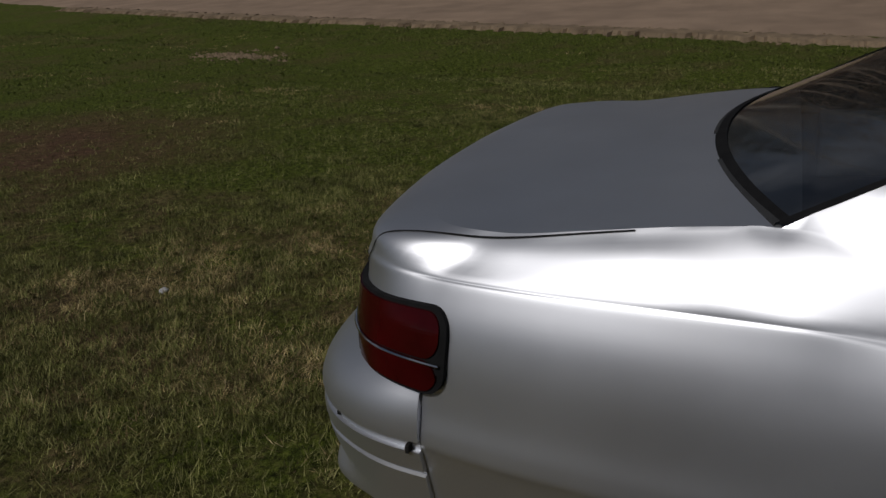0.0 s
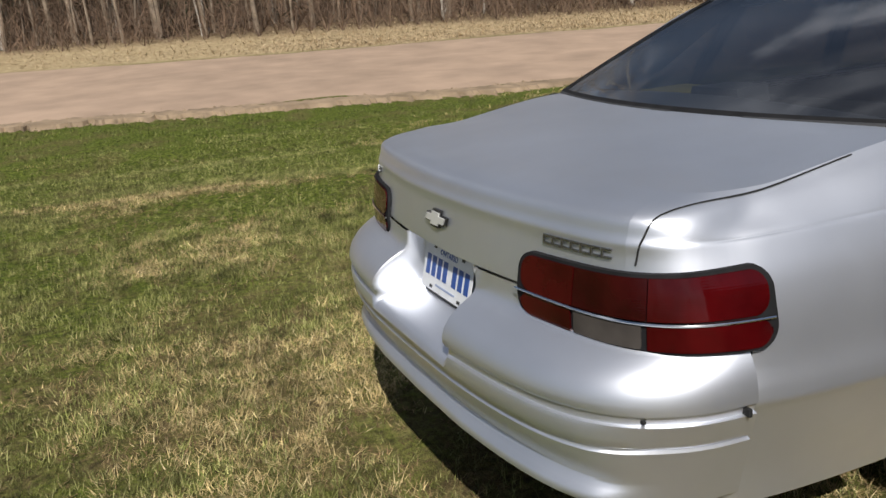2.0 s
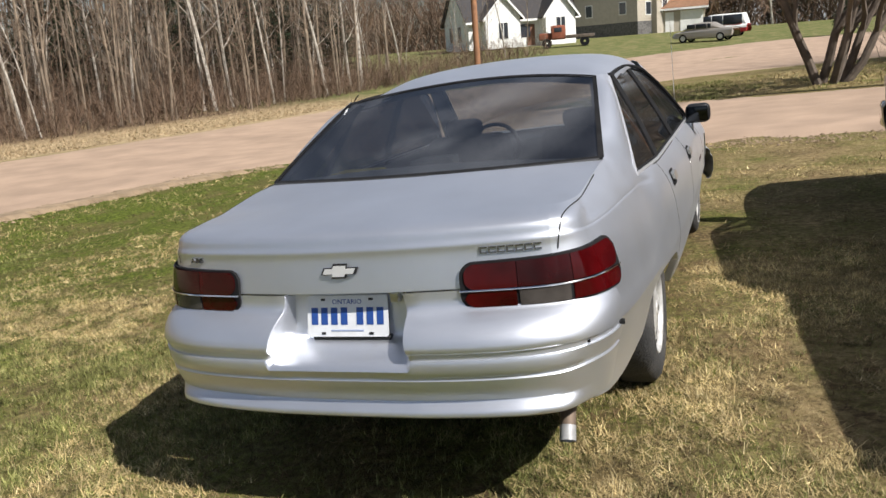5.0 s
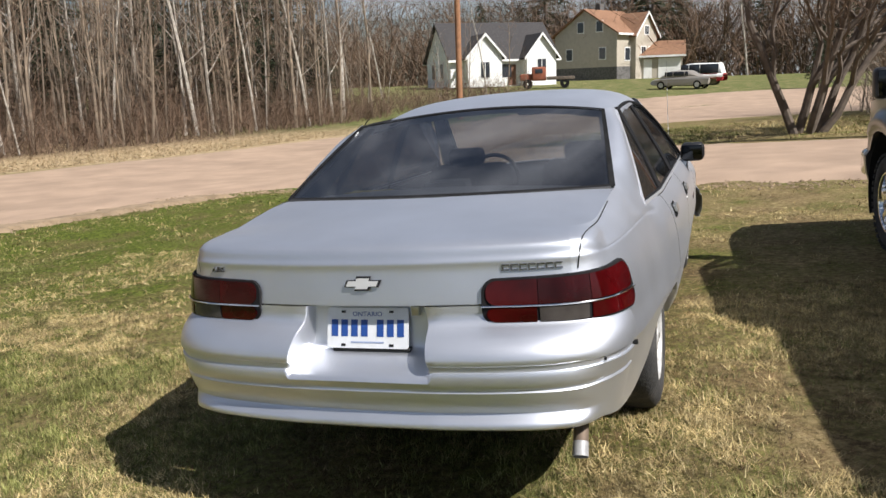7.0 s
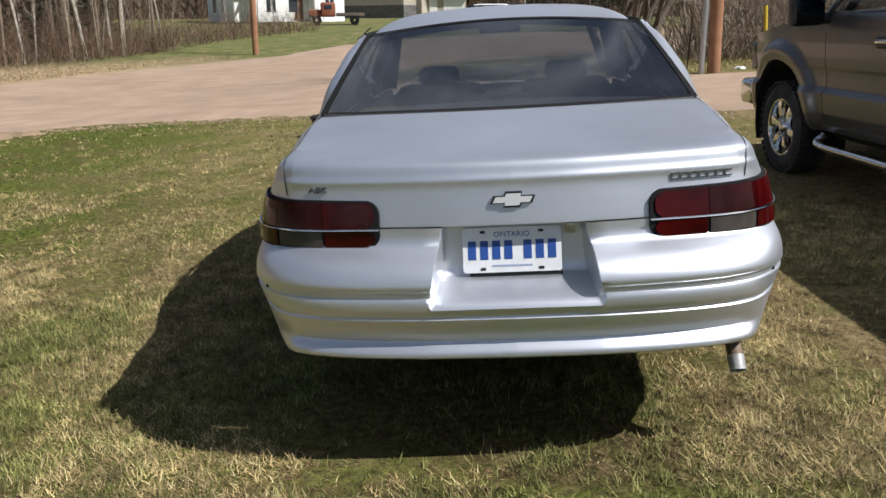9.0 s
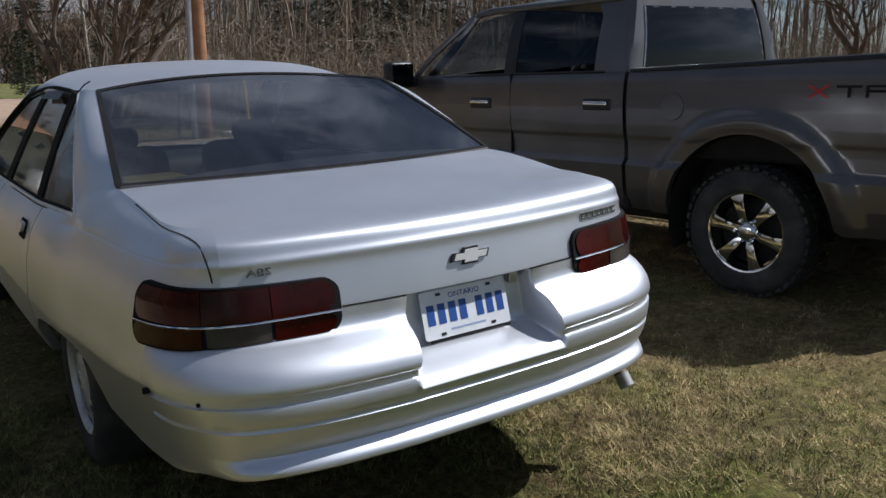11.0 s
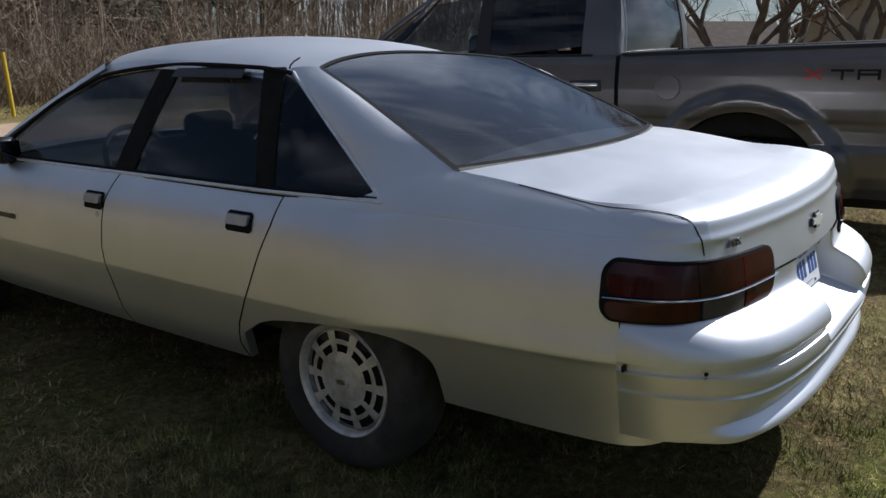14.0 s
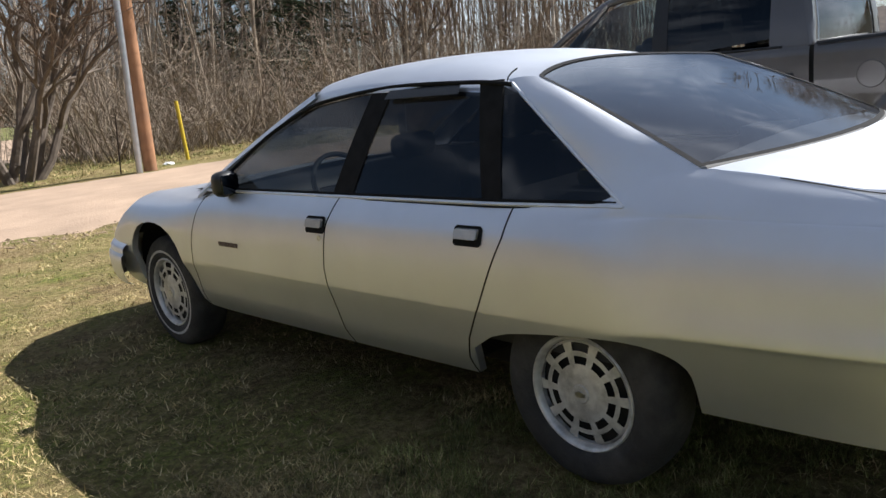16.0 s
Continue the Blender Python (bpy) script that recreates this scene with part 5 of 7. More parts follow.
def t_panel(y0, y1, top=1.335, n=70, tuck=True):
    cols = []
    ys = sorted(set(np.linspace(y0, y1, n)) | {q for yc, _, r in T_ARCHES for q in (yc - r + .001, yc - r * .97, yc + r * .97, yc + r - .001) if y0 < q < y1})
    for y in ys:
        tp = top(y) if callable(top) else top
        col = []
        for z in T_FINE:
            z = min(z, tp) if z < 1.335 else tp
            z = max(z, t_low(y))
            col.append((t_side(y, z), y, z))
        col = [(col[0][0] + .05, col[0][1], col[0][2] + .005)] + col + [(col[-1][0] + .05, y, col[-1][2] + .004)]
        cols.append(col)
    return Geo().grid(cols, flip=True)


def t_both(name, g, mat, parent=truck, label="", smooth=True):
    """The part and its twin on the other side of the truck."""
    a = part(name, g, mat, parent, label, smooth)
    m = Geo().add([(2.0 - x, y, z) for x, y, z in g.v], [f[::-1] for f in g.f])
    return a, part(name, m, mat, parent, label, smooth)


bed_top = lambda y: 1.345 + .028 * (.82 - y)
t_both("bed_side", t_panel(-1.13, .845, bed_top), TRUCK, label="charcoal bed side with a wheel-arch flare")
t_both("rear_door", t_panel(.875, 1.90, n=40), TRUCK)
t_both("front_door", t_panel(1.908, 3.02, n=40), TRUCK)
hood_top = lambda y: 1.30 - .16 * smooth01(3.0, 4.8, y)
t_both("front_fender", t_panel(3.028, 4.62, hood_top, 60), TRUCK)
part("gap_filler", Geo().box(.03, 1.97, .835, .885, .45, 1.33), GAP, truck)
part("hood", Geo().grid([[(x, y, hood_top(y) + .06 * (1 - ((x - 1) / .9) ** 2) * (1 - smooth01(4.3, 4.7, y))) for x in np.linspace(.06 + .18 * max(0, (y - 3.9) / .75) ** 2, 1.94 - .18 * max(0, (y - 3.9) / .75) ** 2, 13)] for y in np.linspace(2.95, 4.66, 14)]), TRUCK, truck)
part("front_end", Geo().box(.18, 1.82, 4.45, 4.72, .62, 1.13, .06), TRUCK, truck)
part("front_bumper", Geo().box(.10, 1.90, 4.60, 4.86, .50, .74, .05), CHROME, truck)
part("grille", Geo().box(.50, 1.50, 4.70, 4.75, .78, 1.08, .02), CHROME, truck)
t_both("headlamp", Geo().box(.14, .46, 4.45, 4.72, .82, 1.08, .03), CLEARLENS)

# bed
part("bed_floor", Geo().box(.12, 1.88, -1.1, .82, .80, .84), UNDER, truck)
t_both("bed_inner_wall", Geo().box(.10, .14, -1.12, .83, .82, 1.345), UNDER)
part("bed_front_wall", Geo().box(.05, 1.95, .80, .835, .82, 1.335), TRUCK, truck)
t_both("rail_cap", Geo().grid([[(x, y, bed_top(y) + h) for x, h in ((.016, -.012), (.022, .006), (.035, .013), (.13, .013), (.148, .004), (.15, -.03))] for y in np.linspace(-1.14, .83, 20)]), BLACK, label="black bed rail cap")
tg = part("tailgate", Geo().box(.05, 1.95, -1.165, -1.11, .80, 1.405, .02), TRUCK, truck, "charcoal tailgate")
part("tailgate_trim", Geo().box(.12, 1.88, -1.176, -1.16, 1.12, 1.145, .004), CHROME, tg)
part("tailgate_handle", Geo().box(.88, 1.12, -1.18, -1.16, 1.20, 1.27, .01), BLACK, tg)

# tail lamps
TRUCKRED = lens("bright_red_lens", (.30, .012, .010), 60)
lamp_outline = [(-1.175, 1.285), (-.868, 1.268), (-.862, 1.255), (-.895, 1.10), (-1.06, .955), (-1.09, .945), (-1.175, .942)]


def t_lamp(outline, off, thick):
    return Geo().prism(outline, thick, lambda y, z, w: (t_side(min(y, -1.0), z) * .5 - off - w + .012, y, z))


fr, fr2 = t_both("tail_lamp", t_lamp(lamp_outline, .0, .012), CHROME, label="red tail lamp in a chrome surround", smooth=False)
for owner, twin in ((fr, False), (fr2, True)):
    for nm, o, mt in (("upper_lens", [(-1.17, 1.268), (-.888, 1.252), (-.905, 1.150), (-1.17, 1.150)], TRUCKRED), ("lower_lens", [(-1.17, 1.122), (-.918, 1.122), (-.925, 1.10), (-1.07, .975), (-1.10, .962), (-1.17, .960)], TRUCKRED)):
        g = t_lamp(o, .012, .006)
        if twin:
            g = Geo().add([(2.0 - x, y, z) for x, y, z in g.v], [f[::-1] for f in g.f])
        part(nm, g, mt, owner, smooth=False)
        back = Geo().box(.02, .20, -1.185, -1.165, min(z for _, z in o), max(z for _, z in o), .004)
        if twin:
            back = Geo().add([(2.0 - x, y, z) for x, y, z in back.v], [f[::-1] for f in back.f])
        part(nm, back, mt, owner)

# chrome rear bumper
prof = [(-1.10, .50), (-1.24, .50), (-1.30, .53), (-1.325, .60), (-1.32, .67), (-1.29, .705), (-1.16, .715)]
rows = []
for x in (.015, .03, .12, .3, .6, 1.0, 1.4, 1.7, 1.88, 1.97, 1.985):
    e = .05 * (abs(x - 1.0) / 1.0) ** 4 * 2
    rows.append([(x, y + e, z) for y, z in prof])
g = Geo().grid(rows)
g.add([(.015, y + .1, z) for y, z in prof] , [tuple(range(len(prof)))])
g.box(.012, .05, -1.20, -.93, .51, .70, .015)
part("rear_bumper", g, CHROME, truck, "chrome rear bumper")
part("bumper_step_pad", Geo().box(.25, 1.75, -1.29, -1.16, .712, .724, .004), BLACK, truck)

# cab
def cab_x(z):
    t = (z - 1.33) / .53
    return .034 + .10 * t + .085 * t * t


def cab_pane(outline, off, n=8):
    zs = [z for _, z in outline]
    rows = []
    for z in np.linspace(min(zs), max(zs), n):
        hits = []
        for (ya, za), (yb, zb) in zip(outline, outline[1:] + outline[:1]):
            if (za - z) * (zb - z) <= 0 and abs(za - zb) > 1e-6:
                hits.append(ya + (yb - ya) * (z - za) / (zb - za))
        rows.append([(cab_x(z) - off, y, z) for y in np.linspace(min(hits), max(hits), 6)])
    return Geo().grid(rows, flip=True)


t_both("rear_door_glass", cab_pane([(1.10, 1.345), (1.88, 1.335), (1.90, 1.79), (1.18, 1.775), (1.11, 1.70)], 0), TRUCKGLASS, label="dark tinted truck window")
t_both("front_door_glass", cab_pane([(1.98, 1.335), (2.98, 1.315), (2.83, 1.46), (2.45, 1.72), (2.30, 1.785), (1.98, 1.79)], 0), TRUCKFRONT)
for nm, o in (("cab_corner", [(.875, 1.335), (1.135, 1.335), (1.145, 1.70), (1.215, 1.80), (1.10, 1.85), (.985, 1.85)]), ("centre_post", [(1.87, 1.335), (1.99, 1.335), (1.99, 1.80), (1.89, 1.80)])):
    t_both(nm, cab_pane(o, .004), TRUCK if nm == "cab_corner" else BLACK)
t_both("window_rail", Geo().tube(spline([(cab_x(z) - .004, y, z) for y, z in ((1.02, 1.815), (1.5, 1.812), (2.0, 1.81), (2.32, 1.80), (2.5, 1.73), (2.86, 1.48), (3.05, 1.31))], 5), .026, 8), TRUCK)
t_both("window_sill", Geo().tube([(.034, 1.05, 1.337), (.034, 2.0, 1.335), (.036, 3.0, 1.31)], .010, 6), BLACK)
rows = []
for y, zc in ((.96, 1.835), (1.0, 1.86), (1.2, 1.895), (1.6, 1.905), (2.0, 1.895), (2.25, 1.865), (2.38, 1.82)):
    rows.append([(1.0 + u * (.80 - .02 * (y > 2.2)), y, zc - .045 * u * u - .03 * u ** 8) for u in np.linspace(-1, 1, 15)])
part("cab_roof", Geo().grid(rows), TRUCK, truck)
part("high_stop_lamp", Geo().box(.86, 1.14, .925, .965, 1.80, 1.845, .012), CLEARLENS, truck)
# the cab's rear corner turns round to the back window
rows = []
for z in np.linspace(1.335, 1.845, 9):
    yr = np.interp(z, [1.335, 1.85], [.877, .985])
    back = .885 + .075 * ((z - 1.335) / .49) ** 2
    rows.append([(cab_x(z) - .004, yr + .004, z), (cab_x(z) + .006, yr - .016, z), (cab_x(z) + .028, min(yr, back) - .022, z), (cab_x(z) + .10, min(yr, back) - .020, z), (1 - (.86 - .10 * (z - 1.335) / .49) * .93, back - .012, z)])
t_both("cab_corner_turn", Geo().grid(rows), TRUCK)
t_both("door_edge", Geo().box(.012, .03, 1.898, 1.912, .5, 1.335), GAP)
# rear window of the cab leans forward
def cab_back(u, v):
    return (1.0 + u * (.86 - .10 * v), .885 + .075 * v * v - .03 * (1 - u * u), 1.335 + .49 * v)


part("cab_back_frame", Geo().grid([[cab_back(u, v) for u in np.linspace(-1, 1, 9)] for v in (.84, .92, 1.0)]).grid([[cab_back(u, v) for u in (-1.0, -.93, -.88)] for v in np.linspace(0, 1, 7)]).grid([[cab_back(u, v) for u in (.88, .93, 1.0)] for v in np.linspace(0, 1, 7)]), TRUCK, truck)
part("cab_rear_window", Geo().grid([[cab_back(u, v) for u in np.linspace(-.9, .9, 13)] for v in np.linspace(0.0, .86, 7)]), TRUCKGLASS, truck, "dark rear window of the cab")
part("window_edge", Geo().tube([cab_back(-.9, v) for v in np.linspace(0, .85, 7)], .008, 6), WORNCHROME, truck)
part("windshield", Geo().grid([[(1.0 + u * (.83 - .06 * v), 3.12 - .75 * v - .22 * u * u * (1 - v * .6), 1.30 + .53 * v) for u in np.linspace(-1, 1, 9)] for v in np.linspace(0, 1, 6)]), CLEAR, truck)
t_both("windshield_pillar", Geo().tube([(.085, 2.93, 1.31), (.12, 2.66, 1.52), (.17, 2.40, 1.78)], .030, 8), TRUCK)
g = Geo().box(.12, 1.88, .93, 3.1, .55, 1.0)
part("cab_interior", g, DASH, truck)
for x in (.55, 1.45):
    part("truck_seat", Geo().box(x - .28, x + .28, 2.0, 2.2, .9, 1.50, .06).box(x - .14, x + .14, 2.02, 2.14, 1.5, 1.68, .04), SEAT, truck)
part("rear_bench", Geo().box(.2, 1.8, 1.0, 1.2, .9, 1.50, .06), SEAT, truck)

# handles, mirrors, board, badge bars, fuel cap
for y in (1.09, 2.22):
    h, h2 = t_both("handle_recess", Geo().box(-.006, .02, y - .12, y + .12, 1.085, 1.165, .012), BLACK)
    for o, tw in ((h, False), (h2, True)):
        q = Geo().box(-.028, -.004, y - .10, y + .10, 1.118, 1.148, .009)
        if tw:
            q = Geo().add([(2 - a, b, c) for a, b, c in q.v], [f[::-1] for f in q.f])
        part("door_handle", q, CHROME, o, "chrome door handle")
mh, mh2 = t_both("mirror_housing", Geo().box(-.27, -.02, 2.99, 3.12, 1.24, 1.46, .04).box(-.06, .06, 3.0, 3.1, 1.25, 1.33, .02), BLACK, label="black door mirror")
part("mirror_glass", Geo().box(-.255, -.04, 2.982, 2.992, 1.26, 1.44, .004), MIRROR, mh)
t_both("running_board", Geo().tube(spline([(.06, .98, .40), (-.02, 1.06, .345), (-.03, 1.6, .335), (-.03, 2.4, .335), (-.02, 3.0, .345), (.06, 3.08, .40)], 6), .030, 10), CHROME, label="chrome tube running board")
g = Geo()
for y, z0, z1, lean in ((-.405, 1.178, 1.242, .05), (-.405, 1.178, 1.242, -.05)):
    g.prism([(y - .012 - lean, z0), (y + .012 - lean, z0), (y + .012 + lean, z1), (y - .012 + lean, z1)], .0015, lambda a, b, c: (t_side(a, b) - .005 - c, a, b))
part("red_decal", g, material("decal_red", (.50, .03, .03), .5), truck, "red crossed bars of a decal", smooth=False)
g = Geo()
for o in ([(-.50, 1.228), (-.63, 1.228), (-.63, 1.242), (-.50, 1.242)], [(-.558, 1.178), (-.575, 1.178), (-.575, 1.228), (-.558, 1.228)], [(-.65, 1.178), (-.667, 1.178), (-.667, 1.242), (-.65, 1.242)], [(-.667, 1.205), (-.77, 1.205), (-.77, 1.218), (-.667, 1.218)], [(-.76, 1.178), (-.777, 1.178), (-.777, 1.242), (-.76, 1.242)], [(-.667, 1.230), (-.77, 1.230), (-.77, 1.242), (-.667, 1.242)]):
    g.prism(o, .0015, lambda a, b, c: (t_side(a, b) - .005 - c, a, b))
part("dark_decal", g, GAP, truck, "black bars of a decal", smooth=False)
part("fuel_door", Geo().lathe([(-.001, .001), (-.001, .082), (.004, .087)], -.004, .50, 1.12, 28), TRUCK, truck)
g = Geo().box(.25, 1.75, -1.1, 4.6, .34, .62, .04)
g.box(.12, 1.88, .9, 3.1, .42, .56, .02)
part("chassis", g, UNDER, truck)
for yc, zc, r in T_ARCHES:
    for a0, sgn in ((0.03, 1), (1.97, -1)):
        g = Geo()
        g.grid([[(a0, yc - math.cos(a) * r, zc + math.sin(a) * r), (a0 + sgn * .32, yc - math.cos(a) * r, zc + math.sin(a) * r)] for a in np.linspace(-.4, math.pi + .4, 18)])
        g.box(min(a0 + sgn * .30, a0 + sgn * .33), max(a0 + sgn * .30, a0 + sgn * .33), yc - r, yc + r, .35, zc + r)
        part("wheel_well", g, UNDER, truck)


def truck_wheel(x, y, sign):
    hub = new("wheel")
    hub.parent = truck
    hub.matrix_local = pose(x, y, .385, 0, 0, 180 if sign < 0 else 0)
    part("tyre", Geo().lathe([(-.13, .24), (-.135, .30), (-.12, .355), (-.10, .378), (-.05, .388), (0, .39), (.05, .388), (.10, .378), (.12, .355), (.133, .31), (.132, .27), (.12, .245), (.10, .235)], 0, 0, 0, 56), TYRE, hub, "black all-terrain tyre")
    g = Geo()
    for k in range(40):
        a = 2 * math.pi * k / 40
        q = Geo().box(-.125, -.065, -.018, .018, .376, .394).box(.065, .125, -.018, .018, .376, .394).box(-.03, .03, -.02, .02, .385, .396)
        g.add([(px, py * math.cos(a) - pz * math.sin(a), py * math.sin(a) + pz * math.cos(a)) for px, py, pz in q.v], q.f)
    part("tread", g, TYRE, hub, smooth=False)
    part("rim", Geo().lathe([(.11, .245), (.118, .242), (.115, .232), (.10, .225), (.03, .215), (-.1, .21)], 0, 0, 0, 48), CHROME, hub)
    for k in range(6):
        a = 2 * math.pi * k / 6 + .3
        g = Geo()
        rows = []
        for r, w, o in ((.05, .030, .085), (.09, .030, .100), (.15, .034, .106), (.20, .044, .106), (.232, .056, .102)):
            rows.append([(o - .03, -w, r), (o, -w * .8, r), (o + .004, 0, r), (o, w * .8, r), (o - .03, w, r)])
        g.grid(rows)
        g.v = [(px, py * math.cos(a) - pz * math.sin(a), py * math.sin(a) + pz * math.cos(a)) for px, py, pz in g.v]
        part("spoke", g, CHROME, hub)
    part("brake", Geo().lathe([(.02, .20), (.025, .15), (.025, .001)], 0, 0, 0, 32), UNDER, hub)
    part("hub_cap", Geo().lathe([(.08, .065), (.105, .055), (.115, .035), (.117, .001)], 0, 0, 0, 24), CHROME, hub)
    for k in range(6):
        a = 2 * math.pi * k / 6
        part("lug_nut", Geo().lathe([(.095, .011), (.118, .010), (.120, .001)], 0, .072 * math.cos(a), .072 * math.sin(a), 8), CHROME, hub)


for y in (0.0, 3.78):
    truck_wheel(.15, y, -1)
    truck_wheel(1.85, y, 1)


# ---- trees, brush, buildings ----
BARK = material("pale_bark", (.25, .195, .14), .9, vary=.35, scale=3, bump=.5, bump_scale=25, stain=(.10, .085, .07), stain_scale=2.5, stain_amount=.75)
BIRCH = material("white_bark", (.44, .40, .34), .85, vary=.2, scale=5, bump=.4, bump_scale=25, stain=(.12, .10, .085), stain_scale=4, stain_amount=.8)
DARKBARK = material("grey_brown_bark", (.12, .095, .075), .95, vary=.35, scale=4, bump=.6, bump_scale=20)
TWIG = material("brown_twigs", (.14, .092, .060), .95, vary=.3, scale=.8, island=.4)
PALETWIG = material("grey_brown_twigs", (.25, .20, .15), .9, vary=.35, scale=.8, island=.45)
NEEDLE = material("dark_needles", (.030, .044, .020), .9, vary=.35, scale=1.5, island=.4)


def branch(g, p, way, length, r, rng, bend=.25, segs=4, n=5):
    """A crooked limb; returns the points along it."""
    pts, rad = [Vector(p)], [r]
    d = Vector(way).normalized()
    for k in range(segs):
        d = (d + Vector((rng.uniform(-1, 1), rng.uniform(-1, 1), rng.uniform(-.4, .8))) * bend / 2).normalized()
        pts.append(pts[-1] + d * length / segs)
        rad.append(max(.003, r * (1 - .85 * (k + 1) / segs)))
    g.tube(pts, rad, n, cap=False)
    return pts, rad


def twigs(g, p, way, length, count, rng, width=.012):
    """Fine bare twigs as slim blades."""
    for _ in range(count):
        d = (Vector(way).normalized() + Vector((rng.uniform(-1, 1), rng.uniform(-1, 1), rng.uniform(-.5, 1)))).normalized()
        q = Vector(p) + d * rng.uniform(0, .1)
        e = q + d * length * rng.uniform(.5, 1.2)
        s = d.cross(Vector((rng.uniform(-1, 1), rng.uniform(-1, 1), rng.uniform(-1, 1)))).normalized() * width / 2
        mid = (q + e) / 2 + Vector((rng.uniform(-1, 1), rng.uniform(-1, 1), rng.uniform(-1, 1))) * length * .08
        k = len(g.v)
        g.v.extend([tuple(q + s), tuple(q - s), tuple(mid - s * .7), tuple(mid + s * .7), tuple(e)])
        g.f.extend([(k, k + 1, k + 2, k + 3), (k + 3, k + 2, k + 4)])


def slim_tree(seed, height, r, limbs, mat, low=.25, spread=.55, twig_w=.013):
    rng = random.Random(seed)
    trunk, fine = Geo(), Geo()
    pts, rad = [Vector((0, 0, -.2))], [r * 1.25]
    lean = Vector((rng.uniform(-.07, .07), rng.uniform(-.07, .07), 1))
    n = 10
    for k in range(1, n + 1):
        lean += Vector((rng.uniform(-.05, .05), rng.uniform(-.05, .05), 0))
        pts.append(pts[-1] + lean.normalized() * (height + .2) / n)
        rad.append(r * (1 - .9 * (k / n) ** 1.1))
    trunk.tube(pts, rad, 6, cap=False)
    for k in range(limbs):
        t = low + (1 - low) * (k + rng.random()) / limbs
        i = min(n - 1, int(t * n))
        p = pts[i].lerp(pts[i + 1], t * n - i)
        a = rng.uniform(0, 2 * math.pi)
        ln = height * rng.uniform(.10, .24) * (1.2 - .6 * t)
        way = (math.cos(a) * spread, math.sin(a) * spread, rng.uniform(.35, .9))
        bp, br = branch(trunk, p, way, ln, r * .30 * (1.15 - .8 * t), rng, .3, 4, 3)
        for q in bp[1:]:
            twigs(fine, q, way, ln * .42, 3, rng, twig_w)
    return trunk, fine


def crown_tree(seed, height, r, stems, mat, twig_w=.016, flat=.6, depth=3, full=True):
    """A broad bare tree: crooked stems that fork again and again into fine twigs."""
    rng = random.Random(seed)
    trunk, fine = Geo(), Geo()

    def grow(p, way, length, rad, level):
        segs = 6 if level < 2 else 4
        pts, rads, d = [Vector(p)], [rad], Vector(way).normalized()
        for k in range(segs):
            d = (d + Vector((rng.gauss(0, 1), rng.gauss(0, 1), rng.gauss(.25, .6))) * .20).normalized()
            pts.append(pts[-1] + d * length / segs)
            rads.append(max(.004, rad * (1 - .5 * (k + 1) / segs)))
        trunk.tube(pts, rads, (8, 6, 5, 4, 3)[min(level, 4)], cap=False)
        if level >= depth:
            for q in pts[1:]:
                twigs(fine, q, d, length * .55, 3, rng, twig_w)
            return
        for k in range(2, segs + 1):
            for _ in range(2 if k == segs else 1 if full or rng.random() < .8 else 0):
                a = rng.uniform(0, 2 * math.pi)
                w = (pts[k] - pts[k - 1]).normalized() + Vector((math.cos(a), math.sin(a), rng.uniform(-.15, .45))) * rng.uniform(.45, .85)
                grow(pts[k], w, length * rng.uniform(.48, .72), max(.005, rads[k] * rng.uniform(.55, .8)), level + 1)

    for s in range(stems):
        a = 2 * math.pi * (s + rng.uniform(-.3, .3)) / stems
        f = flat * rng.uniform(.5, 1.25) if stems > 1 else .08
        q = .25 * (stems > 1)
        grow(Vector((math.cos(a) * q, math.sin(a) * q, -.15)), (math.cos(a) * f, math.sin(a) * f, 1), height * rng.uniform(.34, .46), r * rng.uniform(.7, 1.1), 0)
    return trunk, fine


def spruce(seed, height, r):
    rng = random.Random(seed)
    trunk, fine = Geo(), Geo()
    trunk.tube([(0, 0, -.2), (.05, 0, height * .5), (0, .03, height)], [r, r * .6, .01], 7, cap=False)
    z = height * .10
    while z < height * .98:
        k = 1 - z / height
        for _ in range(7):
            a = rng.uniform(0, 2 * math.pi)
            ln = height * .235 * (k ** .8) * rng.uniform(.6, 1.15) + .12
            d = Vector((math.cos(a), math.sin(a), rng.uniform(-.35, .05)))
            for j in range(9):
                q = Vector((0, 0, z)) + d * ln * (j + rng.random()) / 9
                side = Vector((-d.y, d.x, 0)) * rng.choice((-1, 1))
                e = q + (side * rng.uniform(.3, 1) + d * rng.uniform(.2, .8) + Vector((0, 0, rng.uniform(-.5, .15)))).normalized() * (.16 + .22 * ln)
                w = Vector((0, 0, .045)) + d * .03
                i = len(fine.v)
                fine.v.extend([tuple(q + w), tuple(q - w), tuple(e)])
                fine.f.append((i, i + 1, i + 2))
        z += height * .018 + .05
    return trunk, fine


def tree_kind(name, geos, mat, twig_mat, label, category="tree"):
    root = thing(name, label, category)
    part("trunk", geos[0], mat, root)
    part("crown", geos[1], twig_mat, root)
    return root


def plant(root, x, y, turn, scale, used):
    m = pose(x, y, ground_z(x, y), 0, 0, turn) @ Matrix.Scale(scale, 4)
    if root not in used:
        used.add(root)
        root.matrix_basis = m
        return root
    c = copy_thing(root, m)
    c.matrix_basis = m
    return c


used = set()
rng = random.Random(5)
slim = []
for k in range(9):
    white = k % 4 == 0
    h = (11, 13, 9, 12, 14, 8, 10, 12, 7)[k]
    slim.append(tree_kind("birch_tree" if white else "poplar_tree", slim_tree(20 + k, h, (.070, .085, .05, .062, .10, .042, .055, .075, .038)[k], 16 + k % 4 * 3, BIRCH, low=.22),
                          BIRCH if white else BARK, TWIG, "slender bare white-barked birch at the wood's edge" if white else "slender bare grey poplar at the wood's edge"))


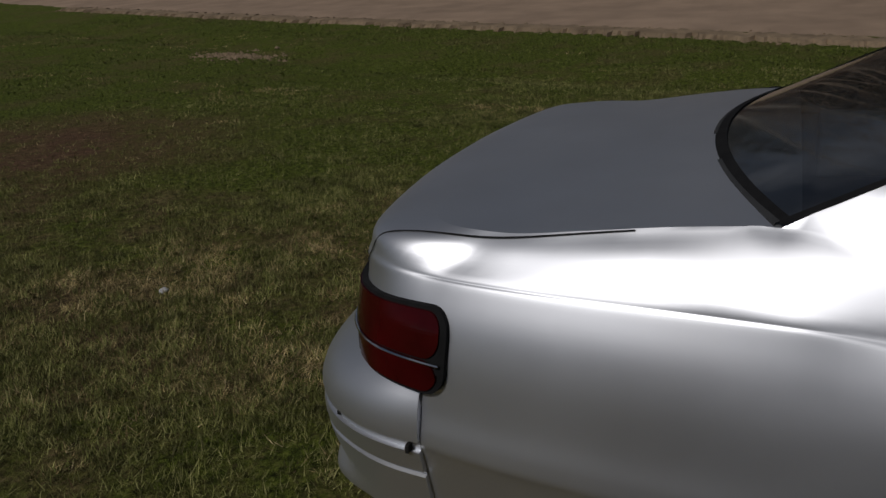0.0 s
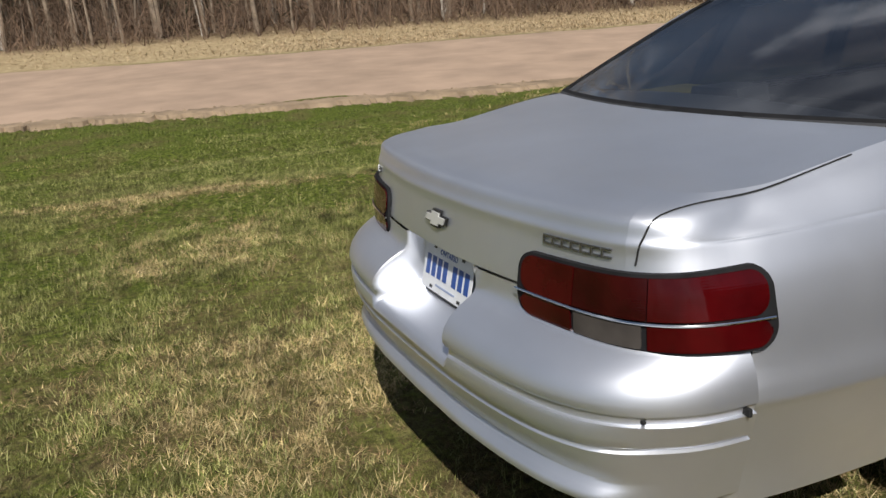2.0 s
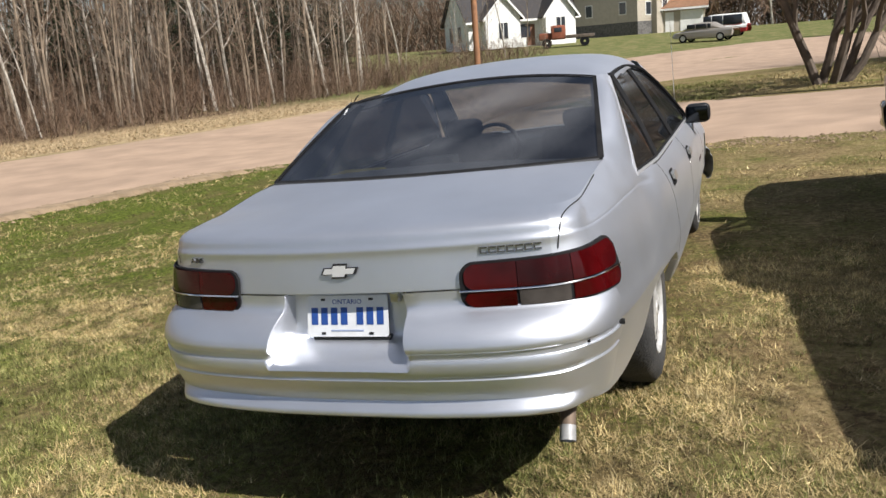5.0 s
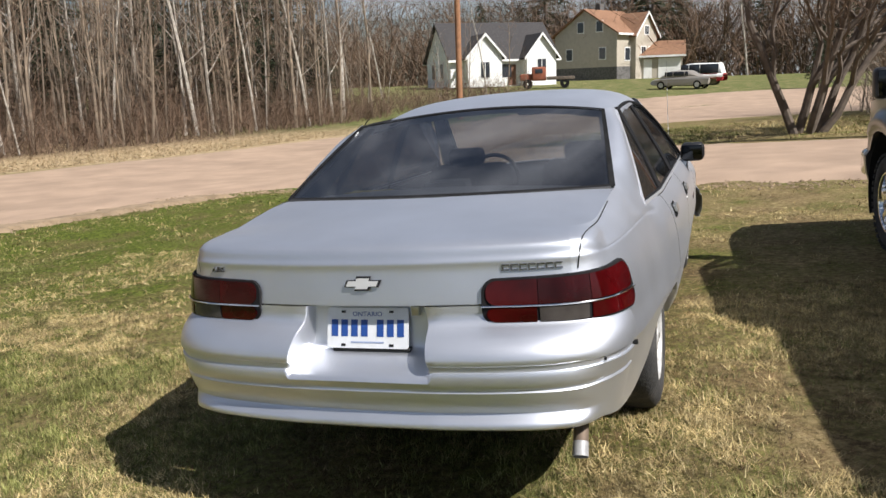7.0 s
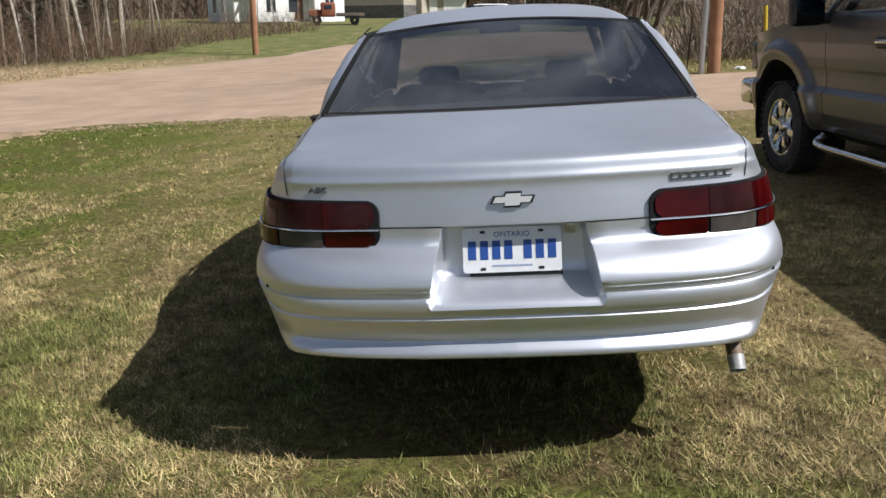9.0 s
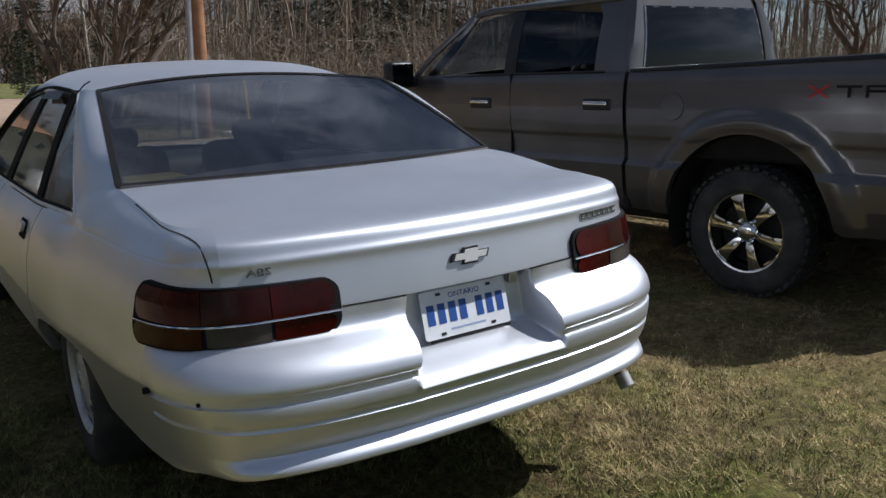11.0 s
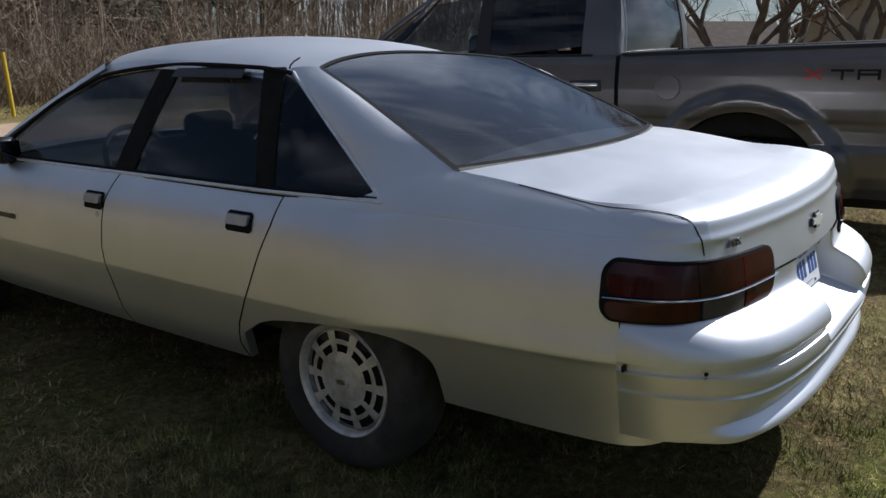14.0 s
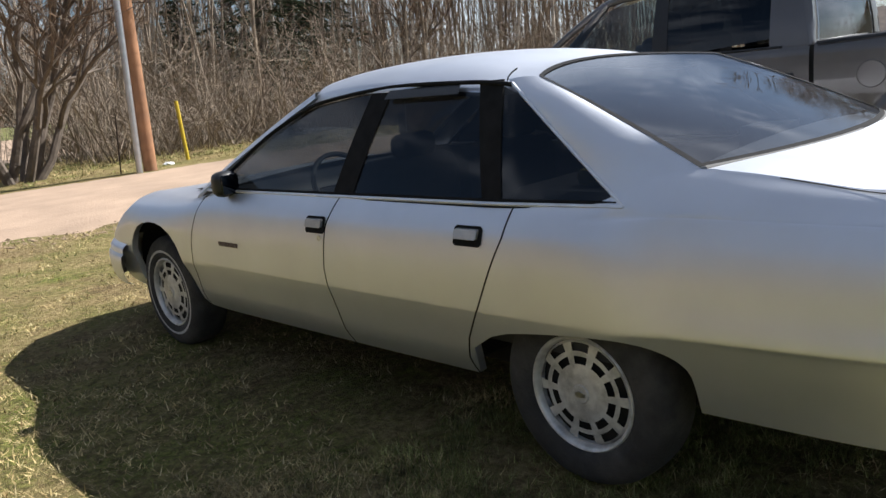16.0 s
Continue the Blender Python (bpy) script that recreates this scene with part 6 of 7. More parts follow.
def verge(t):
    """A point on the wood's edge beyond the road, t from 0 to 1."""
    keys = [(-48, -42), (-36, -18), (-29.5, -3), (-26.5, 9), (-24.2, 18), (-22.2, 27), (-20, 37), (-19, 46)]
    p = spline(keys, 20)
    return p[int(t * (len(p) - 1))]


for k in range(260):
    t = rng.random()
    p = verge(t)
    deep = abs(rng.gauss(0, 1)) * 5.0
    x, y = p[0] - deep * .93 + rng.uniform(-.6, .6), p[1] + deep * .3 + rng.uniform(-.8, .8)
    o = plant(slim[rng.randrange(9)], x, y, rng.uniform(0, 360), rng.uniform(.8, 1.25), used)
    o["group"] = "trees of the wood across the road"
# the edge of the wood behind the driveway
for k in range(80):
    t = rng.random()
    x, y = 7 + 32 * t + rng.uniform(-2, 2), 23 - 4 * t + abs(rng.gauss(0, 1)) * 6
    o = plant(slim[rng.randrange(9)], x, y, rng.uniform(0, 360), rng.uniform(.7, 1.1), used)
    o["group"] = "trees behind the driveway"
for k in range(25):
    x, y = rng.uniform(-38, 34), rng.uniform(96, 122)
    plant(slim[rng.randrange(9)], x, y, rng.uniform(0, 360), rng.uniform(1.3, 2.0), used)["group"] = "trees behind the houses"

spruces = [tree_kind("spruce_tree", spruce(60 + k, (12, 9, 15)[k], (.16, .12, .2)[k]), DARKBARK, NEEDLE, "dark green spruce standing in the wood") for k in range(3)]
for x, y, s in [(-34, 6, .9), (-36, 14, 1.1), (-33, 22, .8), (-31, 30, 1.0), (-38, 24, 1.2), (-35, -6, 1.0), (-30, 40, .9), (-28, 46, 1.0), (-41, 0, 1.1), (-32.5, 18, .7), (-24.5, 42, .5), (-22.0, 44, .4), (-40, 34, 1.2),
                (14.0, 26.5, .85), (16.5, 28, 1.0), (12.2, 29, .75), (19, 30, .9), (-8.5, 112, 1.6), (-4, 110, 1.5), (-22, 112, 1.9), (-7.2, 104, 1.7), (-8.8, 106, 1.5), (-30, 108, 1.2), (6, 108, 1.3), (14, 100, 1.2), (20, 92, 1.1), (-13, 115, 1.3), (7.5, 62, .5)]:
    plant(spruces[rng.randrange(3)], x, y, rng.uniform(0, 360), s, used)["group"] = "spruces"

for k in range(34):
    p = verge(.1 + .9 * (k + rng.random()) / 34)
    deep = rng.uniform(5, 19)
    plant(spruces[rng.randrange(3)], p[0] - deep * .93, p[1] + deep * .3, rng.uniform(0, 360), rng.uniform(.45, 1.15), used)["group"] = "spruces"

# the many-stemmed bare tree by the driveway, and broad trees beyond the truck
clump = tree_kind("willow_tree", crown_tree(3, 10.5, .115, 6, DARKBARK, .014, .46, 3, False), DARKBARK, TWIG, "bare many-stemmed willow on a grassy bank")
plant(clump, 3.05, 19.5, 20, 1.0, used)
broad = [tree_kind("maple_tree", crown_tree(11 + k, 11, .20, 1 + k, DARKBARK, .024, .35, 3, False), DARKBARK, TWIG, "broad bare maple with dark forking limbs") for k in range(2)]
for k, (x, y, s) in enumerate([(21.5, 9.6, .95), (23.5, 7.6, 1.0), (26.5, 7.4, 1.1), (25, 4.6, .95), (29, 3.0, 1.1), (24, 12.5, .9), (31, 8.5, 1.1)]):
    plant(broad[k % 2], x, y, 70 * k, s, used)["group"] = "broad trees beyond the truck"

hazy = [tree_kind("ash_tree", crown_tree(31 + k, 12, .17, 1 + k, DARKBARK, .06, .40, 2, False), DARKBARK, TWIG, "bare brown tree behind the houses") for k in range(2)]
for k in range(24):
    plant(hazy[k % 2], -34 + 62 * (k + rng.random()) / 24, rng.uniform(100, 116), rng.uniform(0, 360), rng.uniform(.8, 1.5), used)["group"] = "trees behind the houses"
for k in range(6):
    plant(hazy[k % 2], rng.uniform(8, 34), rng.uniform(23, 34), rng.uniform(0, 360), rng.uniform(.6, .9), used)["group"] = "trees behind the driveway"


def brush(name, label, spots, count, low, high, width, mat, seed):
    """Bare undergrowth: a mass of thin crooked stems."""
    r = random.Random(seed)
    g = Geo()
    for _ in range(count):
        x, y, k = spots(r)
        z = ground_z(x, y)
        h = r.uniform(low, high) * k
        d = Vector((r.gauss(0, .55), r.gauss(0, .55), 1)).normalized()
        p = Vector((x, y, z - .05))
        s = Vector((r.uniform(-1, 1), r.uniform(-1, 1), 0)).normalized() * width * r.uniform(.6, 1.4)
        i = len(g.v)
        m1 = p + d * h * .5 + Vector((r.gauss(0, .06), r.gauss(0, .06), 0)) * h
        e = p + d * h + Vector((r.gauss(0, .14), r.gauss(0, .14), 0)) * h
        g.v.extend([tuple(p + s), tuple(p - s), tuple(m1 - s * .6), tuple(m1 + s * .6), tuple(e)])
        g.f.extend([(i, i + 1, i + 2, i + 3), (i + 3, i + 2, i + 4)])
        for _ in range(7):
            q = p.lerp(m1, r.uniform(.3, 1)) if r.random() < .5 else m1.lerp(e, r.random())
            twigs(g, q, (d.x + r.uniform(-1.6, 1.6), d.y + r.uniform(-1.6, 1.6), .35), h * .32, 1, r, width * .7)
    return tagged(part(name, g, mat, smooth=False), label, "brush", kind="stuff")


def wood_spot(r):
    p = verge(r.random())
    deep = -1.0 + abs(r.gauss(0, 1)) * 7
    return p[0] - deep * .93, p[1] + deep * .3, .6 + .12 * min(deep, 8)


def side_spot(r):
    t = r.random()
    return 5.5 + 38 * t, 21.0 - 5 * t + abs(r.gauss(0, 1)) * 5, 1.0


def ring_spot(r):
    a = r.uniform(math.radians(-20), math.radians(200))
    q = r.uniform(75, 110)
    return -q * math.cos(a), -q * math.sin(a) - 5, 4.0


def far_spot(r):
    return r.uniform(-60, 70), r.uniform(98, 130), 3.5


brush("undergrowth", "tangled bare brown undergrowth at the foot of the wood", wood_spot, 10000, 1.2, 4.4, .014, TWIG, 31)
brush("undergrowth", "tangled bare brown brush beyond the driveway", side_spot, 7500, 1.0, 4.4, .014, PALETWIG, 32)
brush("far_wood", "far leafless wood closing off the fields", ring_spot, 2600, 1.5, 3.2, .07, TWIG, 33)
brush("far_wood", "leafless wood behind the houses", far_spot, 4200, 2.0, 5.2, .07, TWIG, 34)


def house_spot(r):
    t = r.random()
    p = spline([(-20, 37), (-18.5, 46), (-16.5, 56), (-13.5, 66)], 10)[int(t * 30)]
    return p[0] - abs(r.gauss(0, 1)) * 3.0, p[1] + r.uniform(-2, 2), 1.0


brush("undergrowth", "bare brown brush along the road towards the houses", house_spot, 1500, .7, 2.4, .018, TWIG, 35)
for k in range(26):
    x, y, _ = house_spot(rng)
    plant(slim[rng.randrange(9)], x - 1.0 - 3.0 * (k % 2), y + 8.0 * (k % 3 == 0), rng.uniform(0, 360), rng.uniform(.45, .9), used)["group"] = "trees of the wood across the road"


# bark for the rear stems, the wood's shade mixed into its darker colour
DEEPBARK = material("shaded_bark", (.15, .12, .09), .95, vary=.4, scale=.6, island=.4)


def deep_wood(seed, count, spot, label, mat):
    """Stems further back in the wood."""
    r = random.Random(seed)
    g = Geo()
    for _ in range(count):
        x, y, k = spot(r)
        h, rad = r.uniform(6, 13), r.uniform(.02, .07)
        z = ground_z(x, y)
        lx, ly = r.gauss(0, .9), r.gauss(0, .9)
        g.tube([(x, y, z - .1), (x + lx * .5 + r.gauss(0, .12), y + ly * .5, z + h * .5), (x + lx, y + ly, z + h)], [rad, rad * .7, .01], 4, cap=False)
        for _ in range(7):
            t = r.uniform(.25, 1)
            twigs(g, (x + lx * t, y + ly * t, z + h * t), (r.uniform(-1, 1), r.uniform(-1, 1), .8), h * .13, 2, r, .018)
    return tagged(part("deep_wood", g, mat), label, "wood", kind="stuff")


def deep_spot(r):
    p = verge(r.random())
    deep = 3 + r.random() * 22
    return p[0] - deep * .93 + r.uniform(-1, 1), p[1] + deep * .3, 1


def deep_side(r):
    t = r.random()
    return 8 + 34 * t, 25 - 6 * t + r.random() * 16, 1


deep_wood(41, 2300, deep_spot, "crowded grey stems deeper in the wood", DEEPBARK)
deep_wood(42, 650, deep_side, "crowded grey stems behind the brush", PALETWIG)


# ---- poles, houses, far cars ----
POLEWOOD = material("brown_pole_wood", (.30, .15, .075), .85, vary=.25, scale=6, bump=.4, bump_scale=40, stain=(.14, .08, .05), stain_scale=3, stain_amount=.6)
SIDING = material("white_siding", (.78, .78, .76), .7, vary=.06, scale=3)
GREYSIDING = material("beige_siding", (0.43, 0.385, 0.315), .8, vary=.08, scale=3)
SHINGLE = material("dark_shingles", (.045, .042, .042), .9, vary=.25, scale=6, bump=.5, bump_scale=20)
BROWNROOF = material("brown_shingles", (.24, .13, .075), .9, vary=.2, scale=5, bump=.5, bump_scale=20)
PANE = material("window_pane", (.03, .035, .045), .08, coat=.3)
STONE = material("stone_base", (.12, .115, .11), .9, vary=.4, scale=5, bump=.6, bump_scale=9)

p = ground_z(4.8, 16.84)
pole = thing("utility_pole", "weathered brown wooden utility pole beside the driveway", "pole", pose(4.8, 16.84, p, 0, -1.2, 0))
part("pole", Geo().tube([(0, 0, -.4), (0, 0, 4.5), (0, 0, 9.5)], [.145, .13, .11], 14), POLEWOOD, pole)
part("metal_conduit", Geo().tube([(-.30, -.12, -.1), (-.24, -.14, 3.2), (-.17, -.10, 6.5)], .065, 12), material("galvanised_steel", (.52, .53, .55), .38, .9, vary=.12, scale=8), pole, "galvanised steel conduit")
p = ground_z(-12.7, 42)
pole2 = thing("utility_pole", "red-brown wooden utility pole in dry roadside grass", "pole", pose(-12.7, 42, p))
part("pole", Geo().tube([(0, 0, -.4), (0, 0, 5), (0, 0, 11)], [.17, .16, .13], 12), POLEWOOD, pole2)
part("wire", Geo().tube([(0, 0, 9.5), (15, -8, 8.4), (36, -24, 9.2)], .012, 4), BLACK, pole2)
YELLOW = material("yellow_plastic", (.55, .40, .03), .5, vary=.12, scale=9)
post = thing("marker_post", "slim leaning yellow marker post in grass", "post", pose(6.32, 18.1, ground_z(6.32, 18.1), 0, -5, 0))
part("tube", Geo().tube([(0, 0, -.1), (0, 0, 1.38)], .045, 10), YELLOW, post)


DULLSIDING = material("dull_siding", (.17, .135, .11), .9, vary=.2, scale=2)
DARKROOF = material("dark_brown_shingle", (.055, .038, .030), .9, vary=.3, scale=3)


def gable_house(x, y, turn, w, d, eave, ridge, wall, roof, label, windows, front=(), base=0.0, chimney=False):
    """A house whose ridge runs along its width; windows as (wall, along, sill, width, height)."""
    h = thing("house", label, "house", pose(x, y, ground_z(x, y) - .1, 0, 0, turn))
    g = Geo()
    o = [(-w / 2, -d / 2), (w / 2, -d / 2), (w / 2, d / 2), (-w / 2, d / 2)]
    for (xa, ya), (xb, yb) in zip(o, o[1:] + o[:1]):
        g.add([(xa, ya, 0), (xb, yb, 0), (xb, yb, eave), (xa, ya, eave)], [(0, 1, 2, 3)])
    for sx in (-w / 2, w / 2):
        g.add([(sx, -d / 2, eave), (sx, d / 2, eave), (sx, 0, ridge)], [(0, 1, 2)])
    part("wall", g, wall, h, smooth=False)
    if base:
        part("stone_base", Geo().box(-w / 2 - .04, w / 2 + .04, -d / 2 - .04, d / 2 + .04, 0, base), STONE, h, smooth=False)
    over, th = .45, .16
    for s in (-1, 1):
        k = (ridge - eave) / (d / 2)
        g = Geo()
        ya, za = s * (d / 2 + over), eave - k * over
        v = []
        for zz in (0.02, th + .02):
            v += [(-w / 2 - .35, 0, ridge + zz), (w / 2 + .35, 0, ridge + zz), (w / 2 + .35, ya, za + zz), (-w / 2 - .35, ya, za + zz)]
        g.add(v, [(0, 1, 2, 3), (7, 6, 5, 4), (0, 4, 5, 1), (1, 5, 6, 2), (2, 6, 7, 3), (3, 7, 4, 0)])
        part("roof", g, roof, h, smooth=False)
        part("fascia", Geo().box(-w / 2 - .36, w / 2 + .36, min(ya, ya + s * .05), max(ya, ya + s * .05), za - .05, za + th), SIDING, h, smooth=False)
    for side, a, z, ww, hh in windows:
        fr, pn = Geo(), Geo()
        for q, grow, out in ((fr, .10, .04), (pn, 0, .06)):
            if side in "fb":
                s = -1 if side == "f" else 1
                yy = s * d / 2
                q.box(a - ww / 2 - grow, a + ww / 2 + grow, min(yy, yy + s * out), max(yy, yy + s * out), z - grow, z + hh + grow)
            else:
                s = -1 if side == "l" else 1
                xx = s * w / 2
                q.box(min(xx, xx + s * out), max(xx, xx + s * out), a - ww / 2 - grow, a + ww / 2 + grow, z - grow, z + hh + grow)
        win = part("window", fr, SIDING, h, smooth=False)
        part("pane", pn, PANE, win, smooth=False)
    if chimney:
        part("chimney", Geo().box(-.4, .4, .2, .9, ridge - .6, ridge + .9), STONE, h, smooth=False)
    return h


def front_gable(h, x, w, out, d, eave, ridge, wall, roof, panes):
    """A wing of a house, gable to the front."""
    y0, y1 = -d / 2 - out, -d / 2 + 2.6
    g = Geo().add([(x - w / 2, y0, 0), (x + w / 2, y0, 0), (x + w / 2, y0, eave), (x, y0, ridge), (x - w / 2, y0, eave)], [(0, 1, 2, 3, 4)])
    for s in (-1, 1):
        g.add([(x + s * w / 2, y0, 0), (x + s * w / 2, y1, 0), (x + s * w / 2, y1, eave), (x + s * w / 2, y0, eave)], [(0, 1, 2, 3)])
    wing = part("wing", g, wall, h, smooth=False)
    for s in (-1, 1):
        k = (ridge - eave) / (w / 2)
        xa, za = x + s * (w / 2 + .35), eave - k * .35
        v = []
        for zz in (.02, .16):
            v += [(x, y0 - .3, ridge + zz), (x, y1, ridge + zz), (xa, y1, za + zz), (xa, y0 - .3, za + zz)]
        part("wing_roof", Geo().add(v, [(0, 1, 2, 3), (7, 6, 5, 4), (0, 4, 5, 1), (1, 5, 6, 2), (2, 6, 7, 3), (3, 7, 4, 0)]), roof, wing, smooth=False)
        part("barge_board", Geo().add([(x, y0 - .34, ridge + .2), (xa, y0 - .34, za + .2), (xa, y0 - .34, za - .08), (x, y0 - .34, ridge - .08), (x, y0 - .28, ridge + .2), (xa, y0 - .28, za + .2), (xa, y0 - .28, za - .08), (x, y0 - .28, ridge - .08)], [(0, 1, 2, 3), (7, 6, 5, 4), (0, 4, 5, 1), (2, 6, 7, 3)]), SIDING, wing, smooth=False)
    for a, z, ww, hh in panes:
        part("window_frame", Geo().box(x + a - ww / 2 - .1, x + a + ww / 2 + .1, y0 - .04, y0 + .02, z - .1, z + hh + .1), SIDING, wing, smooth=False)
        for s in (-.5, .5):
            part("pane", Geo().box(x + a + s * ww / 2 - ww / 4 + .04, x + a + s * ww / 2 + ww / 4 - .04, y0 - .06, y0 + .02, z, z + hh), PANE, wing, smooth=False)


white = gable_house(-22.3, 84, 36, 11.5, 8, 2.9, 6.4, SIDING, SHINGLE, "white clapboard house with two front gables and dark roof", [("f", .2, .9, 1.1, 1.3), ("l", -1.2, .9, 1.0, 1.5), ("l", 1.6, .9, 1.0, 1.5)])
front_gable(white, -2.6, 3.6, 1.4, 8, 3.0, 5.0, SIDING, SHINGLE, [(0, .9, 1.0, 1.5)])
front_gable(white, 3.4, 3.2, 1.6, 8, 3.0, 5.0, SIDING, SHINGLE, [(0, .9, 1.0, 1.7)])
part("door", Geo().box(-.55 + .9, .35 + .9, -4.05, -3.98, .1, 2.15), material("brown_door", (.16, .07, .04), .6), white, smooth=False)

beige = gable_house(-12.2, 97, 62, 7.0, 8.6, 5.2, 7.8, GREYSIDING, BROWNROOF, "beige two-storey house with brown roof on a stone base", [("l", -2.0, 5.4, .8, 1.1), ("l", .6, 5.4, .8, 1.1), ("l", -2.4, 2.4, .8, 1.2), ("l", 2.2, 2.4, .8, 1.2), ("f", -1.5, 2.2, .9, 1.3), ("f", 1.4, 2.2, .9, 1.3)], base=1.5, chimney=True)
lean = gable_house(-6.2, 97.5, 4, 5.6, 5.0, 2.7, 4.1, GREYSIDING, BROWNROOF, "low beige garage wing with brown roof and pale doors", [("f", -2.2, .9, .7, 1.2)])
part("garage_door", Geo().box(.2, 2.6, -2.56, -2.5, .1, 2.3), SIDING, lean, smooth=False)
part("entry_door", Geo().box(-1.4, -.5, -2.56, -2.5, .1, 2.2), SIDING, lean, smooth=False)
front_gable(beige, 1.2, 4.2, .7, 8.6, 5.0, 7.3, GREYSIDING, BROWNROOF, [(-.6, 2.3, .9, 1.3), (.9, 2.3, .9, 1.3), (0, 5.0, .8, .9)])
gable_house(42.0, 14.9, -66, 5.4, 5.4, 2.3, 3.6, DULLSIDING, DARKROOF, "low house with a brown hipped roof beyond the trees", [("f", -1.6, .9, 1.0, 1.1), ("f", 1.6, .9, 1.0, 1.1)])
g2 = gable_house(38.5, 5.0, 15, 9, 9, 3.0, 5.6, GREYSIDING, BROWNROOF, "beige garage with a pale gable beyond the truck", [("l", 2.2, .9, 1.0, 1.2)])
part("garage_door", Geo().box(-4.56, -4.5, -3.2, 0.2, .1, 2.4), SIDING, g2, smooth=False)
shed = gable_house(-30.5, 50, 30, 9, 3.2, 2.6, 3.0, material("weathered_white", (.5, .5, .48), .8, vary=.15, scale=2), SHINGLE, "weathered white trailer seen through the trees", [("f", -2, 1.0, 1.2, .8), ("f", 2, 1.0, 1.2, .8)])


def far_car(x, y, turn, name, label, paint, lower, length, width, roof_z, wagon):
    """A parked car seen far off, side on."""
    c = thing(name, label, "car", pose(x, y, ground_z(x, y), 0, 0, turn))
    hl = length / 2

    def shell(keys, half):
        rows = []
        for yk, z0, z1, wd in keys:
            rows.append([(-wd, yk, z0), (-wd * 1.02, yk, z0 + (z1 - z0) * .5), (-wd * .94, yk, z1 - .06), (-wd * .82, yk, z1), (0, yk, z1 + .02), (wd * .82, yk, z1), (wd * .94, yk, z1 - .06), (wd * 1.02, yk, z0 + (z1 - z0) * .5), (wd, yk, z0)])
        return Geo().grid(rows)

    w = width / 2
    part("body", shell([(-hl, .45, .75, w * .8), (-hl + .1, .32, .92, w * .95), (-hl + 1.0, .28, .96, w), (0, .28, .95, w), (hl - 1.2, .28, .92, w), (hl - .25, .32, .74, w * .95), (hl, .42, .62, w * .75)], w), lower, c)
    part("body_side", shell([(-hl + .05, .62, .93, w * .97), (0, .60, .955, w * 1.01), (hl - .4, .60, .80, w * .97)], w), paint, c)
    back = -hl + (.12 if wagon else .95)
    part("cabin", shell([(back, .92, .95, w * .85), (back + (.25 if wagon else .8), .92, roof_z - .02, w * .78), (.2, .92, roof_z, w * .80), (.75, .92, roof_z - .05, w * .78), (1.55, .90, .95, w * .86)], w), paint, c)
    for s in (-1, 1):
        for y0, y1 in ((back + .75 if not wagon else back + .3, -.45), (-.38, .45), (.52, 1.15)):
            part("window", Geo().box(min(s * w * .86, s * w * .96), max(s * w * .86, s * w * .96), y0, y1, .98, roof_z - .1, .02), PANE, c)
        for yy in (-hl + .95, hl - .95):
            wh = part("wheel", Geo().lathe([(-.1, .2), (-.1, .31), (.1, .31), (.1, .2)], s * (w - .08), yy, .32, 20), RUBBER, c)
            part("rim", Geo().lathe([(-.11, .19), (-.11, .001)] if s < 0 else [(.11, .19), (.11, .001)], s * (w - .08), yy, .32, 16), ALLOY, wh)
    part("tail_lamp", Geo().box(-w * .8, w * .8, -hl - .01, -hl + .05, .70, .82), REDLENS, c)
    return c


TAN = material("tan_paint", (.42, .38, .33), .35, .5)
far_car(-1.9, 66.5, 72, "parked_sedan", "tan sedan parked on the far grass bank", TAN, TAN, 4.8, 1.8, 1.42, False)
far_car(-1.0, 72.0, 78, "parked_van", "red and white sport wagon parked beside the tan sedan", SIDING, material("red_paint", (.28, .02, .02), .35, .2), 4.7, 1.85, 1.80, True)
rust = thing("old_truck", "rusty orange old farm truck in front of the white house", "truck", pose(-14.2, 74.5, ground_z(-14.2, 74.5), 0, 0, 100))
RUST = material("rust_orange", (.24, .075, .04), .85, vary=.3, scale=3)
part("cab", Geo().box(-.8, .8, .2, 1.5, .7, 1.95, .15), RUST, rust)
part("hood", Geo().box(-.55, .55, 1.4, 2.6, .7, 1.35, .15), RUST, rust)
part("flatbed", Geo().box(-.9, .9, -2.4, .15, .75, 1.05, .04), DARKBARK, rust)
part("cab_window", Geo().box(-.82, .82, .5, 1.2, 1.35, 1.75, .03), PANE, rust)
for s in (-1, 1):
    for yy in (-1.5, 1.9):
        part("wheel", Geo().lathe([(-.12, .1), (-.12, .42), (.12, .42), (.12, .1)], s * .75, yy, .42, 18), RUBBER, rust)


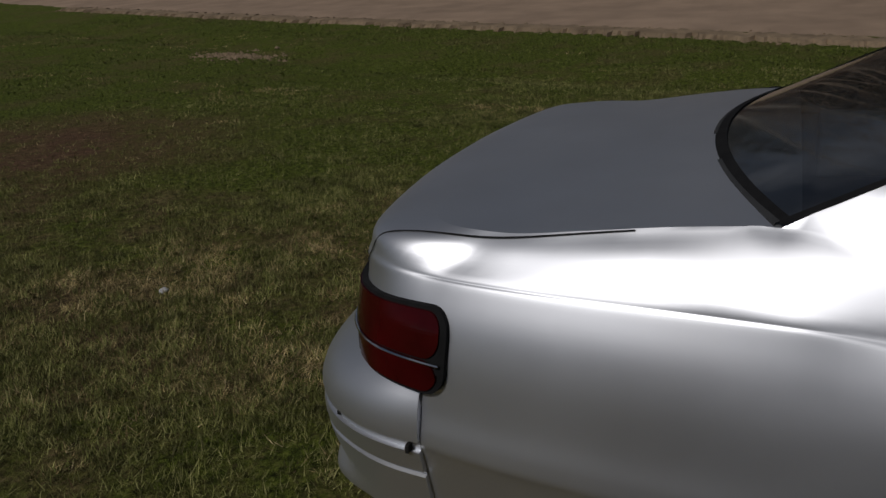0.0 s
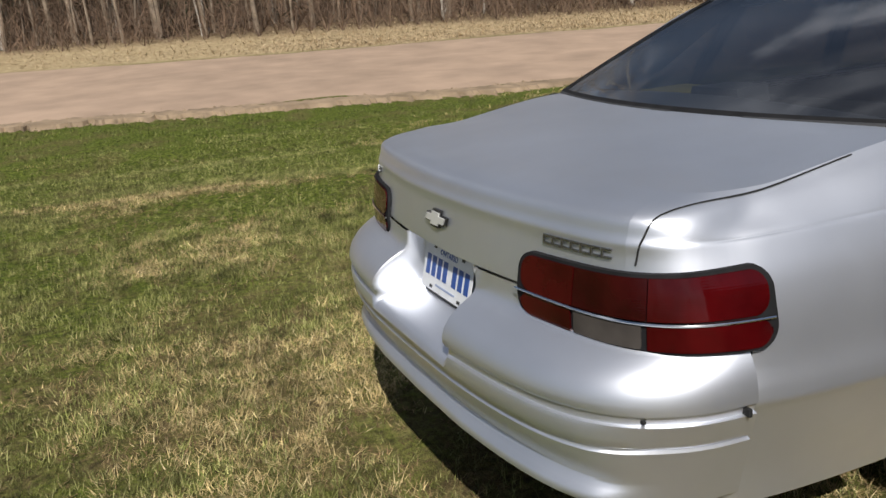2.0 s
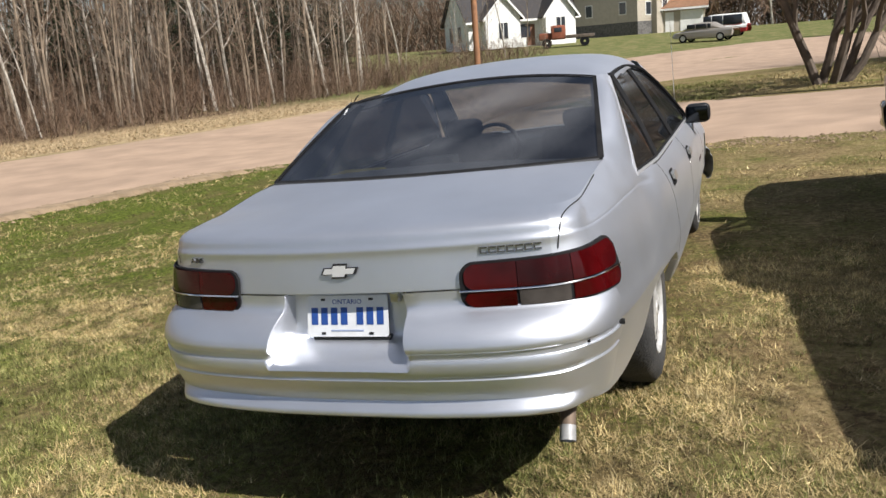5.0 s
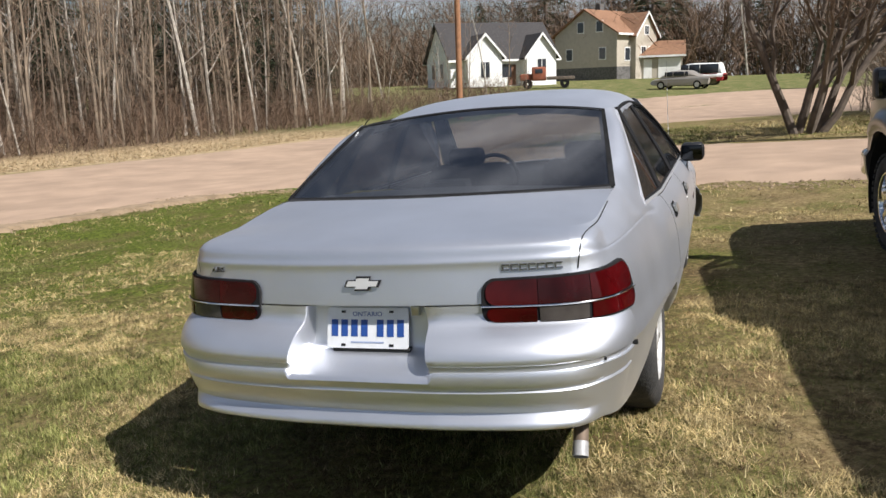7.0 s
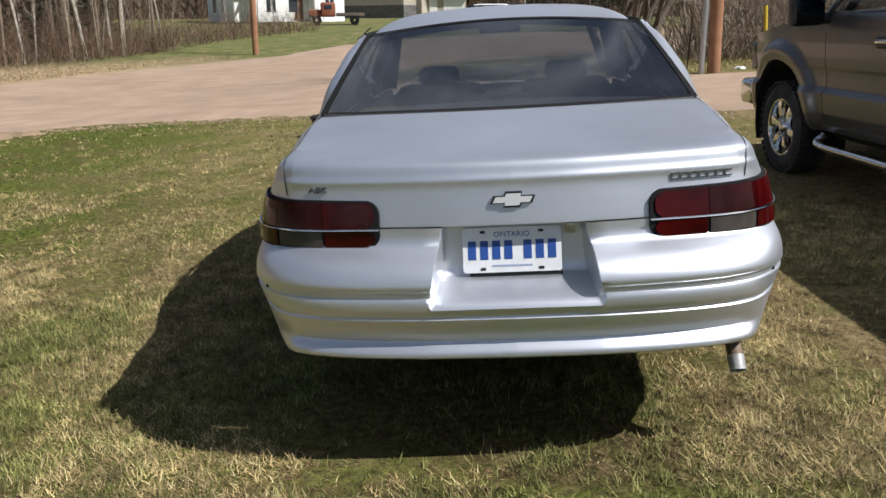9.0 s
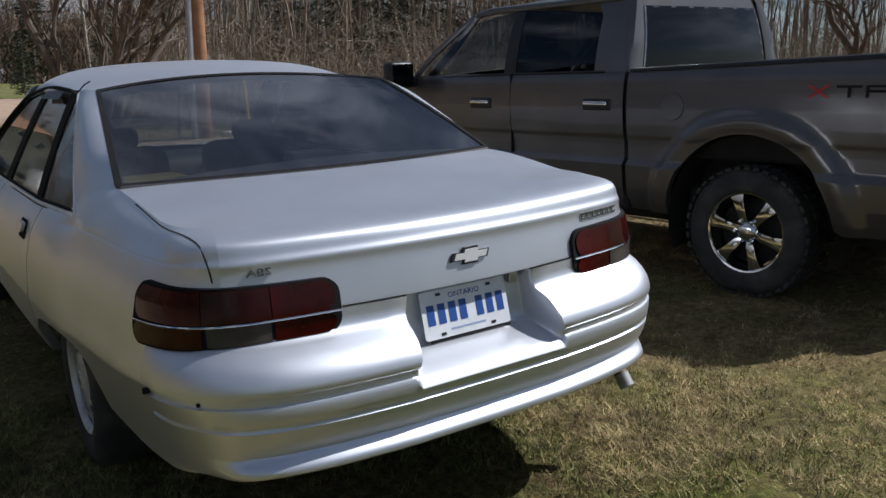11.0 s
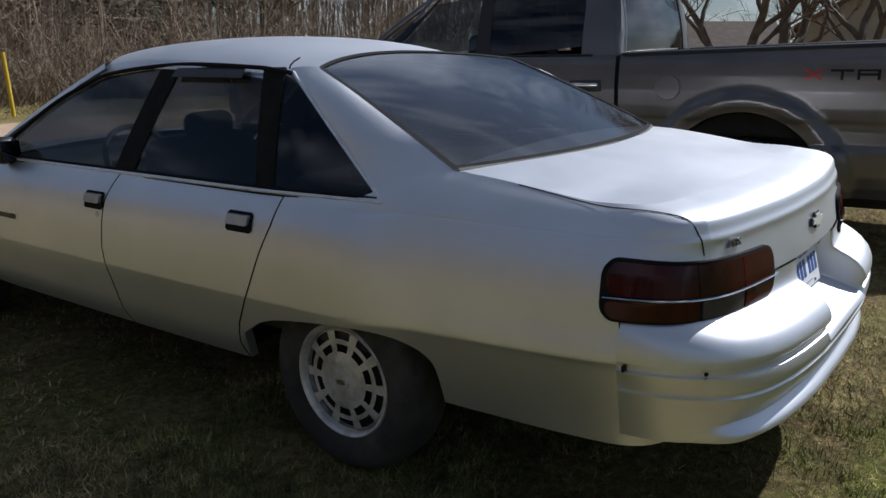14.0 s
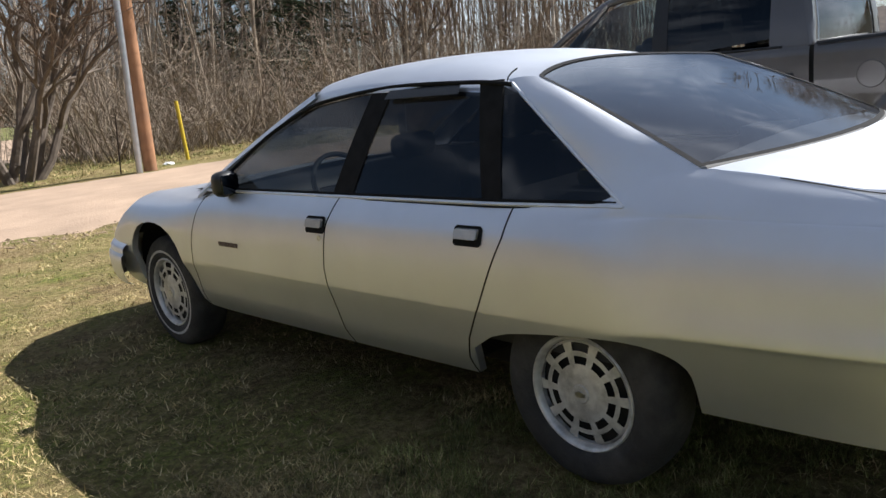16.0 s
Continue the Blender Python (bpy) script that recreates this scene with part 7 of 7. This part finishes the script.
# ---- lawn ----
def grass_material(name, shades):
    """Blades of one kind, each a little different, with the tone drifting over the lawn."""
    m = bpy.data.materials.new(name)
    m.use_nodes = True
    n, l = m.node_tree.nodes, m.node_tree.links
    b = n["Principled BSDF"]
    b.inputs["Roughness"].default_value = .7
    b.inputs["Specular IOR Level"].default_value = .15
    geo = n.new("ShaderNodeNewGeometry")
    r = n.new("ShaderNodeValToRGB")
    e = r.color_ramp.elements
    e[0].position, e[0].color = 0, (*shades[0], 1)
    e[1].position, e[1].color = 1, (*shades[-1], 1)
    for j, c in enumerate(shades[1:-1]):
        e.new((j + 1) / (len(shades) - 1)).color = (*c, 1)
    l.new(geo.outputs["Random Per Island"], r.inputs[0])
    t = n.new("ShaderNodeTexNoise")
    t.inputs["Scale"].default_value, t.inputs["Detail"].default_value, t.inputs["Roughness"].default_value = 5.0, 7, .8
    l.new(n.new("ShaderNodeTexCoord").outputs["Object"], t.inputs["Vector"])
    mr = n.new("ShaderNodeMapRange")
    mr.inputs["From Min"].default_value, mr.inputs["From Max"].default_value = .36, .64
    mr.inputs["To Min"].default_value, mr.inputs["To Max"].default_value = .17, 1.5
    l.new(t.outputs[0], mr.inputs[0])
    hsv = n.new("ShaderNodeHueSaturation")
    hsv.inputs["Saturation"].default_value = 0.98
    l.new(mr.outputs[0], hsv.inputs["Value"])
    l.new(r.outputs[0], hsv.inputs["Color"])
    l.new(hsv.outputs[0], b.inputs["Base Color"])
    return m


STRAW = grass_material("straw_blades", [(.20, .145, .062), (.40, .305, .135), (.57, .45, .21), (.28, .20, .09), (.70, .59, .32)])
GREEN = grass_material("green_blades", [(.085, .097, .022), (.145, .160, .040), (.22, .225, .066), (.36, .345, .14), (.11, .125, .028)])
LUSH = grass_material("lush_blades", [(.055, .075, .014), (.095, .122, .024), (.15, .17, .042), (.24, .24, .085), (.07, .092, .018)])
TAN = grass_material("tan_blades", [(.28, .19, .105), (.42, .31, .18), (.52, .40, .245), (.34, .245, .14), (.58, .47, .30)])
BROWN = grass_material("brown_thatch", [(.075, .042, .022), (.17, .105, .052), (.26, .172, .085), (.115, .068, .035), (.36, .255, .135)])


def in_poly(px, py, poly):
    hit = np.zeros(len(px), bool)
    for (xa, ya), (xb, yb) in zip(poly, poly[1:] + poly[:1]):
        if ya != yb:
            hit ^= ((ya > py) != (yb > py)) & (px < xa + (xb - xa) * (py - ya) / (yb - ya))
    return hit


GX, GY = np.arange(-34, 20, .5), np.arange(-20, 34, .5)
GZ = np.array([[ground_z(x, y) for x in GX] for y in GY])


def heights(px, py):
    i = np.clip(((px - GX[0]) / .5).astype(int), 0, len(GX) - 2)
    j = np.clip(((py - GY[0]) / .5).astype(int), 0, len(GY) - 2)
    u, v = (px - GX[i]) / .5, (py - GY[j]) / .5
    return (GZ[j, i] * (1 - u) + GZ[j, i + 1] * u) * (1 - v) + (GZ[j + 1, i] * (1 - u) + GZ[j + 1, i + 1] * u) * v


def patches(px, py, size, seed):
    """Soft random patches of about the given size, 0 to 1."""
    tab = np.random.RandomState(seed).rand(256, 256)
    x, y = px / size + 100.3, py / size + 100.7
    i, j = np.floor(x).astype(int), np.floor(y).astype(int)
    u, v = x - i, y - j
    u, v = u * u * (3 - 2 * u), v * v * (3 - 2 * v)
    q = lambda a, b: tab[a % 256, b % 256]
    return (q(i, j) * (1 - u) + q(i + 1, j) * u) * (1 - v) + (q(i, j + 1) * (1 - u) + q(i + 1, j + 1) * u) * v


def bump1(x, lo, hi, w):
    """1 between two limits, fading outside them."""
    return np.clip((x - lo) / w + 1, 0, 1) * np.clip((hi - x) / w + 1, 0, 1)


def greenness(px, py):
    f = .34 * patches(px, py, 2.3, 1) + .28 * patches(px, py, .8, 2) + .24 * patches(px, py, .28, 3) + .14 * patches(px, py, .10, 4)
    f += .19 * bump1(px, -40, -2.2, 1.2) * bump1(py, -30, 4, 2)
    f -= .34 * bump1(px, .85, 20, .4) * bump1(py, -.9, 40, .8)
    f -= .28 * bump1(px, -5, 1.0, 1.0) * bump1(py, 4.5, 12, 2.0)
    f -= .09 * bump1(px, -3.0, -.4, .8) * bump1(py, -.2, 5, .8)
    f -= .26 * bump1(px, -5.5, -2.5, .8) * bump1(py, 2.4, 7, 1.0)
    away = px - np.interp(py, CREST_Y, CREST_X)
    f += (.11 * bump1(away, -2.2, -.55, .4) - .30 * np.exp(-(away / .22) ** 2)) * bump1(py, -9, 5, 1.0)
    f += .12 * bump1(px, -4.5, 5.0, 1.0) * bump1(py, -5, -.2, 1.2)
    f += .20 * bump1(px, -4, 14, 1.0) * bump1(py, 17, 40, 1.0)
    f -= .09 * bump1(px, -4.8, -.5, .7) * bump1(py, -4.0, .2, .5)
    f -= .42 * np.exp(-((px + 3.3) / 1.7) ** 2 - ((py + 5.6) / 1.6) ** 2)
    return f


def bareness(px, py):
    f = .45 * patches(px, py, 1.1, 11) + .33 * patches(px, py, .4, 12) + .22 * patches(px, py, .14, 13)
    f += .07 * bump1(px, -4.6, -.5, .7) * bump1(py, -4.0, -.9, .5)
    f += .40 * np.exp(-((px + 3.3) / 1.7) ** 2 - ((py + 5.6) / 1.6) ** 2)
    return f + .06 * bump1(px, -.9, .9, .3) * bump1(py, .5, 5, .5)


def blades(name, label, px, py, length, width, tilt, mat, seed):
    """Slim blades, one triangle each, as one mesh."""
    r = np.random.RandomState(seed)
    n = len(px)
    z = heights(px, py)
    a, b = r.uniform(0, 2 * np.pi, n), r.uniform(-.6, .6, n)
    ln = length * r.uniform(.5, 1.35, n)
    ti = np.clip(tilt + r.normal(0, .30, n), .04, 1.5)
    d = np.c_[np.cos(a) * np.cos(ti), np.sin(a) * np.cos(ti), np.sin(ti)]
    s = np.c_[-np.sin(a + b), np.cos(a + b), np.zeros(n)] * (width * r.uniform(.6, 1.3, n) / 2)[:, None]
    p = np.c_[px, py, z - .003]
    tip = p + d * ln[:, None]
    tip[:, 2] = np.maximum(tip[:, 2], z + .004)
    v = np.stack([p + s, p - s, tip], 1).reshape(-1, 3)
    me = bpy.data.meshes.new(name)
    me.vertices.add(len(v))
    me.vertices.foreach_set("co", v.ravel().astype(np.float32))
    me.loops.add(3 * n)
    me.loops.foreach_set("vertex_index", np.arange(3 * n, dtype=np.int32))
    me.polygons.add(n)
    me.polygons.foreach_set("loop_start", np.arange(0, 3 * n, 3, dtype=np.int32))
    me.update(calc_edges=True)
    me.materials.append(mat)
    return tagged(new(name, me), label, "grass", kind="stuff")


def lawn_spots(count, x0, x1, y0, y1, near, far, seed):
    """Places on the lawn at a distance between near and far from where one walks."""
    r = np.random.RandomState(seed)
    px, py = r.uniform(x0, x1, count), r.uniform(y0, y1, count)
    d = np.full(count, 99.0)
    for qx, qy in ((2.0, .7), (1.9, -.7), (1.3, -2.2), (.3, -2.3), (-.6, -2.1), (-1.9, -1.3), (-2.7, -.6), (-3.0, -.3)):
        d = np.minimum(d, np.hypot(px - qx, py - qy))
    keep = (d >= near) & (d < far)
    keep &= ~(in_poly(px, py, ROAD_POLY) & ~in_poly(px, py, ISLAND))
    return px[keep], py[keep]


def lawn(label, spots, per, spread, length, width, seed, flat=1.0, mixed=.055, thin=.85, fresh=GREEN):
    """Tufts on the given spots: green, straw or brown by patches, thinner where the soil lies bare."""
    cx, cy = spots
    r = np.random.RandomState(seed)
    f = greenness(cx, cy) + r.normal(0, mixed, len(cx))
    bare = bareness(cx, cy) + r.normal(0, .04, len(cx))
    keep = r.rand(len(cx)) > np.clip((bare - .475) * 6, 0, thin)
    cx, cy, f, bare = cx[keep], cy[keep], f[keep], bare[keep]
    kinds = np.where(f > .505, 0, np.where((bare > .50) & (r.rand(len(f)) < .75), 2, 1))
    for kind, name, mat, ln, tilt in ((0, "green_grass", fresh, 1.0, .75), (1, "straw_grass", STRAW, 1.05, .40), (2, "brown_thatch", BROWN, .9, .25)):
        q = np.repeat(np.flatnonzero(kinds == kind), per)
        if len(q):
            px, py = cx[q] + r.normal(0, spread, len(q)), cy[q] + r.normal(0, spread, len(q))
            blades(name, label, px, py, length * ln, width, tilt * flat, mat, seed + 10 + kind)


lawn("short patchy lawn of green shoots, straw and brown thatch", lawn_spots(270000, -7, 6, -6, 5, 0, 3.2, 1), 8, .016, .046, .0040, 20, mixed=.10)
lawn("short patchy lawn of green shoots, straw and brown thatch", lawn_spots(150000, -10, 9, -9, 8, 3.2, 6.5, 4), 6, .024, .046, .0066, 40, .8, .075, .8)
lawn("short patchy lawn sloping to the road", lawn_spots(80000, -19, 12, -18, 12.5, 6.5, 22.0, 6), 5, .04, .055, .0130, 60, .7, .04, .8, LUSH)
lawn("rough grass on the bank beyond the driveway", lawn_spots(9000, -3, 14, 17, 30, 7.0, 40.0, 8), 7, .08, .10, .017, 80)
r = np.random.RandomState(10)
n = 70000
t = r.rand(n)
edge = spline(main_far[1:13], 30)
q = edge[(t * (len(edge) - 1)).astype(int)]
off = np.abs(r.normal(0, 1, n)) * 3.4
blades("dry_grass", "dry straw-coloured grass along the far roadside", q[:, 0] - off * .93 + r.uniform(-.4, .2, n), q[:, 1] + off * .3 + r.uniform(-.8, .8, n), .11, .024, .35, TAN, 11)


# ---- crumbs of earth along the road's edge, litter, a stone ----
def clods(name, label, edge, count, spread, small, large, mat, seed):
    """Irregular crumbs lying about a line."""
    r = random.Random(seed)
    g = Geo()
    base = [(1, 0, 0), (-1, 0, 0), (0, 1, 0), (0, -1, 0), (0, 0, 1), (0, 0, -.6)]
    faces = [(0, 2, 4), (2, 1, 4), (1, 3, 4), (3, 0, 4), (2, 0, 5), (1, 2, 5), (3, 1, 5), (0, 3, 5)]
    for _ in range(count):
        p = edge[r.randrange(len(edge))]
        x, y = p[0] + r.gauss(0, spread), p[1] + r.gauss(0, spread)
        s = small + (large - small) * r.random() ** 3
        z = ground_z(x, y) + s * .15
        a = r.uniform(0, 6.28)
        vs = []
        for bx, by, bz in base:
            k = s * r.uniform(.6, 1.3)
            vs.append((x + (bx * math.cos(a) - by * math.sin(a)) * k, y + (bx * math.sin(a) + by * math.cos(a)) * k, z + bz * k * .6))
        g.add(vs, faces)
    return tagged(part(name, g, mat, smooth=False), label, "earth", kind="stuff")


SOD = material("crumbled_earth", (.30, .22, .14), .95, vary=.3, scale=6, bump=.6, bump_scale=40, stain=(.12, .085, .05), stain_scale=3, stain_amount=.8)
tagged(part("earth_bank", strip([(x + .50, y) for x, y in main_near[2:8]], [(x - .25, y) for x, y in main_near[2:8]], .062, 7, 9), SOD), "crumbling bank of brown earth between lawn and road", "bank", kind="structure")
clods("earth_clods", "crumbled sods and earth along the road's edge", spline(main_near[2:8], 160), 9000, .24, .012, .05, SOD, 51)
clods("earth_clods", "loose earth along the driveway's edge", spline(side_near[:8], 120), 3500, .24, .010, .04, SOD, 52)
clods("earth_clods", "scattered pebbles and crumbs on the dirt road", spline([(a[0] - 3, a[1]) for a in main_near[2:9]], 160), 1400, 1.6, .008, .03, SOD, 53)
clods("earth_mound", "heap of brown earth in the lawn by the road", [(-11.0, -8.3), (-10.8, -8.0), (-11.2, -8.7), (-10.6, -8.2)], 500, .32, .02, .07, SOD, 54)


def lump(name, label, category, x, y, size, flat, mat, seed):
    """A rough rounded lump."""
    bm = bmesh.new()
    bmesh.ops.create_icosphere(bm, subdivisions=3, radius=1)
    for q in bm.verts:
        k = 1 + .35 * noise.noise(q.co * 1.6 + Vector((seed, 0, 0))) + .12 * noise.noise(q.co * 5 + Vector((0, seed, 0)))
        q.co = Vector((q.co.x * k * size, q.co.y * k * size * .8, q.co.z * k * size * flat))
    g = Geo()
    bm.verts.index_update()
    g.add([q.co[:] for q in bm.verts], [[q.index for q in f.verts] for f in bm.faces])
    bm.free()
    ob = tagged(part(name, g, mat), label, category)
    ob.matrix_world = Matrix.Translation((x, y, ground_z(x, y) + size * flat * .35))
    return ob


pail = thing("pail", "black plastic pail with a turned rim standing in the grass", "pail", pose(-2.42, 8.91, ground_z(-2.42, 8.91) - .01, 5, -4, 0))
PAIL = material("black_pail_plastic", (.012, .012, .013), .5, vary=.3, scale=12)
part("bucket", Geo().lathe([(0, .001), (0, .100), (.01, .104), (.29, .138), (.29, .132), (.02, .097), (.015, .001)], 0, 0, 0, 28, "z"), PAIL, pail)
part("rim", Geo().lathe([(.272, .138), (.272, .150), (.284, .153), (.296, .150), (.296, .134)], 0, 0, 0, 28, "z"), PAIL, pail)
part("bail", Geo().tube([(.15 * math.cos(a), -.10 * math.sin(a), .27 - .10 * math.sin(a)) for a in np.linspace(0, math.pi, 13)], .004, 6), WORNCHROME, pail, "thin wire handle")
stake = thing("metal_stake", "thin dark metal stake in the bank beside the pole", "stake", pose(4.28, 17.15, ground_z(4.28, 17.15), 1, 2, 0))
part("rod", Geo().tube([(0, 0, -.1), (0, 0, 1.25)], .014, 6), material("rusty_iron", (.05, .035, .028), .8, .4, vary=.3, scale=20), stake)
lump("litter_scrap", "white crushed carton lying on the grass bank", "litter", 5.62, 17.65, .13, .34, material("white_carton", (.66, .66, .64), .7, vary=.15, scale=20), 5)
lump("paper_scrap", "small crumpled white scrap lying on the lawn", "litter", -.91, -1.79, .026, .5, material("white_paper", (.62, .62, .64), .7, vary=.2, scale=40), 8)
